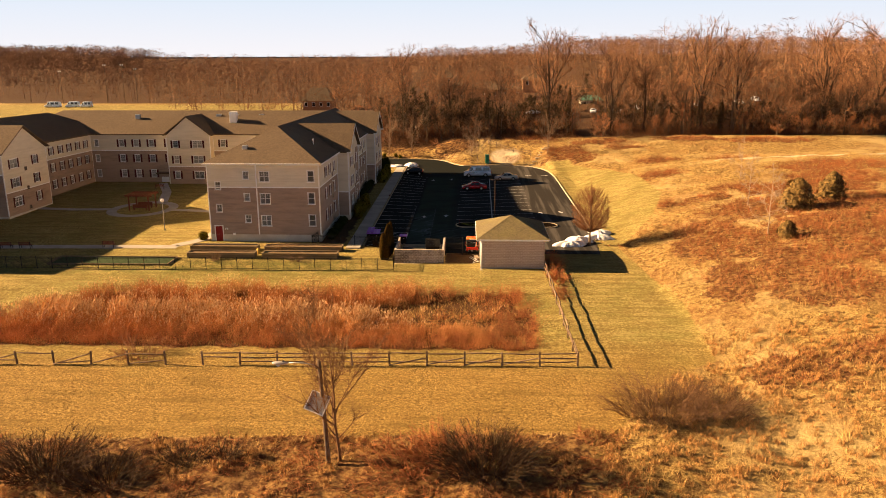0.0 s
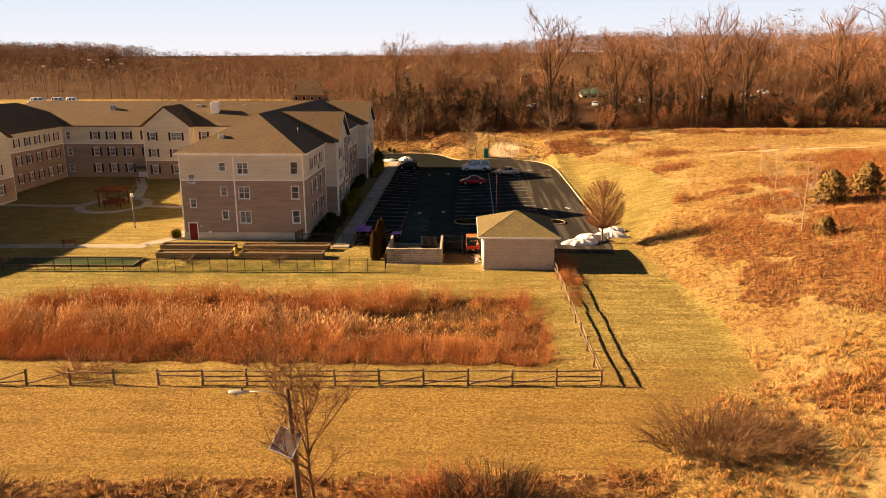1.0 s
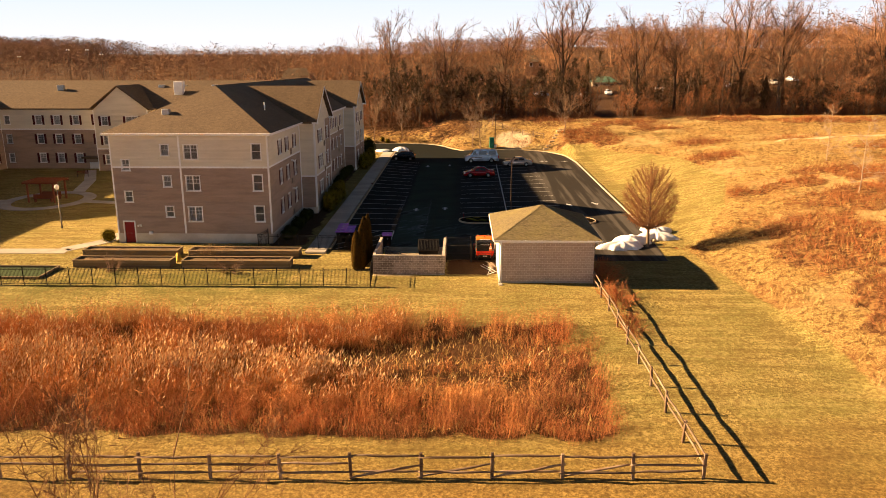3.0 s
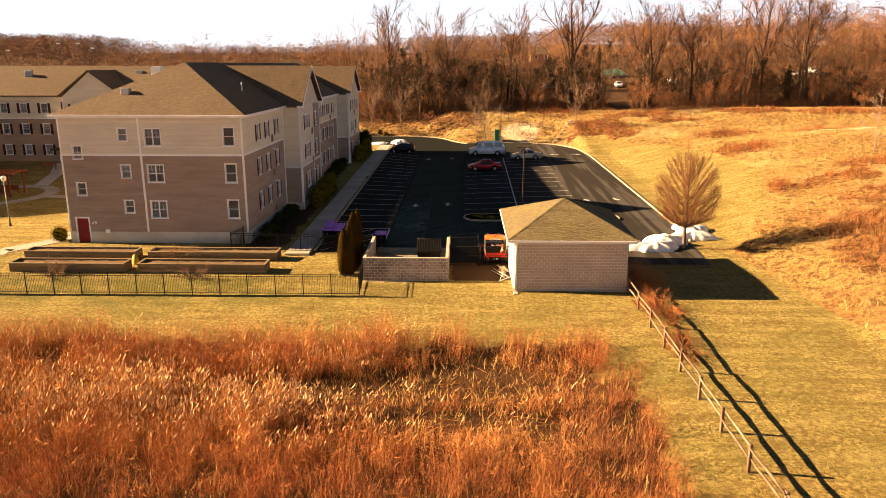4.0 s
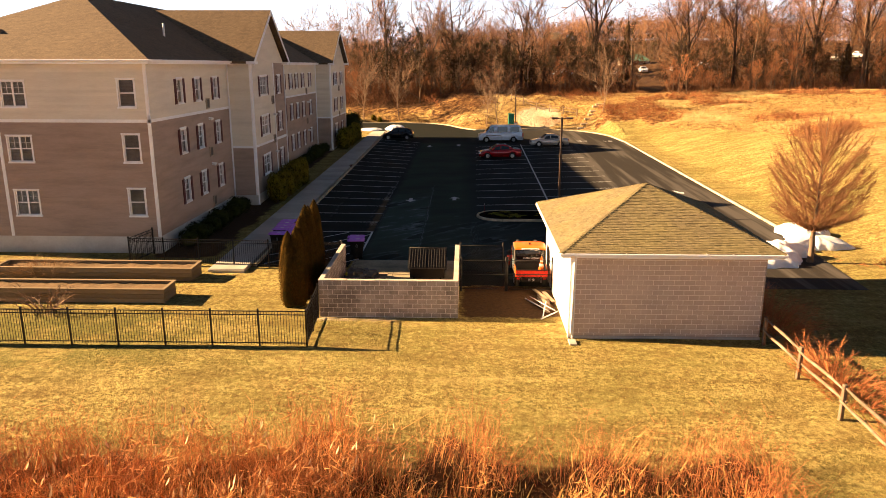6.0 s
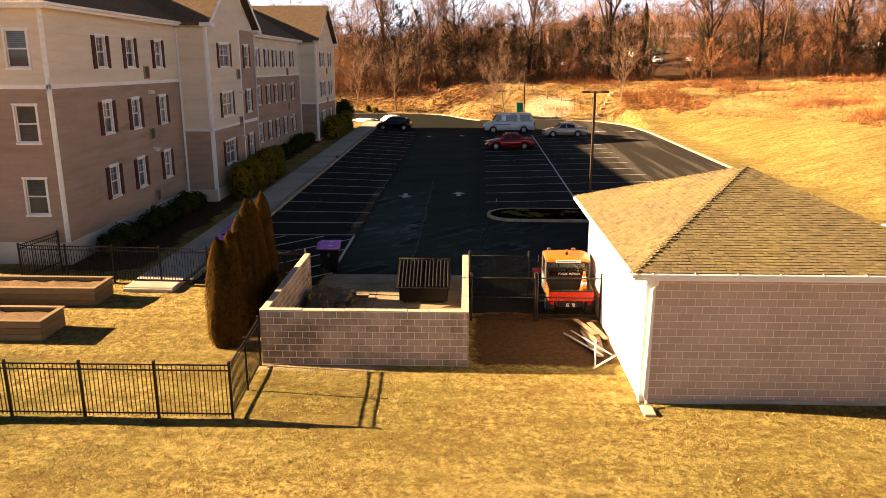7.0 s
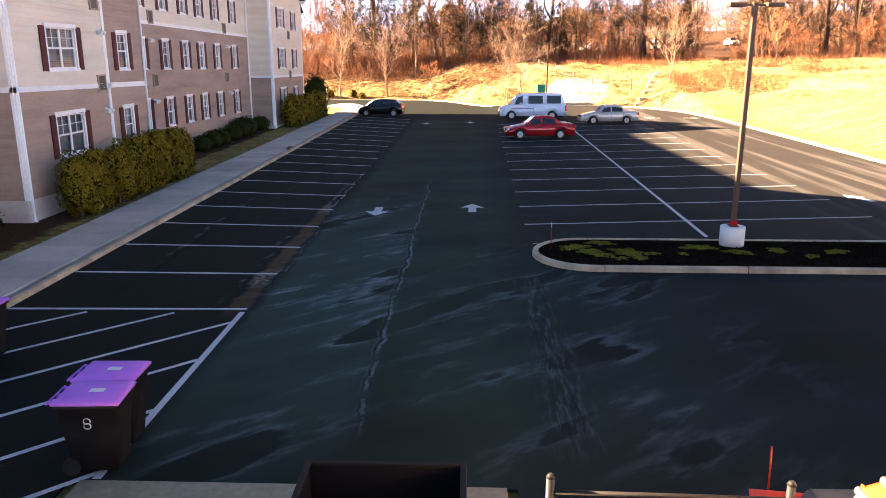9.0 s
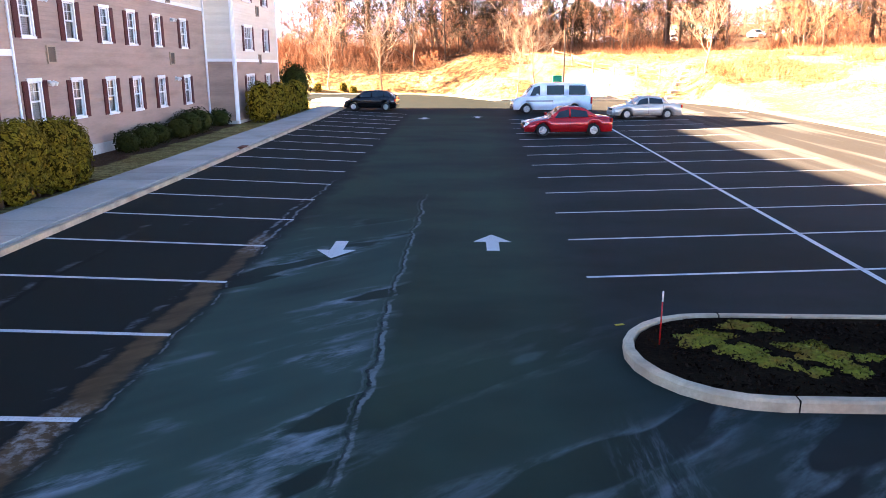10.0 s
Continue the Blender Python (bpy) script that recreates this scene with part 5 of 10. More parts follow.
def build_wings():
    # back wing across the courtyard
    root = thing("apartment_wing", "three-storey back wing of cream and taupe siding across a courtyard", "building", at=(-54, 144.3, 0))
    yb = 144.3
    wins = []
    for x in (-68.2, -65.3, -62.3):
        wins += floors(x + 90, 0.95, "shutter")
    wins += floors(-73.1 + 90, 0.8, "plain") + floors(-58.9 + 90, 0.95, "shutter", (1.5, 1.5), (F2, F3))
    wins += floors(-48.2 + 90, 0.95, "shutter") + floors(-42 + 90, 0.95, "shutter")
    wall_face(root, (-90, yb), 0, 55.3, wins, "two", foundation=False)
    wall_face(root, (-34.7, yb + 15), 180, 55.3, [], "two", foundation=False)
    # projecting gabled bay
    p = (-58.0, yb - 2.0)
    wall_face(root, p, 0, 8.4, floors(1.2, 0.95, "shutter") + floors(5.0, 1.85, "wide"), "gable", foundation=False)
    wall_face(root, (-58.0, yb), -90, 2.0, [], "gable", foundation=False)
    wall_face(root, (-49.6, yb - 2.0), 90, 2.0, [], "gable", foundation=False)
    gable_wall(root, yb - 2.0, -58.0, -49.6, EAVE, 13.9, "y")
    xm, ez = -53.8, EAVE + 0.12
    slab_roof(root, [[(-58.5, yb - 2.45, ez), (xm, yb - 2.45, 14.1), (xm, yb + 7.5, 14.1), (-58.5, yb + 7.5, ez)], [(xm, yb - 2.45, 14.1), (-49.1, yb - 2.45, ez), (-49.1, yb + 7.5, ez), (xm, yb + 7.5, 14.1)]])
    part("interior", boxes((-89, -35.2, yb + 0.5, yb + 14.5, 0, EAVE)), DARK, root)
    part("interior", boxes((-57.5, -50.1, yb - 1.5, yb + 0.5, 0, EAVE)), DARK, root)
    ridge_block(root, -90, -19.5, yb, yb + 15, "x", (True, False))
    # porch roof over the courtyard door
    part("porch_roof", boxes((-60.9, -58.1, yb - 1.6, yb, 2.9, 3.15), bevel=0.05), ROOF, root)
    tagged(part("door", boxes((-60.4, -58.9, yb - 0.06, yb - 0.02, 0, 2.2)), WHITE, root), "white glazed courtyard door")
    for x, y in ((-66, 149), (-50, 150), (-46.5, 150.5), (-41.5, 150.5)):
        part("roof_vent", boxes((x - 0.5, x + 0.5, y - 0.3, y + 0.3, 13.1, 14.0), bevel=0.04), METAL, root)
    part("chimney", boxes((-47.2, -45.8, 147.6, 148.8, 11.8, 14.6), bevel=0.03), WHITE, root)
    follow_fall(root, 0.4)
    # west wing
    root = thing("apartment_wing", "three-storey west wing of cream and taupe siding", "building", at=(-78, 110, 0))
    x1 = -73.8
    wins = []
    for y in (126.2, 129.4, 132.5, 135.5, 138.6, 141.6):
        wins += floors(y - 122.0, 0.95, "shutter")
    wall_face(root, (x1, 122.0), 90, yb - 122.0, wins, "two", foundation=False)
    wall_face(root, (-70.2, 109.8), 90, 12.2, floors(2.0, 1.85, "wide") + floors(8.2, 0.98, "shutter"), "gable", units=[(5.6, z) for z in (1.15, 4.25, 7.3)])
    wall_face(root, (x1, 109.8), 0, 3.6, [], "two")
    wall_face(root, (-70.2, 122.0), 180, 3.6, [], "gable")
    gable_wall(root, -70.2, 109.8, 122.0, EAVE, 14.2, "x")
    ym = 115.9
    slab_roof(root, [[(-69.7, 109.3, ez), (-69.7, ym, 14.4), (-81, ym, 14.4), (-81, 109.3, ez)], [(-69.7, ym, 14.4), (-69.7, 122.5, ez), (-81, 122.5, ez), (-81, ym, 14.4)]])
    ridge_block(root, -89, x1, 84.0, 152, "y", (True, True))
    wall_face(root, (x1, 84.0), 90, 25.8, [], "two", foundation=False)
    wall_face(root, (-89, 84.0), 0, 15.2, [], "two", foundation=False)
    part("interior", boxes((-88.5, x1 - 0.5, 84.5, 110.3, 0, EAVE)), DARK, root)
    part("interior", boxes((-88.5, x1 - 0.5, 110.3, 151, 0, EAVE)), DARK, root)
    part("interior", boxes((x1 - 0.5, -70.7, 110.3, 121.5, 0, EAVE)), DARK, root)
    follow_fall(root, 0.4)


build_wings()
# ---- more materials ----
def plain(name, a, rough=0.5, metal=0.0, coat=0.0, spread=0.12):
    b = tuple(c * (1 - spread) for c in a)
    m = surf(name, a, b, 7, tuple(c * 0.6 + 0.03 for c in a), 0.9, 0.18, rough, 0.0, metal=metal)
    m.node_tree.nodes["Principled BSDF"].inputs["Coat Weight"].default_value = coat
    return m


BLACK_IRON = plain("black_iron", (0.02, 0.018, 0.016), 0.5)
RUBBER = plain("black_rubber", (0.02, 0.02, 0.02), 0.85)
BLACK_PLASTIC = plain("black_plastic", (0.011, 0.01, 0.011), 0.6)
PURPLE = plain("purple_plastic", (0.5, 0.17, 0.72), 0.5)
ORANGE = plain("orange_paint", (0.78, 0.15, 0.012), 0.35, coat=0.4)
RED_PAINT = plain("red_orange_paint", (0.72, 0.06, 0.02), 0.35, coat=0.4)
GREY_PAINT = plain("grey_paint", (0.1, 0.095, 0.085), 0.45)
CAR_RED = plain("car_red", (0.42, 0.008, 0.012), 0.25, 0.2, 1.0)
CAR_SILVER = plain("car_silver", (0.62, 0.58, 0.53), 0.3, 0.35, 1.0)
CAR_WHITE = plain("car_white", (0.8, 0.88, 1.0), 0.3, 0.0, 1.0)
CAR_BLACK = plain("car_black", (0.012, 0.012, 0.014), 0.2, 0.2, 1.0)
CAR_GLASS = plain("car_glass", (0.018, 0.022, 0.025), 0.05, 0.0, 1.0)
CHROME = plain("wheel_alloy", (0.6, 0.6, 0.6), 0.3, 0.8)
TAIL_RED = plain("tail_lamp_red", (0.45, 0.01, 0.01), 0.25, 0, 0.6)
LAMP_CLEAR = plain("clear_lamp", (0.7, 0.7, 0.68), 0.2, 0, 0.6)
GREEN_BOX = plain("green_cabinet", (0.02, 0.22, 0.15), 0.5)
WOOD_GREY = surf("weathered_wood", (0.27, 0.2, 0.14), (0.18, 0.13, 0.09), 10, (0.34, 0.28, 0.2), 1.5, 0.5, 0.9, 0.4, 0.01, stretch=(1, 1, 4), vary="object", spread=0.25)
RAIL_WOOD = surf("split_rail_wood", (0.2, 0.13, 0.082), (0.12, 0.08, 0.052), 12, (0.34, 0.26, 0.19), 1.2, 0.6, 0.9, 0.5, 0.015, vary="object", spread=0.3)
BED_WOOD = surf("raised_bed_timber", (0.259, 0.194, 0.115), (0.187, 0.137, 0.0792), 9, (0.2, 0.15, 0.1), 0.9, 0.5, 0.9, 0.3, 0.01, stretch=(0.5, 1, 5), vary="object", spread=0.2)
SOIL = surf("dry_soil_and_straw", (0.24, 0.155, 0.08), (0.1, 0.064, 0.035), 12, (0.1, 0.07, 0.04), 1.5, 0.6, 0.95, 0.8, 0.04)
SNOW = surf("old_snow", (0.9, 0.92, 0.96), (0.84, 0.86, 0.91), 6, (0.66, 0.66, 0.66), 0.9, 0.3, 0.6, 0.5, 0.05)
STONE = surf("grey_stone", (0.125, 0.105, 0.09), (0.07, 0.06, 0.052), 8, (0.2, 0.18, 0.15), 2.0, 0.5, 0.95, 0.5, 0.02, vary="object", spread=0.3)
PVC = plain("white_pvc", (0.75, 0.74, 0.7), 0.45)
PERGOLA_RED = surf("red_stained_wood", (0.2, 0.06, 0.026), (0.14, 0.042, 0.02), 12, None, rough=0.7, relief=0.2)
COURT_GREEN = surf("green_court", (0.05, 0.08, 0.028), (0.035, 0.06, 0.02), 8, None, rough=0.9, relief=0.1)
MOSS = surf("green_moss", (0.27, 0.26, 0.022), (0.11, 0.105, 0.012), 14, (0.2, 0.1, 0.018), 2.6, 0.75, 0.95, 0.6, 0.02)


# ---- split-rail fences ----
def rail_mesh(length, seed):
    rng = random.Random(seed)
    bm = bmesh.new()
    pts = [Vector((length * k / 4, rng.uniform(-0.02, 0.02), rng.uniform(-0.02, 0.02))) for k in range(5)]
    tube(bm, pts, [0.035, 0.055, 0.06, 0.055, 0.035], 6)
    return bm


def fence_run(name, a, b, n, heights, label, seed, fallen=(), skip=()):
    rng = random.Random(seed)
    a, b = Vector((*a, 0)), Vector((*b, 0))
    root = thing(name, label, "fence", "split-rail fences round the pond", at=(a.x, a.y, float(ground_z(a.x, a.y))))
    step = (b - a) / n
    post_bm = bmesh.new()
    box(post_bm, -0.07, 0.07, -0.06, 0.06, -0.3, 1.22, bevel=0.015)
    post_me = None
    rails = {}
    ang = math.degrees(math.atan2(step.y, step.x))
    for i in range(n + 1):
        p = a + step * i
        z = float(ground_z(p.x, p.y))
        m = pose(p.x, p.y, z + rng.uniform(-0.06, 0.03), rng.uniform(-3, 3), rng.uniform(-3, 3), ang + rng.uniform(-6, 6))
        if post_me is None:
            post_me = part("post", post_bm, RAIL_WOOD, root, m=m).data
        else:
            part("post", post_me, None, root, m=m)
        if i == n:
            break
        q = a + step * (i + 1)
        zq = float(ground_z(q.x, q.y))
        for k, h in enumerate(heights):
            if (i, k) in skip:
                continue
            drop0, drop1 = rng.uniform(-0.03, 0.03), rng.uniform(-0.03, 0.03)
            if (i, k) in fallen:
                drop1 = -(h - 0.08)
            s = Vector((p.x, p.y, z + h + drop0))
            e = Vector((q.x, q.y, zq + h + drop1))
            d = e - s
            L = round(d.length + 0.25, 1)
            side = Vector((-step.y, step.x, 0)).normalized() * (0.045 if (i + k) % 2 else -0.045)
            mm = Matrix.Translation(s + side - d.normalized() * 0.12) @ d.to_track_quat("X", "Z").to_matrix().to_4x4()
            key = (L, (i + k) % 3)
            if key not in rails:
                rails[key] = part("rail", rail_mesh(L, seed + i + k), RAIL_WOOD, root, m=mm).data
            else:
                part("rail", rails[key], None, root, m=mm)
    return root


fence_run("split_rail_fence", (8.88, 56.5), (-21.5, 55.85), 10, (0.32, 0.68, 1.05), "weathered three-rail split-rail fence with sagging rails", 3, fallen={(1, 1), (2, 1), (3, 1), (4, 1)}, skip={(9, 0)})
fence_run("split_rail_fence", (-24.55, 55.8), (-48.9, 55.3), 8, (0.35, 0.95), "half-collapsed stretch of weathered split-rail fence", 5, fallen={(0, 0), (1, 1), (2, 0), (2, 1), (4, 1)}, skip={(1, 0), (3, 0)})
fence_run("split_rail_fence", (8.88, 59.6), (8.88, 84.2), 8, (0.6, 1.05), "weathered two-rail split-rail fence beside a mown strip", 8, fallen=())
_root = thing("split_rail_fence", "weathered rails joining the fence corner", "fence", "split-rail fences round the pond", at=(8.88, 56.5, 0))
for h in (0.6, 1.05):
    part("rail", rail_mesh(3.2, int(h * 10)), RAIL_WOOD, _root, m=pose(8.93, 56.45, h, 0, 0, 90))
fence_run("split_rail_fence", (4.6, 179.0), (14.2, 172.3), 5, (0.5, 1.0), "grey split-rail fence on the grassy bank", 11)


# ---- iron fences ----
IRON_H = 1.42


def iron_panel(length, pickets):
    bm = bmesh.new()
    if not pickets:
        for z in (0.12, IRON_H - 0.16, IRON_H - 0.02):
            box(bm, 0, length, -0.015, 0.015, z - 0.016, z + 0.016)
        return bm
    n = int(round(length / 0.108))
    for k in range(1, n):
        x = length * k / n
        box(bm, x - 0.008, x + 0.008, -0.008, 0.008, 0.05, IRON_H - 0.02)
    return bm


_iron = {}


def iron_piece(root, name, key, m, maker, kind=""):
    if key not in _iron:
        ob = part(name, maker(), BLACK_IRON, root, m=m)
        _iron[key] = ob.data
    else:
        ob = part(name, _iron[key], None, root, m=m)
    return tagged(ob, kind=kind)


def iron_post():
    bm = boxes((-0.03, 0.03, -0.03, 0.03, -0.2, IRON_H + 0.05))
    return box(bm, -0.037, 0.037, -0.037, 0.037, IRON_H + 0.05, IRON_H + 0.08, bevel=0.012)


def iron_run(root, a, b, step=1.83, single=0):
    """A run of panels; the pickets of the first ones stand singly."""
    a, b = Vector((*a, 0)), Vector((*b, 0))
    n = max(1, round((b - a).length / step))
    d = (b - a) / n
    L = round(d.length, 3)
    ang = math.degrees(math.atan2(d.y, d.x))
    for i in range(n + 1):
        p = a + d * i
        m = pose(p.x, p.y, 0.0, 0, 0, ang)
        iron_piece(root, "post", "post", m, iron_post)
        if i == n:
            break
        for z in (0.12, IRON_H - 0.16, IRON_H - 0.02):
            iron_piece(root, "rail", ("rail", L), m @ Matrix.Translation((0, 0, z)), lambda: boxes((0, L, -0.015, 0.015, -0.016, 0.016)))
        if i < single:
            k = int(round(L / 0.108))
            for j in range(1, k):
                iron_piece(root, "picket", "picket", m @ Matrix.Translation((L * j / k, 0, 0)), lambda: boxes((-0.008, 0.008, -0.008, 0.008, 0.05, IRON_H - 0.036)))
        else:
            iron_piece(root, "picket_panel", ("picket_panel", L), m, lambda: iron_panel(L, True), "stuff")


_f = thing("iron_fence", "black iron picket fence along the garden lawn", "fence", at=(-8.72, 83.5, 0))
iron_run(_f, (-8.72, 83.52), (-61.8, 83.2), single=9)
iron_run(_f, (-8.72, 83.52), (-8.9, 86.75), single=2)
_f = thing("iron_fence", "black iron picket fence beside the parking lot", "fence", at=(-20.5, 94.7, 0))
iron_run(_f, (-9.2, 94.25), (-20.5, 94.75), single=5)
iron_run(_f, (-20.5, 94.75), (-20.1, 96.9))


# ---- raised beds ----
def raised_bed(x0, x1, y0, y1, label):
    root = thing("raised_bed", label, "planter", "raised garden beds", at=((x0 + x1) / 2, (y0 + y1) / 2, 0))
    t = 0.07
    for z in (0.0, 0.21, 0.42):
        part("plank", boxes((x0, x1, y0, y0 + t, z + 0.004, z + 0.206), bevel=0.008), BED_WOOD, root)
        part("plank", boxes((x0, x1, y1 - t, y1, z + 0.004, z + 0.206), bevel=0.008), BED_WOOD, root)
        for xa in (x0, x1 - t):
            part("plank", boxes((xa, xa + t, y0 + t, y1 - t, z + 0.004, z + 0.206), bevel=0.008), BED_WOOD, root)
    for r in ((x0 - 0.05, x1 + 0.05, y0 - 0.05, y0 + 0.12), (x0 - 0.05, x1 + 0.05, y1 - 0.12, y1 + 0.05), (x0 - 0.05, x0 + 0.12, y0 + 0.12, y1 - 0.12), (x1 - 0.12, x1 + 0.05, y0 + 0.12, y1 - 0.12)):
        part("cap_board", boxes((*r, 0.63, 0.67), bevel=0.006), BED_WOOD, root)
    bm = bmesh.new()
    nx, ny = int((x1 - x0) / 0.25), 5
    rng = random.Random(int(x0 * 10))
    vs = [[bm.verts.new((x0 + t + (x1 - x0 - 2 * t) * i / nx, y0 + t + (y1 - y0 - 2 * t) * j / ny, 0.5 + rng.uniform(-0.03, 0.06))) for j in range(ny + 1)] for i in range(nx + 1)]
    for i in range(nx):
        for j in range(ny):
            bm.faces.new((vs[i][j], vs[i + 1][j], vs[i + 1][j + 1], vs[i][j + 1])).smooth = True
    part("soil", bm, SOIL, root, "dry soil and straw")


raised_bed(-25.4, -16.15, 88.35, 89.75, "long weathered timber raised bed filled with dry soil")
raised_bed(-34.8, -26.4, 88.35, 89.75, "long weathered timber raised bed with straw")
raised_bed(-26.0, -16.1, 91.7, 93.1, "long weathered timber raised bed of dead plants")
raised_bed(-35.6, -27.0, 91.7, 93.1, "long weathered timber raised bed near the red door")


# ---- dumpster and its yard ----
RUST = surf("rusty_iron", (0.2, 0.075, 0.035), (0.12, 0.05, 0.028), 22, (0.07, 0.04, 0.03), 4, 0.5, 0.85, 0.4, 0.004)
RUST_EDGE = plain("rusty_edge", (0.02, 0.014, 0.01), 0.7)
LID_RIB = plain("worn_lid_rib", (0.016, 0.015, 0.014), 0.38)


def build_dumpster():
    root = thing("dumpster", "black steel dumpster with ribbed sloping lids", "dumpster", at=(-4.5, 92.7, 0.02))
    x0, x1, y0, y1, y2 = -5.4, -3.68, 92.3, 93.4, 94.62
    bm = bmesh.new()
    v = [bm.verts.new(p) for p in ((x0, y0, 0.12), (x1, y0, 0.12), (x1, y1, 0.12), (x0, y1, 0.12), (x0, y0, 0.7), (x1, y0, 0.7), (x1, y1, 1.32), (x0, y1, 1.32))]
    for f in ((0, 1, 5, 4), (1, 2, 6, 5), (3, 0, 4, 7), (3, 2, 1, 0), (4, 5, 6, 7)):
        bm.faces.new([v[i] for i in f])
    part("body", bm, BLACK_PLASTIC, root)
    # open half behind the lids
    part("side_wall", boxes((x0, x0 + 0.03, y1, y2, 0.12, 1.05), bevel=0.006), BLACK_PLASTIC, root)
    part("side_wall", boxes((x1 - 0.03, x1, y1, y2, 0.12, 1.05), bevel=0.006), BLACK_PLASTIC, root)
    part("back_wall", boxes((x0 + 0.03, x1 - 0.03, y2 - 0.03, y2, 0.12, 1.05), bevel=0.006), BLACK_PLASTIC, root)
    part("inner_floor", boxes((x0 + 0.03, x1 - 0.03, y1, y2 - 0.03, 0.12, 0.2)), LID_RIB, root, "grey worn inner floor")
    for r in ((x0 - 0.02, x0 + 0.05, y1, y2 + 0.02), (x1 - 0.05, x1 + 0.02, y1, y2 + 0.02), (x0 + 0.05, x1 - 0.05, y2 - 0.05, y2 + 0.02)):
        part("rim", boxes((*r, 1.05, 1.09), bevel=0.008), RUST_EDGE, root, "rusty top rim")
    slope = math.degrees(math.atan2(0.7, 1.32))
    for k in range(2):
        a, b = (x0 - 0.08, (x0 + x1) / 2 - 0.012) if k == 0 else ((x0 + x1) / 2 + 0.012, x1 + 0.08)
        m = pose(0, 92.05, 0.645, slope, 0, 0)
        bm = bmesh.new()
        box(bm, a, b, 0, 1.5, 0, 0.03, m=m)
        lid = part("lid", bm, BLACK_PLASTIC, root, "ribbed black plastic lid")
        for r in range(7):
            x = a + (b - a) * (r + 0.55) / 7.1
            bm = bmesh.new()
            box(bm, x - 0.022, x + 0.022, 0.06, 1.4, 0.028, 0.07, bevel=0.012, m=m)
            for h in (0.5, 0.98):
                box(bm, x - 0.027, x + 0.027, h, h + 0.03, 0.028, 0.076, bevel=0.008, m=m)
            part("rib", bm, LID_RIB, lid)
        for r in range(15):
            x = a + (b - a) * (r + 0.5) / 15
            if 6 <= r <= 8:
                continue
            bm = bmesh.new()
            box(bm, x - 0.012, x + 0.012, 1.43, 1.51, 0.02, 0.07, bevel=0.008, m=m)
            part("hinge_knuckle", bm, LID_RIB, lid)
    bm = bmesh.new()
    tube(bm, [(x0 - 0.08, y1 + 0.02, 1.37), (x1 + 0.08, y1 + 0.02, 1.37)], 0.025, 6)
    part("hinge_bar", bm, BLACK_IRON, root)
    for xs in (x0 - 0.09, x1):
        part("fork_pocket", boxes((xs, xs + 0.09, y0 + 0.3, y2 - 0.2, 0.45, 0.62), bevel=0.01), BLACK_IRON, root)
    for x, y in ((x0 + 0.2, y0 + 0.15), (x1 - 0.2, y0 + 0.15), (x0 + 0.2, y2 - 0.15), (x1 - 0.2, y2 - 0.15)):
        bm = bmesh.new()
        tube(bm, [(x - 0.03, y, 0.07), (x + 0.03, y, 0.07)], 0.06, 10)
        part("caster", bm, RUBBER, root)


build_dumpster()


def stone_mesh(seed, sx, sy, sz):
    rng = random.Random(seed)
    bm = bmesh.new()
    box(bm, -sx / 2, sx / 2, -sy / 2, sy / 2, 0, sz)
    bmesh.ops.subdivide_edges(bm, edges=bm.edges[:], cuts=1)
    for v in bm.verts:
        v.co += Vector((rng.uniform(-1, 1) * sx, rng.uniform(-1, 1) * sy, rng.uniform(-1, 1) * sz)) * 0.09
    bmesh.ops.bevel(bm, geom=bm.edges[:], offset=0.012, segments=1, affect="EDGES")
    return bm


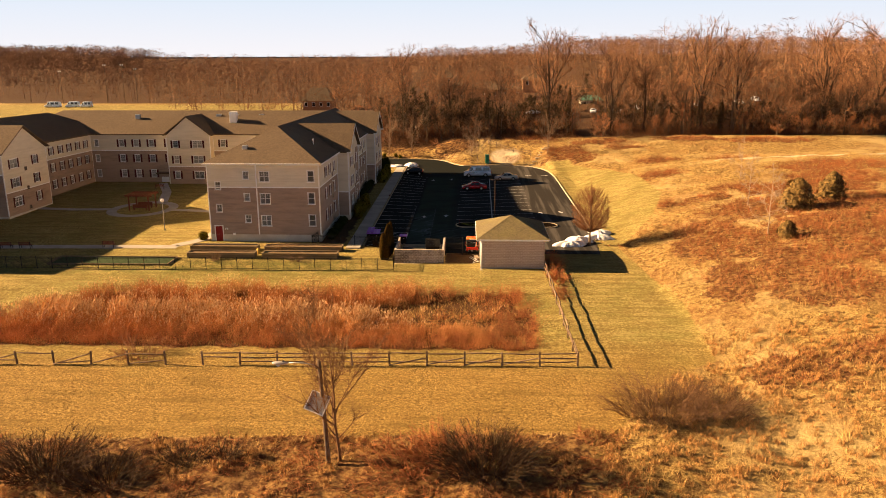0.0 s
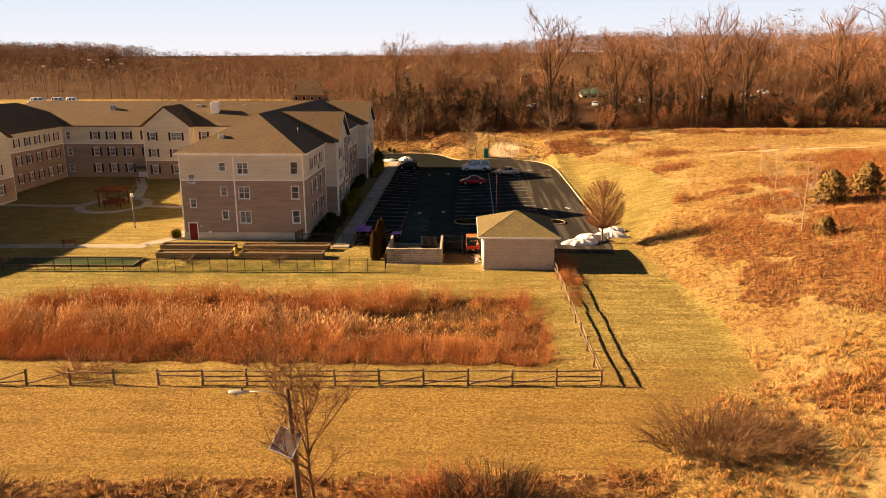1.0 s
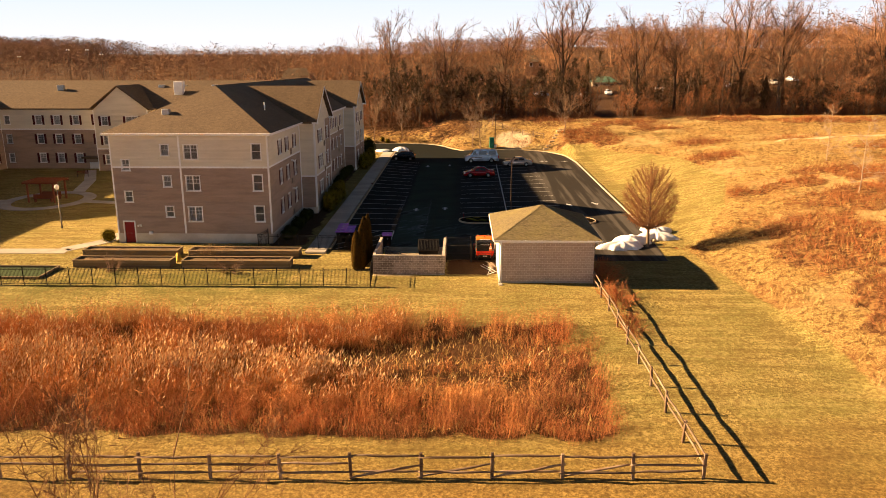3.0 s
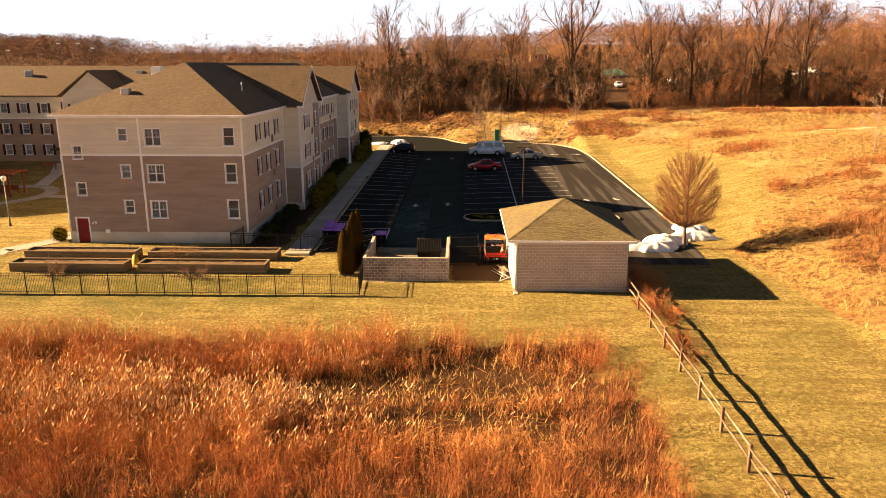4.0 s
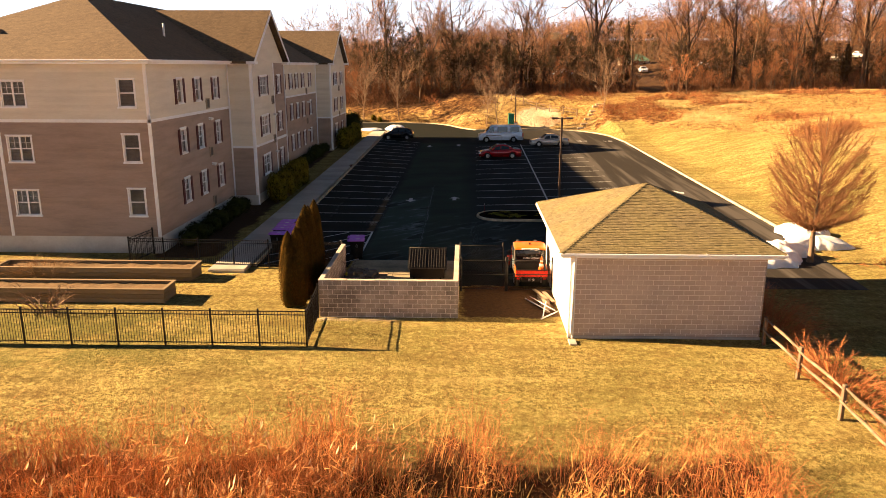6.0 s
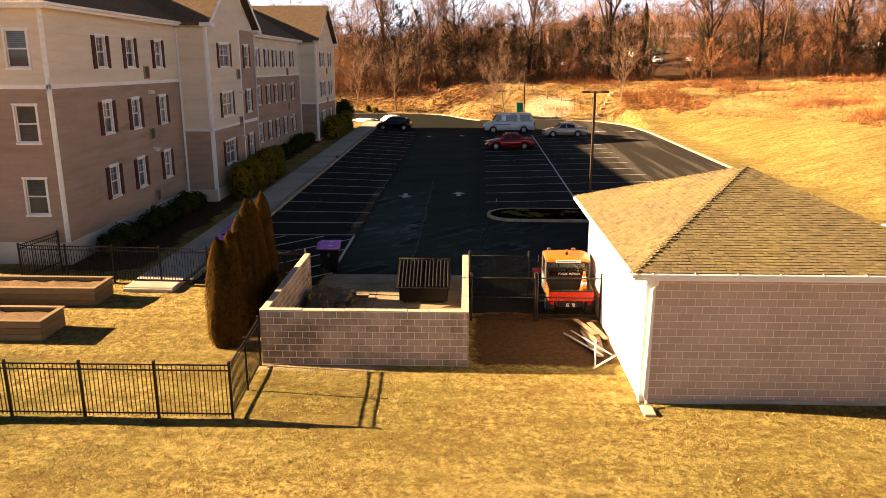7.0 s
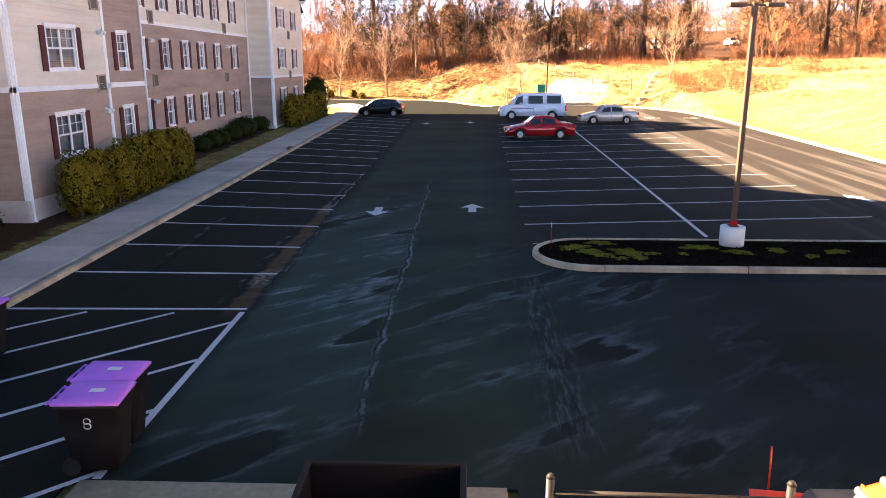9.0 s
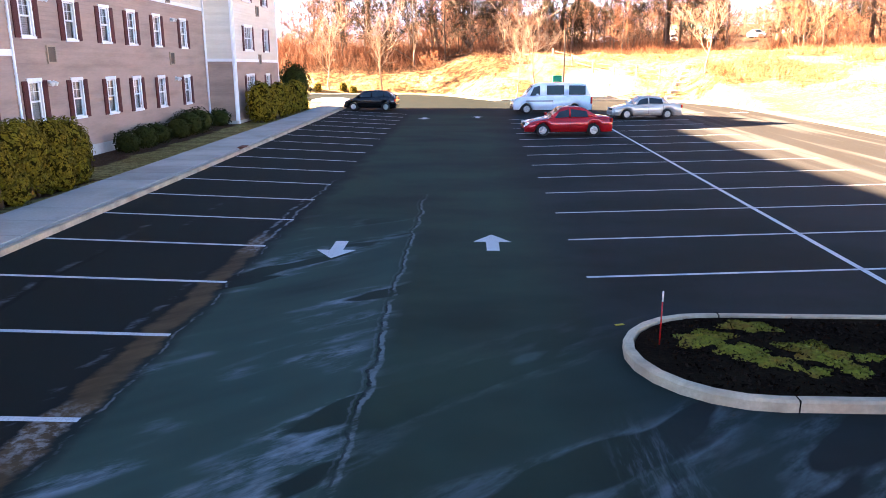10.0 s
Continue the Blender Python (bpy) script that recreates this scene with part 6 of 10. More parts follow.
def build_stones():
    root = thing("pallet", "weathered wooden pallet under a heap of stone blocks", "pallet", at=(-7.5, 91.9, 0.02))
    for k in range(3):
        part("bearer", boxes((-8.4 + k * 0.85, -8.3 + k * 0.85, 90.95, 92.9, 0.02, 0.12)), WOOD_GREY, root)
    for k in range(9):
        part("slat", boxes((-8.5, -6.55, 90.95 + k * 0.23, 91.1 + k * 0.23, 0.12, 0.145)), WOOD_GREY, root)
    rng = random.Random(12)
    for layer, (cols, rows) in enumerate(((5, 10), (4, 9), (4, 7), (2, 4))):
        for k in range(cols * rows):
            if layer and rng.random() < 0.12:
                continue
            sx, sy, sz = rng.uniform(0.3, 0.4), rng.uniform(0.25, 0.33), rng.uniform(0.13, 0.18)
            x = -8.42 + (k % cols) * 0.32 + 0.1 * layer + rng.uniform(-0.05, 0.05)
            y = 89.62 + (k // cols) * 0.33 + 0.26 * layer + rng.uniform(-0.05, 0.05)
            z = (0.145 if y > 90.9 else 0.02) + 0.145 * layer
            if layer and y < 90.1:
                continue
            if layer == 0 and -8.3 < x < -7.2 and y < 90.0:
                continue
            bm = stone_mesh(100 + layer * 60 + k, sx, sy, sz)
            ob = part("stone_block", bm, STONE, m=pose(x, y, z, rng.uniform(-9, 9), rng.uniform(-9, 9), rng.choice((0, 90)) + rng.uniform(-22, 22)))
            tagged(ob, "rough grey stone block heaped by the block wall", "stone", "stones heaped by the wall")
    # open carton with two raised flaps
    m = pose(-7.72, 89.8, 0.02, 0, 0, 24)
    carton = thing("cardboard_box", "open brown cardboard box beside the stone heap", "box", at=(-7.72, 89.8, 0.02))
    part("box_wall", boxes((-0.28, 0.28, -0.2, -0.192, 0, 0.24), (-0.28, 0.28, 0.192, 0.2, 0, 0.24), (-0.28, -0.272, -0.192, 0.192, 0, 0.24), (0.272, 0.28, -0.192, 0.192, 0, 0.24), (-0.27, 0.27, -0.19, 0.19, 0, 0.01)), CARTON, carton, m=m)
    for y, tilt in ((-0.2, 145), (0.2, 40)):
        part("flap", boxes((-0.27, 0.27, 0, 0.18, 0, 0.006)), CARTON, carton, m=m @ pose(0, y, 0.242, tilt, 0, 0))
    part("tape_label", boxes((0.02, 0.12, -0.207, -0.201, 0.1, 0.2)), GLOBE, carton, "white paper label", m=m)
    sheet_ob = part("paper_sheet", boxes((-0.15, 0.15, -0.11, 0.11, 0, 0.006)), GLOBE, m=pose(-7.05, 89.4, 0.2, 24, 8, 30))
    tagged(sheet_ob, "crumpled white sheet lying on the stones", "paper")
    bm = bmesh.new()
    bmesh.ops.create_icosphere(bm, subdivisions=2, radius=0.13)
    for v in bm.verts:
        v.co *= rng.uniform(0.75, 1.1)
        v.co.z *= 0.7
    tagged(part("plastic_bag", bm, YELLOW_BAG, m=pose(-8.3, 91.05, 0.66)), "crumpled yellow plastic bag on the stones", "bag")


CARTON = surf("brown_cardboard", (0.34, 0.13, 0.045), (0.27, 0.1, 0.035), 6, None, rough=0.85, relief=0.05)
YELLOW_BAG = plain("yellow_bag", (0.5, 0.4, 0.02), 0.5)
build_stones()


VINYL_WIRE = surf("black_vinyl_wire", (0.008, 0.007, 0.006), (0.005, 0.005, 0.004), 9, None, rough=0.9, relief=0, spec=0.05)


def chain_gate(name, a, b, high, label, posts=True, middle=True):
    """A tubular frame with woven wire in diamonds."""
    a, b = Vector((*a, 0)), Vector((*b, 0))
    root = thing(name, label, "gate", "chain-link gates of the yard", at=a)
    d = b - a
    L = d.length
    m = Matrix.Translation(a) @ d.to_track_quat("X", "Z").to_matrix().to_4x4()
    bm = bmesh.new()
    for pts in ([(0, 0, 0.1), (L, 0, 0.1)], [(0, 0, high), (L, 0, high)], [(0, 0, 0.1), (0, 0, high)], [(L, 0, 0.1), (L, 0, high)], [(0, 0, high * 0.55), (L, 0, high * 0.55)])[:5 if middle else 4]:
        tube(bm, [m @ Vector(p) for p in pts], 0.022, 6)
    part("gate_frame", bm, BLACK_IRON, root)
    segs = []
    g = 0.075
    H = high - 0.1
    for s in np.arange(-H, L, g):
        for sign in (1, -1):
            x0, x1 = s, s + H
            t0, t1 = max(0, -x0 / H), min(1, (L - x0) / H)
            if t1 <= t0:
                continue
            p0, p1 = (x0 + t0 * H, t0), (x0 + t1 * H, t1)
            z0, z1 = (0.1 + p0[1] * H, 0.1 + p1[1] * H) if sign > 0 else (high - p0[1] * H, high - p1[1] * H)
            q0, q1 = m @ Vector((p0[0], 0.004 * sign, z0)), m @ Vector((p1[0], 0.004 * sign, z1))
            segs.append((*q0, *q1, 0.0034, 0.0034))
    v, f = prisms(np.array(segs), 3)
    tagged(part("wire_mesh", np_mesh("wire_mesh", v, f), VINYL_WIRE, root), kind="stuff")
    if posts:
        for p in (a, b):
            bm = bmesh.new()
            tube(bm, [(p.x, p.y, -0.2), (p.x, p.y, high + 0.15)], 0.04, 8)
            tube(bm, [(p.x, p.y, high + 0.15), (p.x, p.y, high + 0.19)], [0.045, 0.02], 8)
            part("post", bm, BLACK_IRON, root)
    return root


chain_gate("chain_link_gate", (-2.85, 90.65), (-0.75, 90.65), 1.5, "black chain-link gate leaf between wall and shed")
chain_gate("chain_link_gate", (-0.68, 90.65), (1.42, 90.65), 1.5, "black chain-link gate leaf in front of the utility vehicle")
chain_gate("chain_link_gate", (-2.9, 93.45), (-0.75, 93.4), 1.5, "black chain-link enclosure gate swung open", middle=False)
chain_gate("chain_link_gate", (-8.95, 93.55), (-10.75, 93.65), 1.5, "black chain-link enclosure gate folded back", middle=False)


def build_scrap():
    for k, (a, b, r) in enumerate((((0.1, 89.45), (1.0, 87.6), 0.03), ((0.55, 86.6), (1.35, 87.5), 0.03), ((0.62, 86.7), (0.95, 88.6), 0.025), ((0.3, 89.3), (1.2, 87.3), 0.022))):
        bm = bmesh.new()
        z = 0.04 + 0.05 * k
        tube(bm, [(*a, z), (*b, z + 0.03)], r, 8)
        tagged(part("plastic_pipe", bm, PVC), "white plastic pipe lying on bare soil", "pipe", "pipes beside the shed")
    rng = random.Random(3)
    for k in range(6):
        x, y = 1.0 + rng.uniform(-0.25, 0.25), 88.3 + k * 0.3
        bm = boxes((-0.75, 0.75, -0.09, 0.09, 0, 0.03), bevel=0.005)
        tagged(part("plank", bm, WOOD_GREY, m=pose(x, y, 0.03 + 0.02 * k, 0, rng.uniform(-3, 3), rng.uniform(85, 112))), "broken weathered plank against the shed wall", "plank", "scrap wood beside the shed")


build_scrap()


# ---- wheels and vehicles ----
def wheel(parent, x, y, z, r, w, rim_material, axis="y"):
    bm = bmesh.new()
    prof = [(-w / 2, r * 0.62), (-w / 2, r * 0.92), (-w * 0.36, r), (w * 0.36, r), (w / 2, r * 0.92), (w / 2, r * 0.62)]
    n = 22
    rings = []
    for k in range(n):
        a = 2 * math.pi * k / n
        rings.append([bm.verts.new((x + math.cos(a) * q, y + p, z + math.sin(a) * q)) if axis == "y" else bm.verts.new((x + p, y + math.cos(a) * q, z + math.sin(a) * q)) for p, q in prof])
    for k in range(n):
        a, b = rings[k], rings[(k + 1) % n]
        for j in range(5):
            bm.faces.new((a[j], a[j + 1], b[j + 1], b[j])).smooth = True
    bmesh.ops.recalc_face_normals(bm, faces=bm.faces)
    ty = part("wheel", bm, RUBBER, parent)
    bm = bmesh.new()
    d = (0, 1, 0) if axis == "y" else (1, 0, 0)
    c = Vector((x, y, z))
    for s in (-1, 1):
        e = c + Vector(d) * s * w * 0.42
        tube(bm, [e - Vector(d) * 0.02, e + Vector(d) * 0.02], r * 0.2, 10)
        for k in range(5):
            a = 2 * math.pi * k / 5
            o = Vector((math.cos(a), 0, math.sin(a))) if axis == "y" else Vector((0, math.cos(a), math.sin(a)))
            tube(bm, [e + o * r * 0.15, e + o * r * 0.6], [0.055, 0.045], 5)
        ring = [e + (Vector((math.cos(t), 0, math.sin(t))) if axis == "y" else Vector((0, math.cos(t), math.sin(t)))) * r * 0.6 for t in np.linspace(0, 2 * math.pi, 17)]
        tube(bm, ring, 0.025, 5, cap=False)
        tube(bm, [c + Vector(d) * s * w * 0.25, c + Vector(d) * s * w * 0.28], r * 0.6, 14)
    part("rim", bm, rim_material, ty)


def loft(bm, stations, close=True):
    """Skin through cross-sections, each a list of points."""
    rings = [[bm.verts.new(p) for p in s] for s in stations]
    n = len(rings[0])
    for a, b in zip(rings, rings[1:]):
        for k in range(n):
            f = bm.faces.new((a[k], a[(k + 1) % n], b[(k + 1) % n], b[k]))
            f.smooth = True
    if close:
        bm.faces.new(list(reversed(rings[0])))
        bm.faces.new(rings[-1])
    bmesh.ops.recalc_face_normals(bm, faces=bm.faces)
    return bm


def build_car(name, label, at, turn, paint, L, W, H, kind):
    """A car along local x, nose at -x. Profile heights by kind."""
    root = thing(name, label, "van" if kind == "van" else "car", "parked vehicles")
    hw = W / 2
    if kind == "sedan":
        belt = [(0.0, 0.52), (0.03, 0.66), (0.1, 0.76), (0.26, 0.9), (0.5, 0.94), (0.78, 0.97), (0.9, 1.0), (0.98, 0.96), (1.0, 0.7)]
        roof = [(0.27, 0.9), (0.42, H - 0.04), (0.52, H), (0.66, H - 0.02), (0.84, 0.99)]
        r, wx = 0.315, (0.2, 0.785)
    elif kind == "hatch":
        belt = [(0.0, 0.5), (0.03, 0.7), (0.12, 0.84), (0.24, 0.96), (0.5, 1.0), (0.85, 1.05), (0.97, 1.05), (1.0, 0.75)]
        roof = [(0.2, 0.95), (0.38, H - 0.05), (0.55, H), (0.82, H - 0.05), (0.97, 1.04)]
        r, wx = 0.3, (0.19, 0.81)
    else:
        belt = [(0.0, 0.62), (0.02, 0.9), (0.08, 1.1), (0.17, 1.22), (0.5, 1.25), (0.9, 1.25), (0.99, 1.25), (1.0, 0.8)]
        roof = [(0.15, 1.2), (0.26, H - 0.16), (0.33, H - 0.02), (0.6, H), (0.93, H - 0.03), (0.985, 1.3)]
        r, wx = 0.36, (0.17, 0.78)
    fx = lambda f: -L / 2 + f * L
    # lower body with wheel arches
    bm = bmesh.new()
    fs = sorted(set(list(np.linspace(0, 1, 41)) + [b[0] for b in belt]))
    st = []
    for f in fs:
        x = fx(f)
        zb = float(np.interp(f, [b[0] for b in belt], [b[1] for b in belt]))
        taper = 1 - 0.16 * max(0, (0.1 - f) / 0.1) ** 2 - 0.12 * max(0, (f - 0.9) / 0.1) ** 2
        w = hw * taper
        low = 0.24 if kind != "van" else 0.3
        for c in wx:
            dx = abs(x - fx(c))
            ra = r * 1.18
            if dx < ra:
                low = max(low, r + math.sqrt(max(0, ra * ra - dx * dx)) * 0.98)
        low = min(low, zb - 0.1)
        mid = (low + zb) / 2
        st.append([(x, -w * 0.96, low), (x, -w, mid), (x, -w * 0.985, zb - 0.04), (x, -w * 0.9, zb), (x, 0, zb + 0.02), (x, w * 0.9, zb), (x, w * 0.985, zb - 0.04), (x, w, mid), (x, w * 0.96, low)])
    loft(bm, st)
    body = part("body", bm, paint, root)
    part("underbody", boxes((fx(0.04), fx(0.96), -hw * 0.72, hw * 0.72, 0.18, 0.5)), BLACK_PLASTIC, root)
    # cabin
    bm = bmesh.new()
    st = []
    for f in sorted(set(list(np.linspace(roof[0][0], roof[-1][0], 15)))):
        x = fx(f)
        zr = float(np.interp(f, [b[0] for b in roof], [b[1] for b in roof]))
        zb = float(np.interp(f, [b[0] for b in belt], [b[1] for b in belt])) - 0.02
        k = (zr - zb) / (H - zb + 1e-6)
        wt = hw * (0.9 - (0.2 if kind != "van" else 0.1) * max(0, k))
        zr = max(zr, zb + 0.01)
        st.append([(x, -hw * 0.92, zb), (x, -wt, zr - 0.05 * k), (x, -wt * 0.86, zr), (x, wt * 0.86, zr), (x, wt, zr - 0.05 * k), (x, hw * 0.92, zb)])
    loft(bm, st)
    part("cabin", bm, paint, root)

    def side_pt(f, k, s, out=0.012):
        """A point on the cabin's side at length f and height fraction k."""
        x = fx(f)
        zr = float(np.interp(f, [b[0] for b in roof], [b[1] for b in roof]))
        zb = float(np.interp(f, [b[0] for b in belt], [b[1] for b in belt])) - 0.02
        kk = max(0, (zr - zb) / (H - zb + 1e-6))
        wt = hw * (0.9 - (0.2 if kind != "van" else 0.1) * kk)
        return (x, s * (hw * 0.92 + (wt - hw * 0.92) * k + out), zb + (zr - 0.05 * kk - zb) * k)

    wins = {"sedan": [(0.335, 0.5), (0.52, 0.72)], "hatch": [(0.3, 0.52), (0.545, 0.76), (0.78, 0.9)], "van": [(0.21, 0.335), (0.42, 0.64), (0.7, 0.91)]}[kind]
    for s in (-1, 1):
        for a, b in wins:
            bm = bmesh.new()
            ta = a + (0.05 if (a, b) == wins[0] else 0.0)
            tb = b - (0.02 if (a, b) == wins[-1] and kind != "van" else 0.0)
            lo, hi = (0.12, 0.86)
            sheet(bm, [side_pt(a, lo, s), side_pt(b, lo, s), side_pt(tb, hi, s), side_pt(ta, hi, s)])
            part("side_window", bm, CAR_GLASS, root)
        part("mirror", boxes((fx(0.3) - 0.08, fx(0.3) + 0.06, s * hw - 0.02 if s > 0 else s * hw - 0.16, s * hw + 0.16 if s > 0 else s * hw + 0.02, belt[3][1] + 0.04, belt[3][1] + 0.2), bevel=0.03), paint, root)
        part("tail_lamp", boxes((fx(0.975), fx(0.999), s * hw * 0.86 - 0.12, s * hw * 0.86 + 0.1, 0.72, 0.92 if kind != "van" else 1.2), bevel=0.02), TAIL_RED, root)
        part("headlamp", boxes((fx(0.005), fx(0.05), s * hw * 0.72 - 0.16, s * hw * 0.72 + 0.16, 0.55 if kind != "van" else 0.78, 0.7 if kind != "van" else 0.98), bevel=0.03), LAMP_CLEAR, root)
        for c in ((0.5,) if kind == "van" else (0.51, 0.72)):
            bm = bmesh.new()
            box(bm, fx(c) - 0.006, fx(c) + 0.006, s * hw - 0.004, s * hw + 0.004, 0.35, belt[3][1] - 0.02)
            part("door_gap", bm, BLACK_PLASTIC, body)
            part("door_handle", boxes((fx(c - 0.045), fx(c - 0.01), s * hw - 0.02, s * hw + 0.025, belt[3][1] - 0.14, belt[3][1] - 0.1), bevel=0.008), paint, body)
    # windscreen and rear window as sloped panes
    for (f0, f1), nm in ((((roof[0][0] + 0.02), roof[1][0] - 0.01), "windscreen"), ((roof[-2][0] + 0.03, roof[-1][0] - 0.02), "rear_window")):
        bm = bmesh.new()
        pts = []
        for f, sgn in ((f0, -1), (f0, 1), (f1, 1), (f1, -1)):
            zr = float(np.interp(f, [b[0] for b in roof], [b[1] for b in roof]))
            pts.append((fx(f), sgn * hw * 0.62, zr + 0.012))
        sheet(bm, pts)
        part(nm, bm, CAR_GLASS, root)
    part("bumper", boxes((fx(0) - 0.03, fx(0.03), -hw * 0.8, hw * 0.8, 0.3, 0.5), bevel=0.03), paint if kind != "van" else BLACK_PLASTIC, root)
    part("bumper", boxes((fx(0.97), fx(1) + 0.03, -hw * 0.82, hw * 0.82, 0.32, 0.55), bevel=0.03), paint if kind != "van" else BLACK_PLASTIC, root)
    part("grille", boxes((fx(0) - 0.012, fx(0.02), -hw * 0.35, hw * 0.35, 0.55, 0.66), bevel=0.01), BLACK_PLASTIC, root)
    if kind == "van":
        for s in (-1, 1):
            part("side_stripe", boxes((fx(0.16), fx(0.5), s * hw - 0.004, s * hw + 0.006, 0.88, 0.95)), GREY_PAINT, root)
    for c in wx:
        for s in (-1, 1):
            wheel(root, fx(c), s * (hw - 0.11), r, r, 0.2, CHROME)
    root.matrix_basis = pose(*at, 0, 0, turn)
    return root


build_car("sedan", "small red four-door sedan parked on asphalt", (0.98, 137.3, 0.0), 5, CAR_RED, 4.5, 1.72, 1.49, "sedan")
build_car("sedan", "silver four-door sedan with white hubcaps", (7.45, 148.2, 0.0), 5, CAR_SILVER, 4.55, 1.72, 1.49, "sedan")
build_car("van", "white full-size passenger van with dark windows", (1.75, 152.4, 0.0), 4, CAR_WHITE, 5.6, 1.98, 2.16, "van")
build_car("hatchback", "black compact hatchback beside the sidewalk", (-11.4, 154.9, 0.0), -5, CAR_BLACK, 3.95, 1.68, 1.5, "hatch")


# ---- utility vehicle ----
def build_utv():
    root = thing("utility_vehicle", "orange and grey utility vehicle with a cargo bed and plough", "utility vehicle", at=(0.5, 92.3, 0))
    x0, x1 = -0.26, 1.25
    xc = (x0 + x1) / 2
    # cargo bed
    bed = part("cargo_bed", boxes((x0, x1, 90.99, 91.98, 0.6, 0.66), (x0, x0 + 0.03, 90.99, 91.98, 0.66, 0.96), (x1 - 0.03, x1, 90.99, 91.98, 0.66, 0.96), bevel=0.006), ORANGE, root, "orange cargo bed")
    part("bed_liner", boxes((x0 + 0.031, x1 - 0.031, 91.0, 91.97, 0.664, 0.69), (x0 + 0.031, x0 + 0.06, 91.0, 91.97, 0.69, 0.975), (x1 - 0.06, x1 - 0.031, 91.0, 91.97, 0.69, 0.975), (x0 + 0.06, x1 - 0.06, 91.94, 91.97, 0.69, 0.975), bevel=0.006), BLACK_PLASTIC, bed, "black ridged bed liner")
    for k in range(9):
        part("liner_ridge", boxes((xc - 0.14 + k * 0.09, xc - 0.09 + k * 0.09, 91.06, 91.9, 0.688, 0.705), bevel=0.004), GREY_PAINT, bed, "worn grey ridge")
    gate = part("tailgate", boxes((x0, x1, 90.94, 90.985, 0.62, 0.93), bevel=0.012), TAIL_PAINT, root, "red-orange tailgate")
    part("tailgate_cap", boxes((x0 - 0.004, x1 + 0.004, 90.93, 91.0, 0.932, 0.97), bevel=0.01), BLACK_PLASTIC, gate)
    part("chassis", boxes((x0 + 0.3, x1 - 0.3, 91.15, 94.2, 0.32, 0.595), bevel=0.03), BLACK_PLASTIC, root)
    hitch = part("hitch", boxes((xc - 0.05, xc + 0.05, 90.86, 91.14, 0.42, 0.5), (xc - 0.2, xc + 0.2, 91.06, 91.14, 0.36, 0.56), bevel=0.01), BLACK_IRON, root)
    part("number_plate", boxes((xc - 0.15, xc + 0.15, 91.035, 91.055, 0.38, 0.5), bevel=0.004), GLOBE, hitch, "small pale plate")
    # cab sides: door below, pillars and rail round the side window
    for s, x in ((-1, x0 - 0.02), (1, x1 - 0.05)):
        xs = (x, x + 0.07)
        door = part("door", boxes((*xs, 92.24, 93.16, 0.46, 1.1), bevel=0.03), GREY_PAINT, root, "grey cab door")
        part("door_sill", boxes((x - 0.005, x + 0.075, 92.24, 93.16, 1.102, 1.15), bevel=0.012), BLACK_PLASTIC, door)
        part("rear_pillar", boxes((*xs, 92.05, 92.232, 0.5, 1.66), bevel=0.028), GREY_PAINT, root, "grey cab pillar")
        part("front_pillar", boxes((*xs, 93.17, 93.27, 0.5, 1.66), bevel=0.025), GREY_PAINT, root, "grey cab pillar")
        part("door_rail", boxes((*xs, 92.05, 93.27, 1.664, 1.74), bevel=0.02), GREY_PAINT, root)
        part("door_handle", boxes((x - 0.012 if s < 0 else x + 0.072, x - 0.002 if s < 0 else x + 0.084, 92.3, 92.42, 0.98, 1.02), bevel=0.003), BLACK_PLASTIC, door)
        if s < 0:
            part("door_sticker", boxes((x - 0.005, x - 0.001, 92.5, 92.84, 0.76, 1.02)), BLUE_STICKER, door, "pale blue door sticker")
    part("cab_floor", boxes((x0 + 0.06, x1 - 0.06, 92.06, 93.5, 0.45, 0.6)), BLACK_PLASTIC, root)
    part("dashboard", boxes((x0 + 0.06, x1 - 0.06, 93.06, 93.26, 0.62, 1.16), bevel=0.03), BLACK_PLASTIC, root)
    part("seat", boxes((x0 + 0.12, x1 - 0.12, 92.3, 92.75, 0.6, 0.86), (x0 + 0.12, xc - 0.04, 92.18, 92.3, 0.7, 1.32), (xc + 0.04, x1 - 0.12, 92.18, 92.3, 0.7, 1.32), bevel=0.04), BLACK_PLASTIC, root)
    # rear wall: black panel, frame and glass
    part("rear_panel", boxes((x0 + 0.052, x1 - 0.052, 92.07, 92.11, 0.62, 1.13), bevel=0.01), BLACK_PLASTIC, root)
    bm = boxes((x0 + 0.052, x0 + 0.085, 92.075, 92.105, 1.132, 1.66), (x1 - 0.085, x1 - 0.052, 92.075, 92.105, 1.132, 1.66), (x0 + 0.085, x1 - 0.085, 92.075, 92.105, 1.132, 1.16), (x0 + 0.085, x1 - 0.085, 92.075, 92.105, 1.62, 1.66))
    win = part("rear_window", bm, BLACK_PLASTIC, root, "black-framed rear window")
    bm = bmesh.new()
    sheet(bm, [(x0 + 0.08, 92.09, 1.155), (x1 - 0.08, 92.09, 1.155), (x1 - 0.08, 92.09, 1.63), (x0 + 0.08, 92.09, 1.63)])
    part("pane", bm, PANE, win).visible_shadow = False
    cu = bpy.data.curves.new("lettering", "FONT")
    cu.body, cu.size, cu.extrude, cu.align_x = "PUBLIC WORKS", 0.108, 0.002, "CENTER"
    cu.materials.append(GLOBE)
    tx = new("lettering", cu)
    tx.parent = root
    tx.matrix_parent_inverse = world_of(root).inverted()
    tx.matrix_basis = pose(xc + 0.06, 92.065, 1.2, 90, 0, 0)
    tagged(tx, "white lettering on the rear window")
    # roof, falling to a lip over the rear window
    st = []
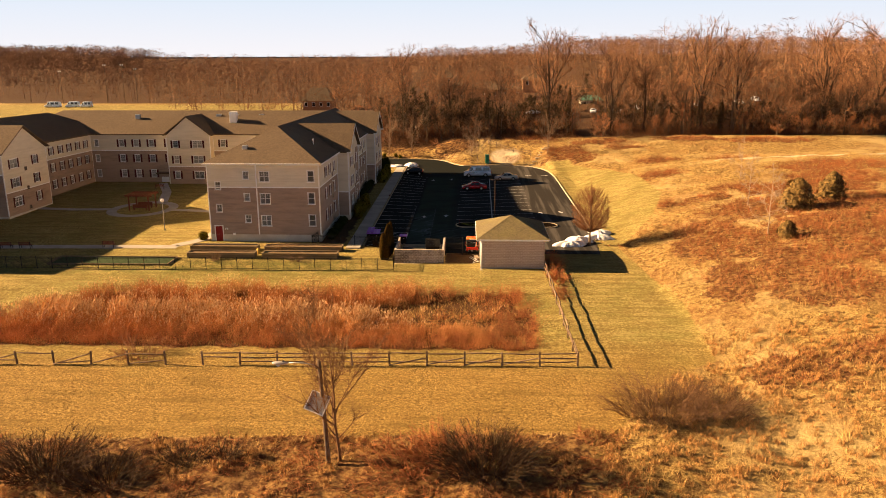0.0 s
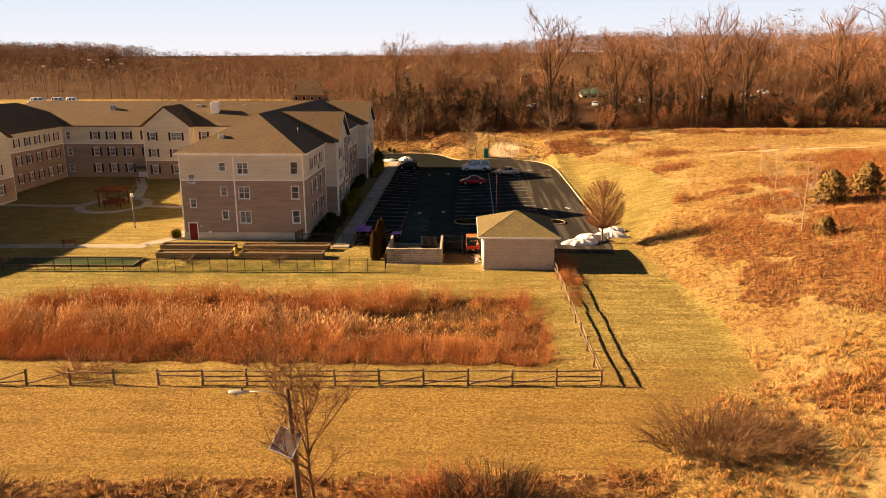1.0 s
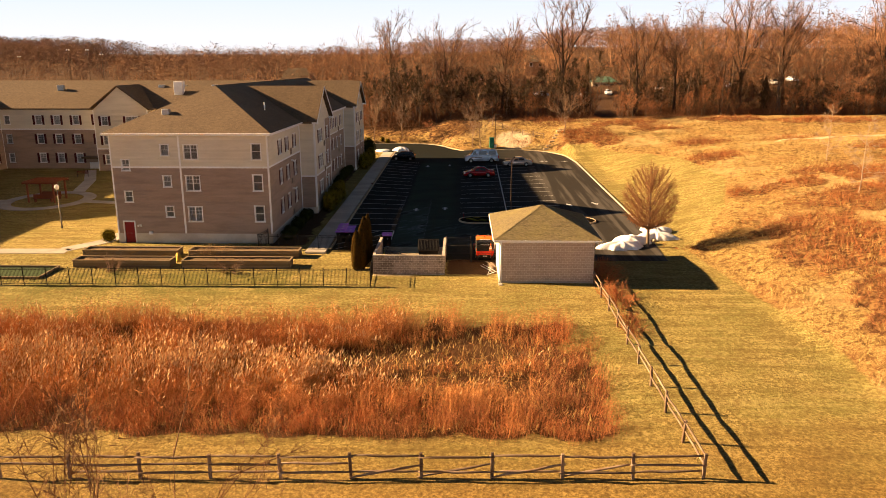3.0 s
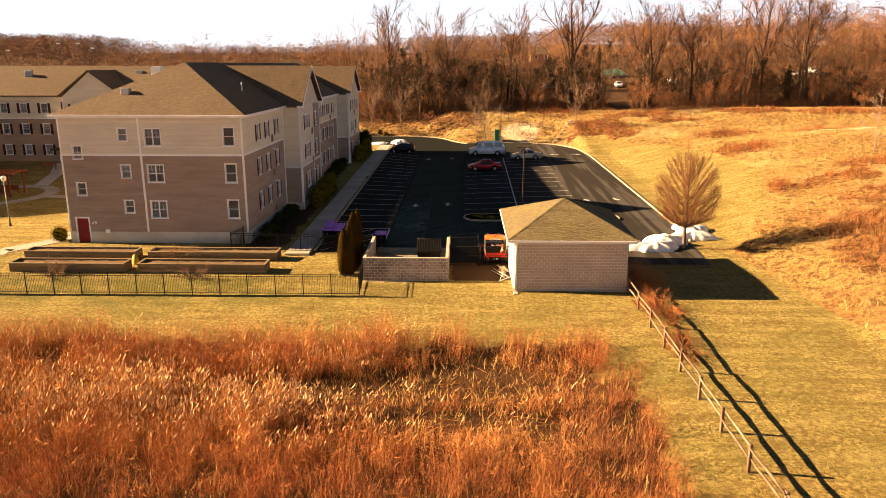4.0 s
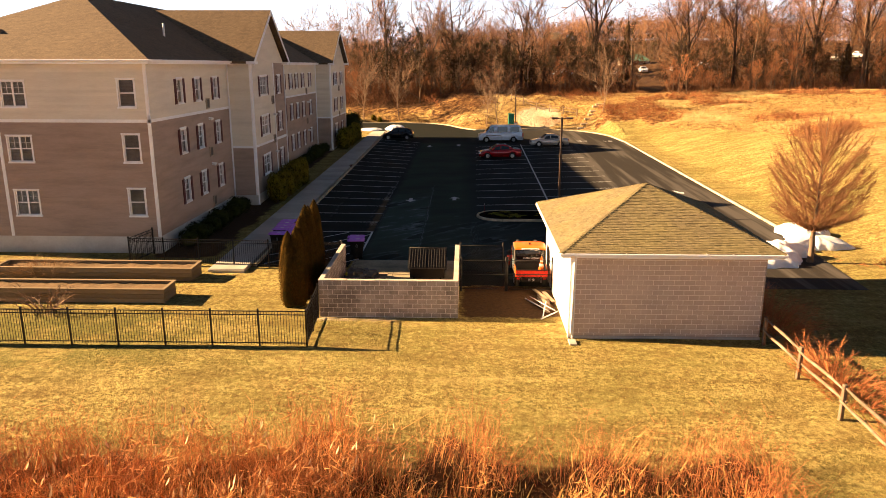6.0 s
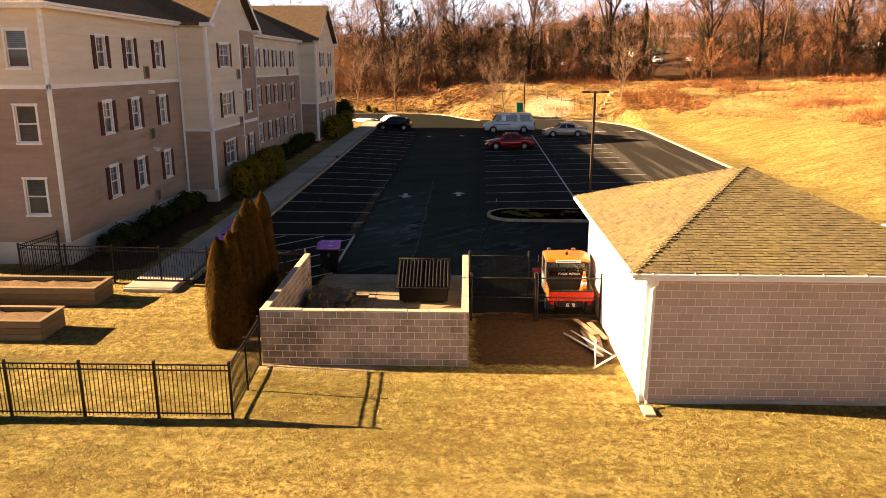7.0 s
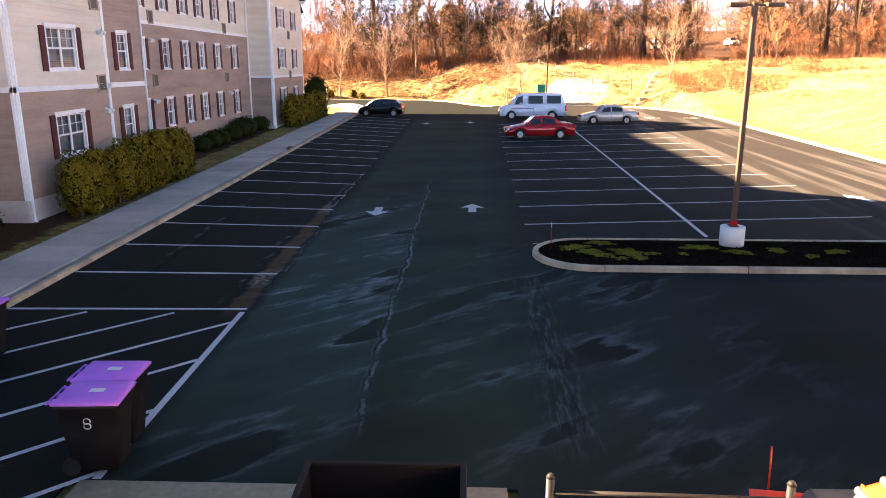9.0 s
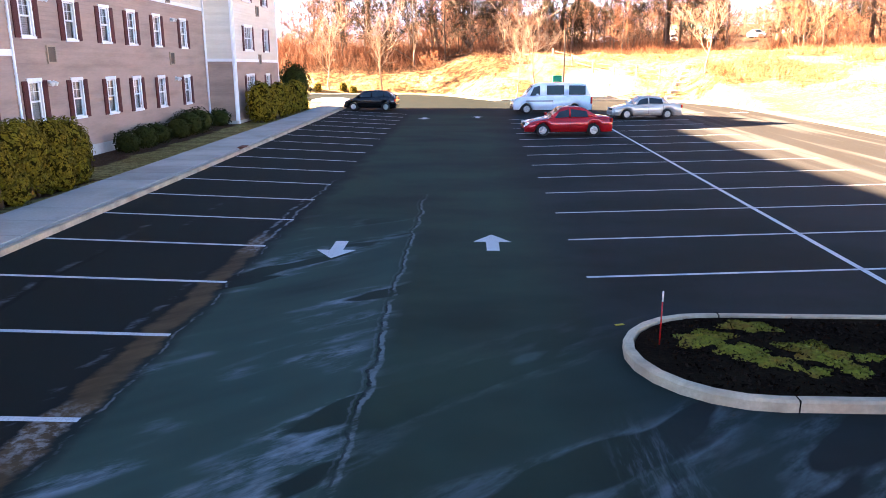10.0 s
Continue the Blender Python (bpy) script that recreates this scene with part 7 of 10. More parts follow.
    for y, z, w in ((91.99, 1.7, 0.66), (92.02, 1.76, 0.73), (92.14, 1.79, 0.76), (92.45, 1.815, 0.77), (92.85, 1.83, 0.77), (93.15, 1.81, 0.755), (93.3, 1.75, 0.7)):
        lo = 1.67 if y < 92.1 else 1.69
        st.append([(xc - w, y, lo), (xc - w * 0.99, y, (lo + z) / 2 + 0.02), (xc - w * 0.94, y, z - 0.035), (xc - w * 0.8, y, z), (xc + w * 0.8, y, z), (xc + w * 0.94, y, z - 0.035), (xc + w * 0.99, y, (lo + z) / 2 + 0.02), (xc + w, y, lo)])
    bm = bmesh.new()
    loft(bm, st)
    part("roof", bm, ORANGE, root, "glossy orange cab roof")
    sign = part("sign_board", boxes((xc - 0.43, xc + 0.43, 91.955, 91.985, 1.665, 1.76), bevel=0.012), GLOBE, root, "white sign strip with faded writing")
    bm = bmesh.new()
    for k in range(14):
        box(bm, xc - 0.38 + k * 0.055, xc - 0.345 + k * 0.055, 91.948, 91.954, 1.695, 1.73)
    part("lettering_bar", bm, GREY_PAINT, sign)
    for x in (xc - 0.62, xc + 0.26):
        part("roof_lamp", boxes((x, x + 0.14, 93.08, 93.19, 1.81, 1.89), bevel=0.02), GREY_PAINT, root)
    bm = bmesh.new()
    tube(bm, [(xc, 92.5, 1.8), (xc, 92.5, 1.91)], 0.05, 10)
    base = part("beacon", bm, BLACK_PLASTIC, root, "black beacon foot with an orange lens")
    bm = bmesh.new()
    tube(bm, [(xc, 92.5, 1.912), (xc, 92.5, 1.98), (xc, 92.5, 2.0)], [0.045, 0.04, 0.015], 10)
    part("lens", bm, ORANGE, base)
    bm = bmesh.new()
    ring = [(x0 + 0.4 + 0.17 * math.cos(t), 92.95, 1.22 + 0.17 * math.sin(t)) for t in np.linspace(0, 2 * math.pi, 17)]
    tube(bm, ring, 0.018, 6, cap=False)
    part("steering_wheel", bm, BLACK_PLASTIC, root)
    part("bonnet", boxes((x0 + 0.12, x1 - 0.12, 93.51, 94.5, 0.6, 0.98), bevel=0.08), GREY_PAINT, root)
    bm = bmesh.new()
    st = []
    for k in range(7):
        a = math.radians(-50 + k * 17)
        c, s = 0.28 * math.cos(a), 0.33 + 0.36 * math.sin(a)
        st.append([(x0 - 0.2, 95.13 - c, s), (x1 + 0.4, 94.88 - c, s), (x1 + 0.4, 94.91 - c, s), (x0 - 0.2, 95.16 - c, s)])
    loft(bm, st)
    blade = part("plough_blade", bm, RED_PAINT, root, "red snow plough blade")
    for x in (x0 + 0.05, x1 + 0.2):
        bm = bmesh.new()
        tube(bm, [(x, 95.05, 0.5), (x - 0.01, 95.07, 1.1)], 0.012, 6)
        part("plough_marker", bm, RED_PAINT, blade)
    for y in (91.55, 94.1):
        for x in (x0 + 0.1, x1 - 0.1):
            wheel(root, x, y, 0.33, 0.33, 0.26, CHROME, "x")
    for x in (x0 + 0.06, x1 - 0.2):
        part("tail_lamp", boxes((x, x + 0.14, 90.96, 90.99, 0.48, 0.57), bevel=0.01), TAIL_RED, root)
    bm = bmesh.new()
    tube(bm, [(x0 - 0.02, 93.2, 1.22), (x0 - 0.16, 93.26, 1.25)], 0.015, 6)
    box(bm, x0 - 0.24, x0 - 0.12, 93.24, 93.28, 1.16, 1.34)
    part("mirror", bm, BLACK_PLASTIC, root)
    # cone in the bed
    cone = thing("traffic_cone", "orange traffic cone with white bands in the cargo bed", "cone", at=(1.03, 91.7, 0.707))
    part("base", boxes((0.85, 1.21 - 0.03, 91.52, 91.88, 0.707, 0.735), bevel=0.01), BLACK_PLASTIC, cone)
    for z0, z1, r0, r1, mt, nm in ((0.735, 0.95, 0.15, 0.112, ORANGE, "cone_body"), (0.95, 1.08, 0.112, 0.09, GLOBE, "reflective_band"), (1.08, 1.17, 0.09, 0.074, ORANGE, "cone_body"), (1.17, 1.26, 0.074, 0.058, GLOBE, "reflective_band"), (1.26, 1.44, 0.058, 0.028, ORANGE, "cone_tip")):
        bm = bmesh.new()
        tube(bm, [(1.02, 91.7, z0), (1.02, 91.7, z1)], [r0, r1], 16)
        part(nm, bm, mt, cone)


TAIL_PAINT = plain("red_tailgate_paint", (0.75, 0.03, 0.012), 0.4, coat=0.3)
BLUE_STICKER = plain("blue_sticker", (0.2, 0.45, 0.6), 0.5)
build_utv()


# ---- wheeled bins ----
def build_bin():
    root = thing("wheeled_bin", "black wheeled refuse bin with a bright purple lid", "bin", "bins beside the enclosure")
    bm = bmesh.new()
    st = [[(-a, -b, z), (a, -b, z), (a, b, z), (-a, b, z)] for a, b, z in ((0.28, 0.22, 0.05), (0.33, 0.265, 0.55), (0.38, 0.3, 0.97), (0.41, 0.32, 0.98), (0.41, 0.32, 1.03))]
    loft(bm, st)
    part("body", bm, BLACK_PLASTIC, root)
    bm = bmesh.new()
    st = [[(-a, -b, z), (a, -b, z), (a, b, z), (-a, b, z)] for a, b, z in ((0.425, 0.335, 1.03), (0.43, 0.34, 1.06), (0.39, 0.3, 1.09), (0.2, 0.15, 1.1))]
    loft(bm, st)
    part("lid", bm, PURPLE, root, "purple lid")
    part("lid_sticker", boxes((-0.05, 0.14, -0.05, 0.05, 1.1, 1.104)), GLOBE, root)
    bm = bmesh.new()
    for y in (-0.22, 0.0, 0.22):
        tube(bm, [(-0.42, y, 1.03), (-0.5, y, 1.04)], 0.028, 6)
    tube(bm, [(-0.5, -0.27, 1.04), (-0.5, 0.27, 1.04)], 0.018, 6)
    part("handle", bm, PURPLE, root)
    bm = bmesh.new()
    for k in range(2):
        ring = [(0.0 + 0.045 * math.cos(t), -0.3 + 0.0, 0.74 + k * 0.07 + 0.04 * math.sin(t)) for t in np.linspace(0, 2 * math.pi, 11)]
        tube(bm, [(x, y - 0.012, z) for x, y, z in ring], 0.008, 4, cap=False)
    part("emblem", bm, GLOBE, root)
    for s in (-1, 1):
        bm = bmesh.new()
        tube(bm, [(-0.3, s * 0.2, 0.12), (-0.3, s * 0.27, 0.12)], 0.12, 12)
        part("wheel", bm, RUBBER, root)
    return root


_b = build_bin()
_b.matrix_basis = pose(-8.57, 96.25, 0, 0, 0, 4)
for x, y, a in ((-8.66, 96.95, 2), (-13.25, 97.65, 2), (-13.3, 98.75, -2), (-13.3, 99.45, 3), (-13.35, 100.15, 0), (-13.35, 100.85, -2), (-12.35, 97.65, 4), (-12.4, 98.35, 1), (-12.45, 99.05, -3), (-12.45, 99.75, 2)):
    copy_thing(_b, pose(x, y, 0, 0, 0, a))


# ---- lamp posts and cabinet ----
def build_lamp(x, y, z, high, label, heads=2):
    root = thing("street_lamp", label, "lamp", "lamp posts of the parking lot", at=(x, y, z))
    bm = bmesh.new()
    tube(bm, [(x, y, z), (x, y, z + 0.56)], 0.34, 24)
    bmesh.ops.bevel(bm, geom=[e for e in bm.edges if len(e.link_faces) == 2 and abs(e.calc_face_angle(0)) > 1.0], offset=0.02, segments=1, affect="EDGES")
    part("concrete_base", bm, WHITE_BLOCK, root, "white-painted concrete base")
    part("base_plate", boxes((x - 0.13, x + 0.13, y - 0.13, y + 0.13, z + 0.56, z + 0.6), bevel=0.01), BRONZE, root)
    part("warning_band", boxes((x - 0.085, x + 0.085, y - 0.085, y + 0.085, z + 0.6, z + 0.74), bevel=0.01), TAIL_RED, root, "bright red tape band")
    part("pole", boxes((x - 0.065, x + 0.065, y - 0.065, y + 0.065, z + 0.6, z + high), bevel=0.012), BRONZE, root)
    for s in ((-1, 1) if heads == 2 else (1,)):
        part("arm", boxes((x + min(0, s * 0.28), x + max(0, s * 0.28), y - 0.03, y + 0.03, z + high - 0.1, z + high - 0.04)), BRONZE, root)
        part("lamp_head", boxes((x + min(s * 0.26, s * 0.72), x + max(s * 0.26, s * 0.72), y - 0.17, y + 0.17, z + high - 0.12, z + high), bevel=0.025), BRONZE, root)
    return root


BRONZE = plain("bronze_pole", (0.1, 0.065, 0.045), 0.5, 0.3)
build_lamp(3.85, 108.3, 0.1, 6.6, "tall bronze lamp post on a white concrete base")
build_lamp(4.75, 170.0, float(ground_z(4.75, 170.0)), 6.2, "bronze lamp post beside the green cabinet", 1)
_c = thing("utility_cabinet", "teal green steel utility cabinet", "cabinet", at=(4.25, 169.9, 0.3))
_z = float(ground_z(4.25, 169.9)) - 0.1
part("body", boxes((3.7, 4.55, 169.5, 170.3, _z, _z + 2.0), bevel=0.03), GREEN_BOX, _c)
part("cap", boxes((3.66, 4.59, 169.45, 170.35, _z + 2.0, _z + 2.07), bevel=0.02), GREEN_BOX, _c)
part("door", boxes((3.78, 4.47, 169.47, 169.5, _z + 0.15, _z + 1.9), bevel=0.008), GREEN_BOX, _c)
part("door_handle", boxes((4.33, 4.37, 169.44, 169.47, _z + 0.95, _z + 1.1), bevel=0.005), METAL, _c)

# stake on the island, moss
bm = bmesh.new()
tube(bm, [(-1.35, 107.6, 0.1), (-1.35, 107.6, 0.75)], 0.011, 6)
_s = tagged(part("marker_stake", bm, TAIL_RED), "thin red and white marker stake in the island bed", "stake")
bm = bmesh.new()
tube(bm, [(-1.35, 107.6, 0.75), (-1.35, 107.6, 0.9)], 0.012, 6)
part("stake_tip", bm, GLOBE, _s)


def lumpy(cx, cy, z, rx, ry, rz, seed, cuts=14, rough=0.35):
    """A low uneven mound, flat below."""
    bm = bmesh.new()
    rng = random.Random(seed)
    ph = [rng.uniform(0, 6.28) for _ in range(6)]
    rings = []
    n = cuts * 2
    for j in range(cuts // 2 + 1):
        t = j / (cuts // 2)
        ring = []
        for k in range(n):
            a = 2 * math.pi * k / n
            w = 1 + rough * (0.5 * math.sin(2 * a + ph[0]) + 0.3 * math.sin(3 * a + ph[1]) + 0.25 * math.sin(5 * a + ph[2]) + 0.2 * math.sin(9 * a + ph[3]))
            r = math.cos(t * math.pi / 2) * w
            hz = math.sin(t * math.pi / 2) * (1 + rough * 0.6 * math.sin(4 * a + 5 * t + ph[4]) * (1 - t) + rng.uniform(-0.08, 0.08) * rough * 3 * (1 - t))
            ring.append(bm.verts.new((cx + rx * r * math.cos(a), cy + ry * r * math.sin(a), z + rz * hz)))
        rings.append(ring)
    for a, b in zip(rings, rings[1:]):
        for k in range(n):
            bm.faces.new((a[k], a[(k + 1) % n], b[(k + 1) % n], b[k])).smooth = True
    bmesh.ops.remove_doubles(bm, verts=rings[-1], dist=0.4 * rx)
    return bm


# rusty inlet let into the kerb
_hood = thing("gutter_inlet", "rusty red-brown iron gutter inlet set in the kerb", "drain", at=(LOT_X0, 130.35, 0))
part("hood", boxes((LOT_X0 - 0.28, LOT_X0 + 0.03, 130.0, 130.75, 0.02, 0.165), bevel=0.025), RUST, _hood)
part("slot", boxes((LOT_X0 + 0.02, LOT_X0 + 0.034, 130.08, 130.67, 0.03, 0.11)), RUST_EDGE, _hood, "dark slot")
for k in range(4):
    part("bar", boxes((LOT_X0 + 0.028, LOT_X0 + 0.042, 130.15 + k * 0.14, 130.18 + k * 0.14, 0.02, 0.12)), RUST, _hood)
# scraps on the ground
for x, y, z, a, b, turn, material, label in ((-1.69, 108.68, 0.004, 0.16, 0.05, 25, YELLOW_BAG, "small yellow plastic scrap on asphalt"), (-16.75, 115.2, 0.03, 0.16, 0.12, 50, PVC, "white paper scrap at the hedge's foot"), (-16.7, 116.65, 0.03, 0.12, 0.1, 10, PVC, "white paper scrap at the hedge's foot")):
    bm = bmesh.new()
    box(bm, -a / 2, a / 2, -b / 2, b / 2, 0, 0.012, 0.004)
    tagged(part("litter", bm, material, m=pose(x, y, z, 4, 3, turn)), label, "litter")

# snow heap beside the lot, and snow by the far sidewalk
for x, y, rx, ry, rz, s in ((13.4, 95.7, 1.8, 0.9, 0.8, 1), (14.6, 97.2, 1.7, 1.1, 1.0, 2), (17.6, 99.6, 1.6, 1.0, 0.75, 3), (18.2, 102.6, 1.2, 1.9, 0.7, 4)):
    tagged(part("snowbank", lumpy(x, y, float(ground_z(x, y)) - 0.05, rx, ry, rz, s, 22, 0.5), SNOW), "melting heap of ploughed snow at the lot's corner", "snow", "snow heaps")
tagged(part("snowbank", lumpy(-16.5, 166.6, 0.0, 1.8, 1.2, 0.3, 6, 18, 0.5), SNOW), "thin leftover snow beside the sidewalk", "snow", "snow heaps")
tagged(part("snowbank", lumpy(-12.9, 166.9, 0.0, 1.3, 1.4, 0.75, 7, 18, 0.4), SNOW), "leftover snow heap behind the black car", "snow", "snow heaps")

# ---- courtyard and garden ----
def flat_path(name, pts, width, label, z=0.03):
    bm = bmesh.new()
    v = [Vector((*p, 0)) for p in pts]
    L, R = [], []
    for i, p in enumerate(v):
        d = (v[min(i + 1, len(v) - 1)] - v[max(i - 1, 0)]).normalized()
        s = Vector((-d.y, d.x, 0)) * width / 2
        L.append(p + s)
        R.append(p - s)
    prism(bm, [(p.x, p.y) for p in R] + [(p.x, p.y) for p in reversed(L)], -0.1, z)
    return tagged(part(name, bm, CONCRETE), label, "path", kind="structure")


flat_path("garden_path", [(-66, 93.0), (-48, 93.5), (-38.0, 93.7)], 1.7, "pale concrete garden path")
flat_path("garden_path", [(-38.6, 94.3), (-36.2, 97.5), (-35.4, 104.0), (-36.0, 112)], 1.7, "pale concrete garden path beside the building")
flat_path("garden_path", [(-53 + 4.6 * math.cos(a), 118 + 5.5 * math.sin(a)) for a in np.linspace(0, 2 * math.pi, 29)], 1.5, "round concrete path about the pergola", 0.035)
flat_path("garden_path", [(-57.6, 117.5), (-64, 117.2), (-70, 118)], 1.4, "concrete courtyard path", 0.028)
flat_path("garden_path", [(-48.4, 117.5), (-42, 116.5), (-36, 114)], 1.4, "concrete courtyard path", 0.028)
flat_path("garden_path", [(-52, 123.4), (-55, 133), (-59.5, 142.5)], 1.6, "concrete path to the courtyard door", 0.028)
tagged(part("bowling_court", boxes((-50.5, -36.0, 85.0, 88.2, -0.1, 0.03)), COURT_GREEN), "narrow green turf bowling court", "court", kind="structure")
for r in ((-50.6, -35.9, 84.85, 85.0), (-50.6, -35.9, 88.2, 88.35), (-50.6, -50.45, 85.0, 88.2), (-36.0, -35.85, 85.0, 88.2)):
    tagged(part("timber_edging", boxes((*r, -0.05, 0.2), bevel=0.01), BED_WOOD), "low timber edge of the green court", "edging", "edges of the court")


def build_pergola():
    root = thing("pergola", "red-brown wooden pergola with benches in the courtyard", "pergola", at=(-53, 118, 0))
    for x in (-54.6, -51.4):
        for y in (116.6, 119.4):
            part("post", boxes((x - 0.09, x + 0.09, y - 0.09, y + 0.09, 0, 2.3)), PERGOLA_RED, root)
    for y in (116.6, 119.4):
        part("beam", boxes((-55.2, -50.8, y - 0.06, y + 0.06, 2.3, 2.5)), PERGOLA_RED, root)
    for k in range(9):
        x = -54.9 + k * 0.47
        part("rafter", boxes((x, x + 0.07, 116.1, 119.9, 2.5, 2.64)), PERGOLA_RED, root)
    for y in (117.0, 119.0):
        part("bench_seat", boxes((-54.2, -51.8, y - 0.25, y + 0.25, 0.4, 0.47)), PERGOLA_RED, root)
        part("bench_back", boxes((-54.2, -51.8, y - 0.03, y + 0.03, 0.47, 0.95)), PERGOLA_RED, root)
        for x in (-54.0, -52.0):
            part("bench_leg", boxes((x - 0.05, x + 0.05, y - 0.2, y + 0.2, 0, 0.4)), PERGOLA_RED, root)


build_pergola()


def build_bench(x, y, turn):
    root = thing("garden_bench", "dark red slatted garden bench beside a path", "bench", "garden benches")
    for k in range(4):
        part("seat_slat", boxes((-0.8, 0.8, -0.2 + k * 0.11, -0.11 + k * 0.11, 0.42, 0.45)), PERGOLA_RED, root)
    for k in range(3):
        part("back_slat", boxes((-0.8, 0.8, 0.22, 0.25, 0.52 + k * 0.13, 0.61 + k * 0.13)), PERGOLA_RED, root)
    for s in (-0.7, 0.7):
        part("leg_frame", boxes((s - 0.03, s + 0.03, -0.2, -0.14, 0, 0.42), (s - 0.03, s + 0.03, 0.2, 0.26, 0, 0.92), (s - 0.03, s + 0.03, -0.2, 0.26, 0.38, 0.42)), BLACK_IRON, root)
    root.matrix_basis = pose(x, y, 0.03, 0, 0, turn)


for x, y, a in ((-46.9, 93.2, 180), (-57.5, 92.4, 180), (-60, 92.3, 180), (-57.5, 136, 30), (-44.2, 138, 0)):
    build_bench(x, y, a)
_l = thing("garden_lamp", "pale garden lamp post with a round globe", "lamp", at=(-43.4, 103.0, 0))
bm = bmesh.new()
tube(bm, [(-43.4, 103, 0), (-43.4, 103, 0.3), (-43.4, 103, 4.1)], [0.12, 0.07, 0.05], 10)
part("pole", bm, GREY_PAINT, _l)
bm = bmesh.new()
tube(bm, [(-43.4, 103, 4.1), (-43.4, 103, 4.2), (-43.4, 103, 4.4), (-43.4, 103, 4.58), (-43.4, 103, 4.62)], [0.1, 0.2, 0.24, 0.16, 0.03], 14)
part("globe", bm, GLOBE, _l)
tagged(part("plant_bag", lumpy(-26.5, 90.6, 0, 0.3, 0.25, 0.75, 5, 12, 0.3), plain("yellow_sacking", (0.6, 0.4, 0.08), 0.8)), "yellow cloth sack between the raised beds", "sack")

# stone steps up the bank
_r = random.Random(31)
for k in range(7):
    x, y = 14.5 + k * 0.6 + _r.uniform(-0.15, 0.15), 167.4 + k * 1.2
    tagged(part("stone_step", boxes((x - 0.7, x + 0.7, y - 0.3, y + 0.3, float(ground_z(x, y)) - 0.2, float(ground_z(x, y)) + 0.1), bevel=0.05), KERB), "pale rough stone step on the bank", "step", "steps up the bank")

# wooden pole with a street lamp and a panel, grown over by a tree
def build_pole_lamp():
    root = thing("street_lamp", "weathered wooden pole with a grey cobra-head lamp", "street lamp", at=(-8.5, 41.1, 0))
    bm = bmesh.new()
    tube(bm, [(-8.5, 41.1, -0.4), (-8.62, 41.08, 2.4), (-8.83, 41.0, 6.95)], [0.16, 0.14, 0.12], 12)
    part("pole", bm, RAIL_WOOD, root)
    bm = bmesh.new()
    tube(bm, [(-8.85, 41, 6.35), (-9.2, 41, 6.62), (-9.9, 41, 6.72), (-10.75, 41, 6.7)], 0.035, 8)
    part("arm", bm, METAL, root, "thin galvanised lamp arm")
    bm = bmesh.new()
    st = []
    for x, w, h in ((-10.65, 0.05, 0.05), (-10.85, 0.11, 0.09), (-11.2, 0.17, 0.12), (-11.5, 0.15, 0.1), (-11.62, 0.06, 0.05)):
        st.append([(x, 41 + w * math.cos(a), 6.68 + h * math.sin(a)) for a in np.linspace(0, 2 * math.pi, 12, endpoint=False)])
    loft(bm, st)
    part("lamp_head", bm, CAR_SILVER, root, "pale grey rounded lamp head")
    bm = bmesh.new()
    tube(bm, [(-11.25, 41, 6.58), (-11.25, 41, 6.5), (-11.25, 41, 6.46)], [0.13, 0.1, 0.03], 12)
    part("lens", bm, GLOBE, root)
    bm = bmesh.new()
    tube(bm, [(-10.95, 41, 6.78), (-10.95, 41, 6.86)], 0.05, 8)
    part("photocell", bm, BLACK_PLASTIC, root)


build_pole_lamp()
# ---- bare trees ----
WOOD_BARK = surf("pale_grey_bark", (0.125, 0.08, 0.052), (0.068, 0.045, 0.03), 10, (0.26, 0.18, 0.12), 0.8, 0.5, 0.95, 0.4, 0.03, stretch=(1, 1, 0.3), vary="object", spread=0.4)
# dark brush colour that also stands for the wood's shaded pockets
VINE = surf("shade_dark_vines", (0.066, 0.04, 0.02), (0.037, 0.023, 0.012), 1.5, (0.08, 0.065, 0.022), 0.3, 0.5, 0.9, 0, vary="object", spread=0.3)
RUSSET_TWIG = surf("russet_twigs", (0.312, 0.147, 0.0688), (0.181, 0.085, 0.0425), 1.5, (0.06, 0.032, 0.019), 0.3, 0.6, 0.9, 0, vary="object", spread=0.55)
DARK_BARK = surf("dark_wood_bark", (0.085, 0.052, 0.032), (0.045, 0.029, 0.02), 10, (0.16, 0.105, 0.07), 0.8, 0.4, 0.95, 0.4, 0.03, stretch=(1, 1, 0.3))
CROWN_TWIG = surf("brown_crown_twigs", (0.275, 0.14, 0.0725), (0.175, 0.0875, 0.0475), 1.5, None, rough=0.9, relief=0)


def ribbons(segs, rng):
    """Slim pointed blades, for twigs too thin to need a round section."""
    s = np.asarray(segs, dtype=np.float64)
    p0, p1, r = s[:, :3], s[:, 3:6], s[:, 6:7]
    d = p1 - p0
    q = rng.normal(size=d.shape)
    a = np.cross(d, q)
    a /= np.linalg.norm(a, axis=1, keepdims=True) + 1e-9
    verts = np.stack([p0 - a * r * 1.2, p0 + a * r * 1.2, p1], 1).reshape(-1, 3)
    i = np.arange(len(s))[:, None] * 3
    return verts, np.concatenate([i, i + 1, i + 2], 1)


def unit(v):
    return v / (np.linalg.norm(v) + 1e-9)


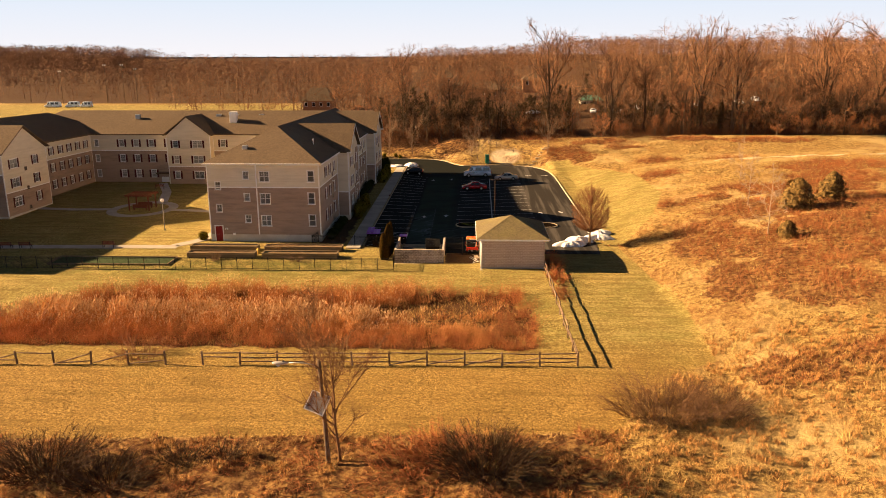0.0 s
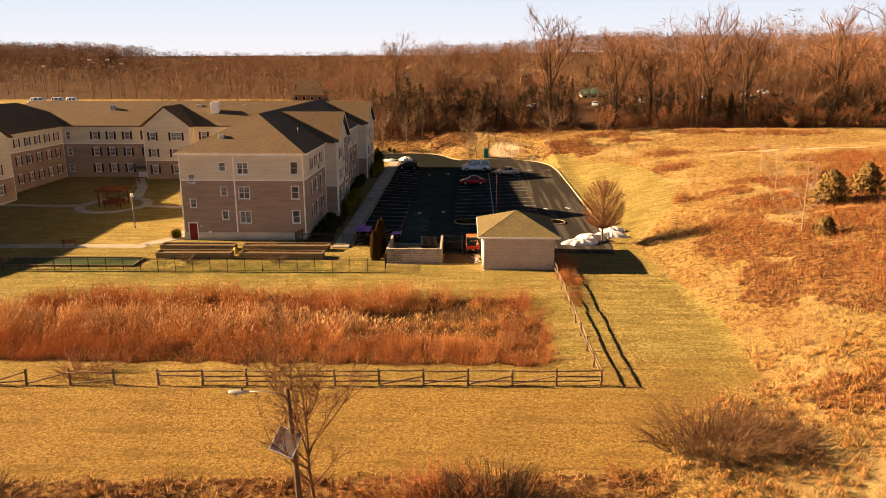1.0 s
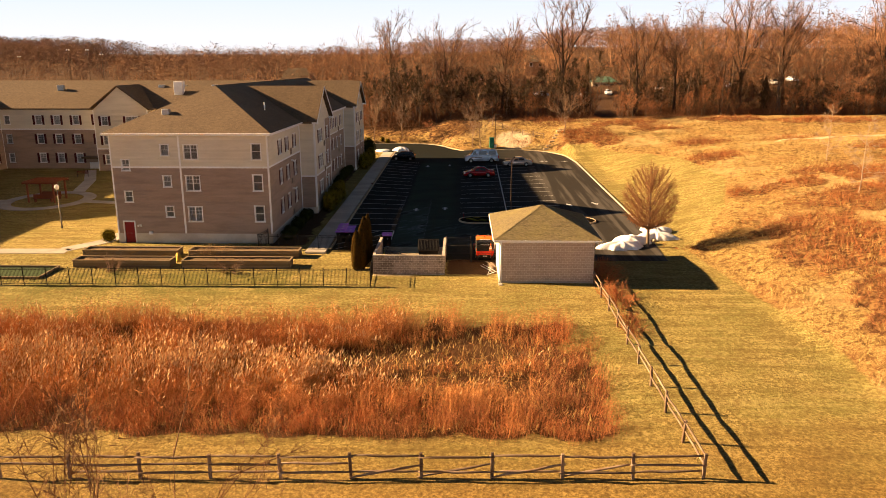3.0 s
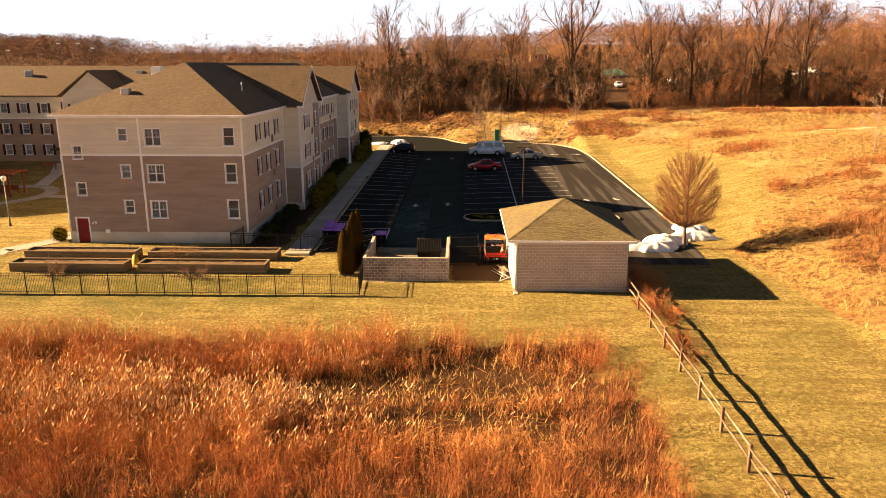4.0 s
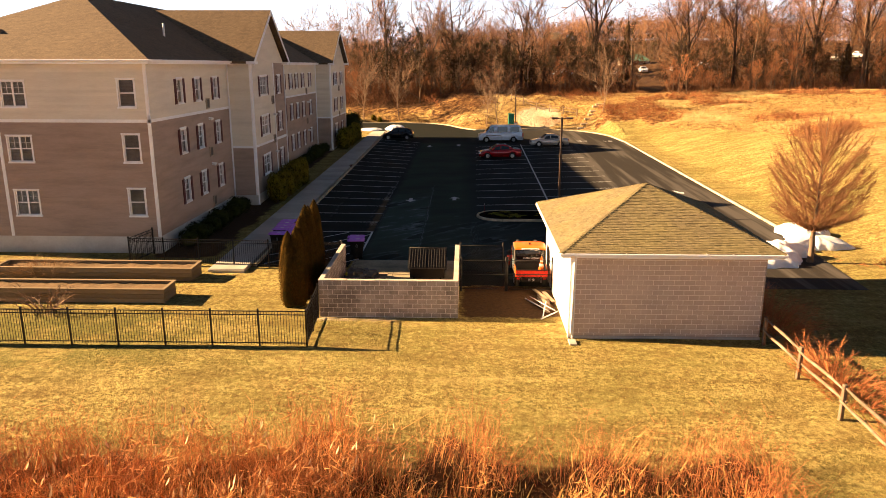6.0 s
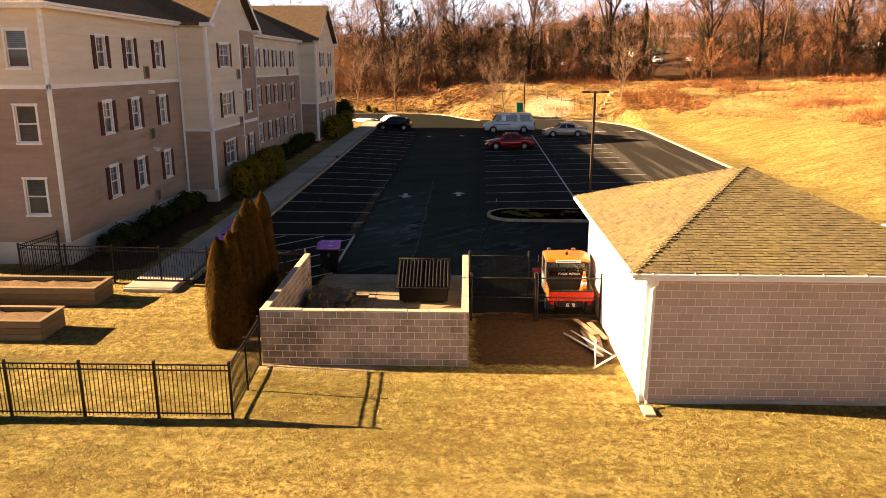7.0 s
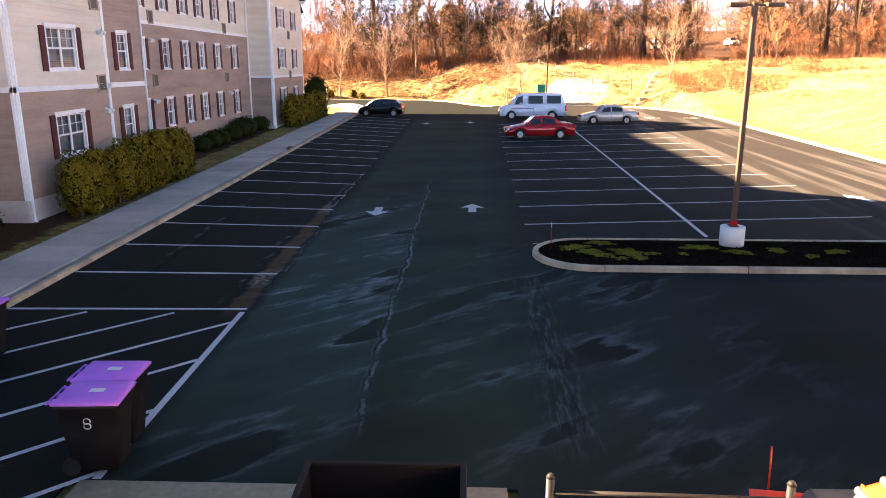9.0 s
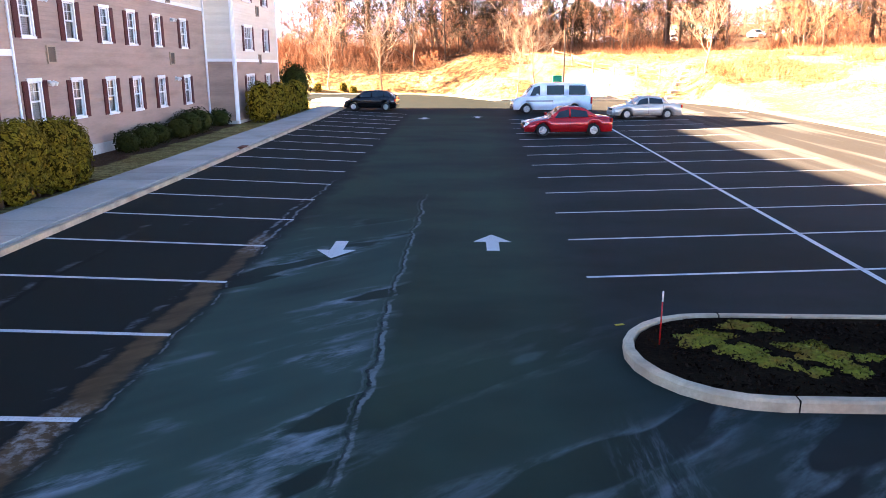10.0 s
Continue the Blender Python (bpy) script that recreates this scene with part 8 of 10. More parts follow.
def grow(seed, height, trunk_r, clear=0.35, limbs=14, reach=0.3, rise=0.55, twigs=9, forks=5, forks2=4, seg2=3, leaders=0, bush=0.0, top=1.0):
    """Rows of trunk, of limbs and of twigs for one bare tree."""
    rng = np.random.default_rng(seed)
    stem, wood, fine = [], [], []
    path = [np.zeros(3)]
    n = 9
    lean = rng.normal(0, 0.03, 2)
    for k in range(n):
        path.append(path[-1] + np.array([lean[0] * height / n + rng.normal(0, 0.018) * height / 3, lean[1] * height / n + rng.normal(0, 0.018) * height / 3, top * height / n]))

    def radius(f):
        return trunk_r * (1 - f) ** 0.8 + 0.015

    for k in range(n):
        stem.append((*path[k], *path[k + 1], radius(k / n) * (1.35 if k == 0 else 1), radius((k + 1) / n)))

    def branch(p, d, length, r, level):
        m = (4, 3, seg2)[level]
        q, dd = p, d
        pts = [p]
        for k in range(m):
            dd = unit(dd + np.array([0, 0, 0.1 * rise]) + rng.normal(0, 0.16, 3))
            e = q + dd * length / m
            row = (*q, *e, r * (1 - k / m) + 0.006, r * (1 - (k + 1) / m) + 0.005)
            (wood if level < 2 else fine).append(row)
            q = e
            pts.append(q)
        if level < 2:
            for k in range(forks if level == 0 else forks2):
                f = rng.uniform(0.25, 1.0)
                o = pts[min(int(f * m), m - 1)] + (pts[min(int(f * m) + 1, m)] - pts[min(int(f * m), m - 1)]) * (f * m % 1)
                s = unit(dd + rng.normal(0, 0.55, 3) + np.array([0, 0, 0.25]))
                branch(o, s, length * rng.uniform(0.4, 0.65), r * 0.45, level + 1)
        for k in range(twigs):
            f = rng.uniform(0.2, 1.0)
            o = pts[0] + (pts[-1] - pts[0]) * f if level == 2 else pts[min(int(f * m), m)]
            s = unit(dd + rng.normal(0, 0.8, 3) + np.array([0, 0, 0.12]))
            l = length * rng.uniform(0.25, 0.5) if level == 2 else length * 0.3
            fine.append((*o, *(o + s * max(l, bush)), 0.011, 0.004))

    for k in range(leaders):
        f = rng.uniform(0.3, 0.55)
        i = int(f * n)
        a = rng.uniform(0, 6.283)
        branch(path[i], unit(np.array([math.cos(a), math.sin(a), rng.uniform(1.6, 2.6)])), height * rng.uniform(0.38, 0.5), radius(f) * 0.7, 0)
    for k in range(limbs):
        f = clear + (1 - clear) * (k + rng.uniform(0, 1)) / limbs
        i = min(int(f * n), n - 1)
        o = path[i] + (path[i + 1] - path[i]) * (f * n - i)
        a = rng.uniform(0, 6.283)
        d = unit(np.array([math.cos(a), math.sin(a), rise * rng.uniform(0.6, 1.6)]))
        g = (f - clear) / (1 - clear + 1e-6)
        length = height * reach * ((1.1 - 0.75 * g) if top == 1 else (0.75 + 0.45 * math.sin(3 * g))) * rng.uniform(0.6, 1.3)
        branch(o, d, length, radius(f) * 0.55, 0)
    return np.array(stem), np.array(wood), np.array(fine)


def thin(rows, keep, rng):
    return rows[rng.random(len(rows)) < keep]


def tree_meshes(name, seed, twig_width=1.0, limb_sides=4, stout=0.0, **kw):
    stem, wood, fine = grow(seed, **kw)
    stem, wood = stem.copy(), wood.copy()
    stem[:, 6:] = np.maximum(stem[:, 6:], stout * 1.4)
    wood[:, 6:] = np.maximum(wood[:, 6:], stout)
    rng = np.random.default_rng(seed + 50)
    v, f = prisms(stem, 6)
    v2, f2 = prisms(wood, limb_sides)
    w = np_mesh("trunk", np.concatenate([v, v2]), np.concatenate([f, f2 + len(v)]), smooth=True)
    fine = fine.copy()
    fine[:, 6] *= twig_width
    v, f = ribbons(fine, rng)
    return w, np_mesh("crown", v, f)


# tall trees, shaggy middle growth, bushes
TALL = [tree_meshes("tree", 11 + k, 1.5, 3, 0.028, height=h, trunk_r=r, clear=c, limbs=l, reach=re, rise=ri, twigs=t, forks=4, forks2=4, seg2=1, leaders=le, top=0.78)
        for k, (h, r, c, l, re, ri, t, le) in enumerate([(19, 0.3, 0.42, 10, 0.26, 0.6, 7, 2), (17, 0.24, 0.36, 10, 0.28, 0.5, 7, 1), (22, 0.38, 0.42, 11, 0.26, 0.6, 7, 3), (16, 0.22, 0.45, 9, 0.26, 0.7, 7, 1), (20, 0.27, 0.45, 10, 0.24, 0.65, 7, 2), (18, 0.34, 0.36, 10, 0.3, 0.4, 7, 3)])]
CROWNED = [tree_meshes("tree", 91 + k, 1.4, 3, 0.034, height=h, trunk_r=r, clear=c, limbs=12, reach=re, rise=ri, twigs=8, forks=5, forks2=5, seg2=1, leaders=le, top=0.86)
           for k, (h, r, c, re, ri, le) in enumerate([(21, 0.36, 0.5, 0.23, 1.1, 5), (19, 0.3, 0.48, 0.26, 0.8, 4), (20, 0.34, 0.4, 0.27, 0.6, 4)])]
SHAGGY = [tree_meshes("tree", 31 + k, 1.5, 3, 0.018, height=h, trunk_r=r, clear=c, limbs=l, reach=re, rise=ri, twigs=6, forks=4, forks2=3, seg2=1, leaders=le, bush=0.75, top=0.78)
          for k, (h, r, c, l, re, ri, le) in enumerate([(13, 0.14, 0.12, 12, 0.34, 0.4, 1), (10, 0.1, 0.06, 12, 0.4, 0.25, 1), (15, 0.16, 0.18, 13, 0.3, 0.5, 1), (12, 0.12, 0.1, 12, 0.38, 0.15, 1)])]
BUSHY = [tree_meshes("bush", 51 + k, 1.3, 3, height=h, trunk_r=0.05, clear=0.02, limbs=13, reach=re, rise=ri, twigs=7, forks=3, forks2=3, seg2=1, bush=0.55)
         for k, (h, re, ri) in enumerate([(5.5, 0.55, 0.8), (4.2, 0.7, 0.5), (6.5, 0.45, 1.0)])]
VINES = [(w.copy(), c.copy()) for w, c in BUSHY]
FRINGE = BUSHY
REDDISH = surf("reddish_bush_twigs", (0.34, 0.15, 0.065), (0.23, 0.098, 0.044), 1.5, (0.16, 0.07, 0.036), 0.3, 0.6, 0.9, 0, vary="object", spread=0.3)
for kinds, bark, twig in ((VINES, BARK, VINE), (TALL, WOOD_BARK, TWIG), (CROWNED, DARK_BARK, CROWN_TWIG), (SHAGGY, BARK, RUSSET_TWIG), (FRINGE, BARK, REDDISH)):
    for w, c in kinds:
        w.materials.append(bark)
        c.materials.append(twig)


def put_tree(meshes, x, y, size, turn, label, name="tree", group="", category="tree", z=None):
    z = float(ground_z(x, y)) - 0.05 if z is None else z
    ob = thing(name, label, category, group)
    for n, me in zip(("trunk", "crown"), meshes):
        o = part(n, me, None)
        o.parent = ob
    ob.matrix_basis = pose(x, y, z, 0, 0, turn) @ Matrix.Diagonal((size, size, size, 1))
    return ob


def wood_edge(x):
    """The near edge of the wood."""
    return 186.5 + 2.5 * math.sin(x * 0.13) + 1.6 * math.sin(x * 0.31 + 1) + 0.05 * max(0, -x - 5)


def open_ground(x, y):
    if 26.2 + 0.12 * (y - 188) < x < 31.6 + 0.26 * (y - 188) and 180 < y < 245:
        return True
    if x < -34 and (y < 236 or x < -0.4 * y):
        return y < 378 + 10 * math.sin(x * 0.05)
    if 26 < x < 100 and 226 < y < 252:
        return True
    return -60 < x < -38 and 250 < y < 264


def scatter(count, x0, x1, y0, y1, gap, rng, lean=1.0):
    spots = []
    for k in range(count * 30):
        x = rng.uniform(x0, x1)
        y = wood_edge(x) + (y0 - 186.5) + (y1 - y0) * rng.random() ** lean
        if open_ground(x, y) or any((x - a) ** 2 + (y - b) ** 2 < gap * gap for a, b in spots):
            continue
        spots.append((x, y))
        if len(spots) >= count:
            break
    return spots


IVY = surf("dull_ivy_leaves", (0.1, 0.062, 0.027), (0.06, 0.038, 0.018), 3, (0.13, 0.075, 0.03), 0.6, 0.5, 0.9, 0, vary="island", spread=0.35, spec=0.05)


def ivy_trunk(x, y, h, r, rng):
    """A dead trunk wrapped in ivy that thins towards the top."""
    z = float(ground_z(x, y))
    root = thing("tree", "dead trunk wrapped in dull dark ivy", "tree", "ivy-grown trunks of the wood", at=(x, y, z))
    bm = bmesh.new()
    tube(bm, [(x, y, z - 0.3), (x + 0.1, y, z + h * 0.5), (x - 0.1, y, z + h), (x - 0.05, y, z + h * 1.2)], [0.22, 0.17, 0.1, 0.03], 7)
    part("trunk", bm, BARK, root)
    n = 1500
    f = rng.random(n) ** 0.9
    a = rng.uniform(0, 6.283, n)
    lump = 1 + 0.35 * np.sin(f * 17 + x) + 0.3 * np.sin(a * 2 + f * 9 + y)
    rad = r * np.interp(f, [0, 0.2, 0.6, 1], [1.1, 0.85, 0.6, 0.15]) * lump * np.sqrt(rng.uniform(0.2, 1.1, n))
    d = np.c_[np.cos(a), np.sin(a), 0.3 + 0 * a]
    me = np_mesh("ivy", *leaf_quads(np.c_[x + rad * np.cos(a), y + rad * np.sin(a), z + f * h], d, 0.13, rng))
    part("ivy", me, IVY, root, "dull dark ivy")


def leaf_quads(points, normals, size, rng):
    """Small loose leaves facing about along their normals."""
    n = len(points)
    a = np.cross(normals, rng.normal(size=(n, 3)))
    a /= np.linalg.norm(a, axis=1, keepdims=True) + 1e-9
    b = np.cross(normals + 0.7 * rng.normal(size=(n, 3)), a)
    b /= np.linalg.norm(b, axis=1, keepdims=True) + 1e-9
    k = size * rng.uniform(0.6, 1.4, (n, 1))
    v = np.stack([points - a * k, points - b * k, points + a * k, points + b * k * 0.8], 1).reshape(-1, 3)
    i = np.arange(n)[:, None] * 4
    return v, np.concatenate([i, i + 1, i + 2, i + 3], 1)


def build_woods():
    rng = np.random.default_rng(21)
    for x, y in scatter(84, -66, 142, 188, 246, 4.4, rng, 1.2):
        k = int(rng.integers(6))
        put_tree(TALL[k], x, y, (rng.uniform(0.72, 0.95) if rng.random() < 0.65 else rng.uniform(0.95, 1.15)) * (0.76 if x < 42 else 1.06), rng.uniform(0, 360), "tall bare grey-brown tree of the winter wood", group="trees of the wood")
    for x, y in scatter(138, -68, 140, 187.5, 250, 3.6, rng, 1.35):
        k = int(rng.integers(4))
        put_tree(SHAGGY[k], x, y, rng.uniform(0.45, 0.75) if -30 < x < 34 else rng.uniform(0.7, 1.2), rng.uniform(0, 360), "shaggy russet bare tree hung with vines", group="shaggy trees of the wood")
    for x, y in scatter(64, -60, 130, 185.5, 203, 2.6, rng, 1.5):
        k = int(rng.integers(3))
        put_tree(FRINGE[k], x, y, rng.uniform(0.55, 1.1), rng.uniform(0, 360), "rounded bare russet bush at the wood's edge", name="bush", group="bushes of the wood", category="bush")
    # dark tangles: real brush, and more added to paint shaded pockets
    for x, y in scatter(56, 30, 128, 188, 204, 3.2, rng, 1.2):
        k = int(rng.integers(3))
        put_tree(VINES[k], x, y, rng.uniform(0.8, 1.35), rng.uniform(0, 360), "tangle of vines and brush, coloured dark for the shade under the trees", name="bush", group="vine tangles of the wood", category="bush")
    for x, y in scatter(26, -22, 24, 188, 197, 2.4, rng, 1.0):
        k = int(rng.integers(3))
        put_tree(VINES[k], x, y, rng.uniform(1.0, 1.7), rng.uniform(0, 360), "tangle of vines and brush, coloured dark for the shade under the trees", name="bush", group="vine tangles of the wood", category="bush")
    for k, (x, y, s) in enumerate(((12.5, 190, 1.25), (15.5, 191, 1.1), (18.8, 189.6, 1.3), (22.2, 191, 1.25), (24.6, 189.5, 0.8), (-5.5, 191, 1.2), (5.0, 190, 1.1), (34.6, 240, 1.3), (37.6, 243, 1.5), (40.5, 240, 1.3), (33.2, 191.5, 0.8))):
        put_tree(VINES[k % 3], x, y, s, k * 77, "tangle of vines and brush, coloured dark for the shade under the trees", name="bush", group="vine tangles of the wood", category="bush")
    for k, (x, y, size, label) in enumerate(((20.6, 196, 1.2, "tallest bare tree above the wood's edge"), (7.0, 196, 1.02, "tall bare tree above the wood's edge"), (-4.6, 196, 0.92, "tall bare tree with a wide crown at the wood's edge"), (59.2, 196, 1.22, "tall bare tree with a wide crown at the wood's edge"), (68.8, 196, 1.25, "tall bare tree above the wood's edge"), (89.8, 196, 1.3, "tall bare tree with a wide crown at the wood's edge"), (-17.5, 200, 0.95, "tall bare tree above the wood's edge"), (44.5, 193, 1.0, "tall bare tree with a wide crown at the wood's edge"), (104, 199, 1.3, "tall bare tree above the wood's edge"), (35.8, 192, 0.95, "tall bare tree above the wood's edge"))):
        put_tree(CROWNED[k % 3], x, y, size, 40 + k * 83, label, group="trees of the wood")
    for x, y in scatter(30, 30, 120, 182.5, 187, 2.2, rng, 1.0):
        put_tree(FRINGE[int(rng.integers(3))], x, y, rng.uniform(0.45, 0.85), rng.uniform(0, 360), "low bare reddish bush before the wood", name="bush", group="bushes of the wood", category="bush")
    for x, y, h, r in ((24.9, 190.5, 11.5, 1.15), (8.6, 191.0, 6.5, 1.3), (63, 192, 8.0, 1.3)):
        ivy_trunk(x, y, h, r, rng)
    # farther woods, joined: a stem and wide sprays of twigs each
    tv = []
    for k in range(12):
        n = 145 if k < 7 else 58
        f = rng.uniform(0.1, 0.92, n) ** 0.85
        a = rng.uniform(0, 6.283, n)
        rad = (3.0 + 0.5 * k % 1.7 + (0.6 if k > 6 else 0)) * np.sin(np.clip(f, 0.06, 0.98) * 3.1) ** 0.75 * np.sqrt(rng.uniform(0.05, 1, n))
        h = 15 + 1.2 * (k % 7)
        p = np.c_[rad * np.cos(a), rad * np.sin(a), f * h * 0.95]
        d = np.c_[np.cos(a) * 0.7 + rng.normal(0, 0.8, n), np.sin(a) * 0.7 + rng.normal(0, 0.8, n), rng.normal(0.35, 0.6, n)] * rng.uniform(0.5, 1.1, (n, 1))
        rows = np.c_[p, p + d * (1 if k < 7 else 1.3), np.full(n, 0.07 if k < 7 else 0.19), np.full(n, 0.02)]
        rows = np.concatenate([rows, [[0, 0, -0.5, 0.2, 0.1, h * 0.55, 0.16, 0.07], [0.2, 0.1, h * 0.4, -0.2, 0, h * 0.92, 0.09, 0.02]]])
        tv.append(ribbons(rows, rng))
    rows = []
    for k in range(1350):
        x, y = rng.uniform(-420, 420), rng.uniform(248, 520)
        if open_ground(x, y) or abs(x) > 0.62 * y + 40:
            continue
        rows.append((x, y, rng.uniform(0.6, 1.15) if x < -40 else (rng.uniform(0.35, 0.6) if x < 50 else rng.uniform(0.75, 1.2))))
    for k in range(3000):
        x, y = rng.uniform(-660, 620), rng.uniform(520, 840)
        if abs(x) < 0.66 * y + 40:
            rows.append((x, y, rng.uniform(0.7, 0.95) if x < 80 else rng.uniform(0.85, 1.1)))
    for k in range(1150):
        x, y = rng.uniform(-640, -330), rng.uniform(690, 830)
        rows.append((x, y, rng.uniform(0.8, 1.05)))
    far_v, far_f, off = [], [], 0
    for x, y, s in rows:
        v, f = tv[int(rng.integers(7)) if y < 520 else 7 + int(rng.integers(5))]
        a = rng.uniform(0, 6.28)
        c, n = math.cos(a) * s, math.sin(a) * s
        w = 1.0 if y < 520 else 1.5
        z = float(lift(np.array([x]), np.array([y]))[0])
        far_v.append(np.c_[(v[:, 0] * c - v[:, 1] * n) * w + x, (v[:, 0] * n + v[:, 1] * c) * w + y, v[:, 2] * s + z - 0.3])
        far_f.append(f + off)
        off += len(v)
    tagged(part("far_woods", np_mesh("far_woods", np.concatenate(far_v), np.concatenate(far_f)), TWIG_J), "hazy brown bare woods on the horizon", "woods", kind="stuff")
    # brush under the trees
    n = 15000
    x, y = rng.uniform(-75, 130, n), 185.0 + rng.gamma(1.5, 8, n)
    keep = ~((x > 26.2 + 0.12 * (y - 188)) & (x < 31.6 + 0.26 * (y - 188)) & (y < 240)) & ~((x < -32) & (y < 212))
    x, y = x[keep], y[keep]
    clump = 0.5 + 0.5 * ripple(x, y, 9, 31)
    h = (0.8 + 3.2 * clump ** 1.5) * rng.uniform(0.5, 1.2, len(x))
    z = ground_z(x, y)
    dx, dy = rng.normal(0, 0.4, len(x)) * h * 0.5, rng.normal(0, 0.4, len(x)) * h * 0.5
    segs = []
    for k in range(5):
        ox, oy = rng.normal(0, 0.35, len(x)), rng.normal(0, 0.35, len(x))
        segs.append(np.c_[x + ox, y + oy, z - 0.1, x + ox + dx + rng.normal(0, 0.5, len(x)), y + oy + dy + rng.normal(0, 0.5, len(x)), z + h * rng.uniform(0.5, 1.1, len(x)), np.full(len(x), 0.02), np.full(len(x), 0.008)])
    v, f = ribbons(np.concatenate(segs), rng)
    tagged(part("underbrush", np_mesh("underbrush", v, f), BRUSH), "tangled russet underbrush below the trees", "underbrush", kind="stuff")


BRUSH = surf("russet_brush", (0.24, 0.1, 0.042), (0.14, 0.06, 0.029), 1.2, (0.09, 0.044, 0.025), 0.12, 0.6, 0.9, 0, vary="island", spread=0.4)
build_woods()


# ---- houses, a road and parked cars seen through the wood ----
def house(name, label, x, y, z, w, d, h, rise, wall, roof, windows=3, turn=0):
    root = thing(name, label, "house", "houses beyond the wood", at=(x, y, z))
    m = pose(x, y, z, 0, 0, turn)
    bm = bmesh.new()
    box(bm, -w / 2, w / 2, -d / 2, d / 2, -1.5, h, m=m)
    part("wall", bm, wall, root)
    bm = bmesh.new()
    o = 0.5
    a, b, r = (-w / 2 - o, -d / 2 - o), (w / 2 + o, d / 2 + o), w / 2 * 0.55
    for quad in ([(a[0], a[1], h), (b[0], a[1], h), (r, 0, h + rise), (-r, 0, h + rise)], [(b[0], b[1], h), (a[0], b[1], h), (-r, 0, h + rise), (r, 0, h + rise)]):
        sheet(bm, [m @ Vector(p) for p in quad])
    for tri in ([(b[0], a[1], h), (b[0], b[1], h), (r, 0, h + rise)], [(a[0], b[1], h), (a[0], a[1], h), (-r, 0, h + rise)]):
        bm.faces.new([bm.verts.new(m @ Vector(p)) for p in tri])
    part("roof", bm, roof, root)
    for k in range(windows):
        u = -w / 2 + w * (k + 0.5) / windows
        bm = bmesh.new()
        box(bm, u - 0.5, u + 0.5, -d / 2 - 0.04, -d / 2 + 0.02, h * 0.45, h * 0.45 + 1.4, m=m)
        win = part("window", bm, WHITE, root)
        bm = bmesh.new()
        box(bm, u - 0.42, u + 0.42, -d / 2 - 0.06, -d / 2 - 0.041, h * 0.45 + 0.08, h * 0.45 + 1.32, m=m)
        # pane coloured near-black for the unlit room behind it
        part("pane", bm, DARK, win)
    return root


GREEN_ROOF = surf("green_metal_roof", (0.1, 0.2, 0.15), (0.08, 0.16, 0.12), 2, None, rough=0.5, relief=0.1)
BRICK_FAR = surf("tan_brick_far", (0.36, 0.2, 0.11), (0.28, 0.15, 0.09), 3, None, rough=0.9, relief=0.1)
house("house", "low house with a brown hipped roof among bare trees", -51.0, 258, 5.6, 10, 8, 3.4, 4.2, BRICK_FAR, ROOF, 4)
house("house", "long brick building with a dark roof beyond the wood", 3.0, 292, 7.0, 34, 12, 4.2, 2.4, BRICK_FAR, ROOF, 8)
house("cupola", "square brick cupola with a low brown roof", -8.7, 288, 12.0, 4.6, 4.6, 3.6, 2.0, BRICK_FAR, ROOF, 2)
house("cupola", "square brick cupola with a low brown roof", 23.0, 288, 11.6, 6.4, 6.4, 3.0, 2.2, BRICK_FAR, ROOF, 2)
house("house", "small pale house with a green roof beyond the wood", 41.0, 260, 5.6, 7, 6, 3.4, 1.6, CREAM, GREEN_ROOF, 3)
for k, (x, y, a, paint) in enumerate(((20, 238, 4, CAR_WHITE), (31, 233, 80, CAR_SILVER), (38, 235, 85, CAR_WHITE), (45, 233, 92, CAR_SILVER), (52, 236, 88, CAR_WHITE), (60, 234, 90, CAR_BLACK), (70, 236, 84, CAR_WHITE), (82, 235, 92, CAR_SILVER), (88, 238, 95, CAR_WHITE))):
    build_car("sedan", "parked car half hidden behind the bare trees", (x, y, float(ground_z(x, y)) + 0.02), a, paint, 4.5, 1.75, 1.46, "sedan")


# ---- lights and vans at the distant playing field ----
for x, y, h in ((-205, 378, 16), (-183, 380, 19), (-175, 382, 19), (-168, 381, 17)):
    root = thing("floodlight_mast", "thin pale floodlight mast at a distant playing field", "mast", "masts of the playing field", at=(x, y, 0))
    bm = bmesh.new()
    tube(bm, [(x, y, -0.3), (x, y, h)], [0.16, 0.09], 6)
    part("pole", bm, BARK, root)
    for k in range(2):
        part("floodlight", boxes((x - 0.8 + k, x - 0.2 + k, y - 0.2, y + 0.2, h - 0.3, h + 0.2), bevel=0.05), WHITE, root)
for x, y, w in ((-196, 352, 7.5), (-187, 353, 6.5), (-180, 352, 5.5)):
    build_car("van", "white van parked at a distant playing field", (x, y, float(ground_z(x, y))), 3, CAR_WHITE, w, 2.3, 2.7, "van")
# ---- evergreens, hedges, brush, reeds, grass ----
HEDGE = surf("olive_hedge_leaves", (0.17, 0.134, 0.0068), (0.085, 0.068, 0.0034), 5, (0.19, 0.125, 0.005), 1.1, 0.5, 0.85, 0, vary="island", spread=0.4, spec=0.12)
CHIPS = surf("dark_bark_chips", (0.019, 0.0125, 0.0085), (0.008, 0.0055, 0.0042), 6, None, rough=0.95, relief=0, vary="island", spread=0.7, spec=0.0)
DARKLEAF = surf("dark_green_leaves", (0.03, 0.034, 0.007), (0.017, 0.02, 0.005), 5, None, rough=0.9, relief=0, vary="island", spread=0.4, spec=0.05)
# near-black olive for the shade inside the hedge
HEDGE_SHADE = surf("hedge_shade", (0.03, 0.023, 0.003), (0.018, 0.014, 0.002), 4, None, rough=1.0, relief=0, spec=0.0)
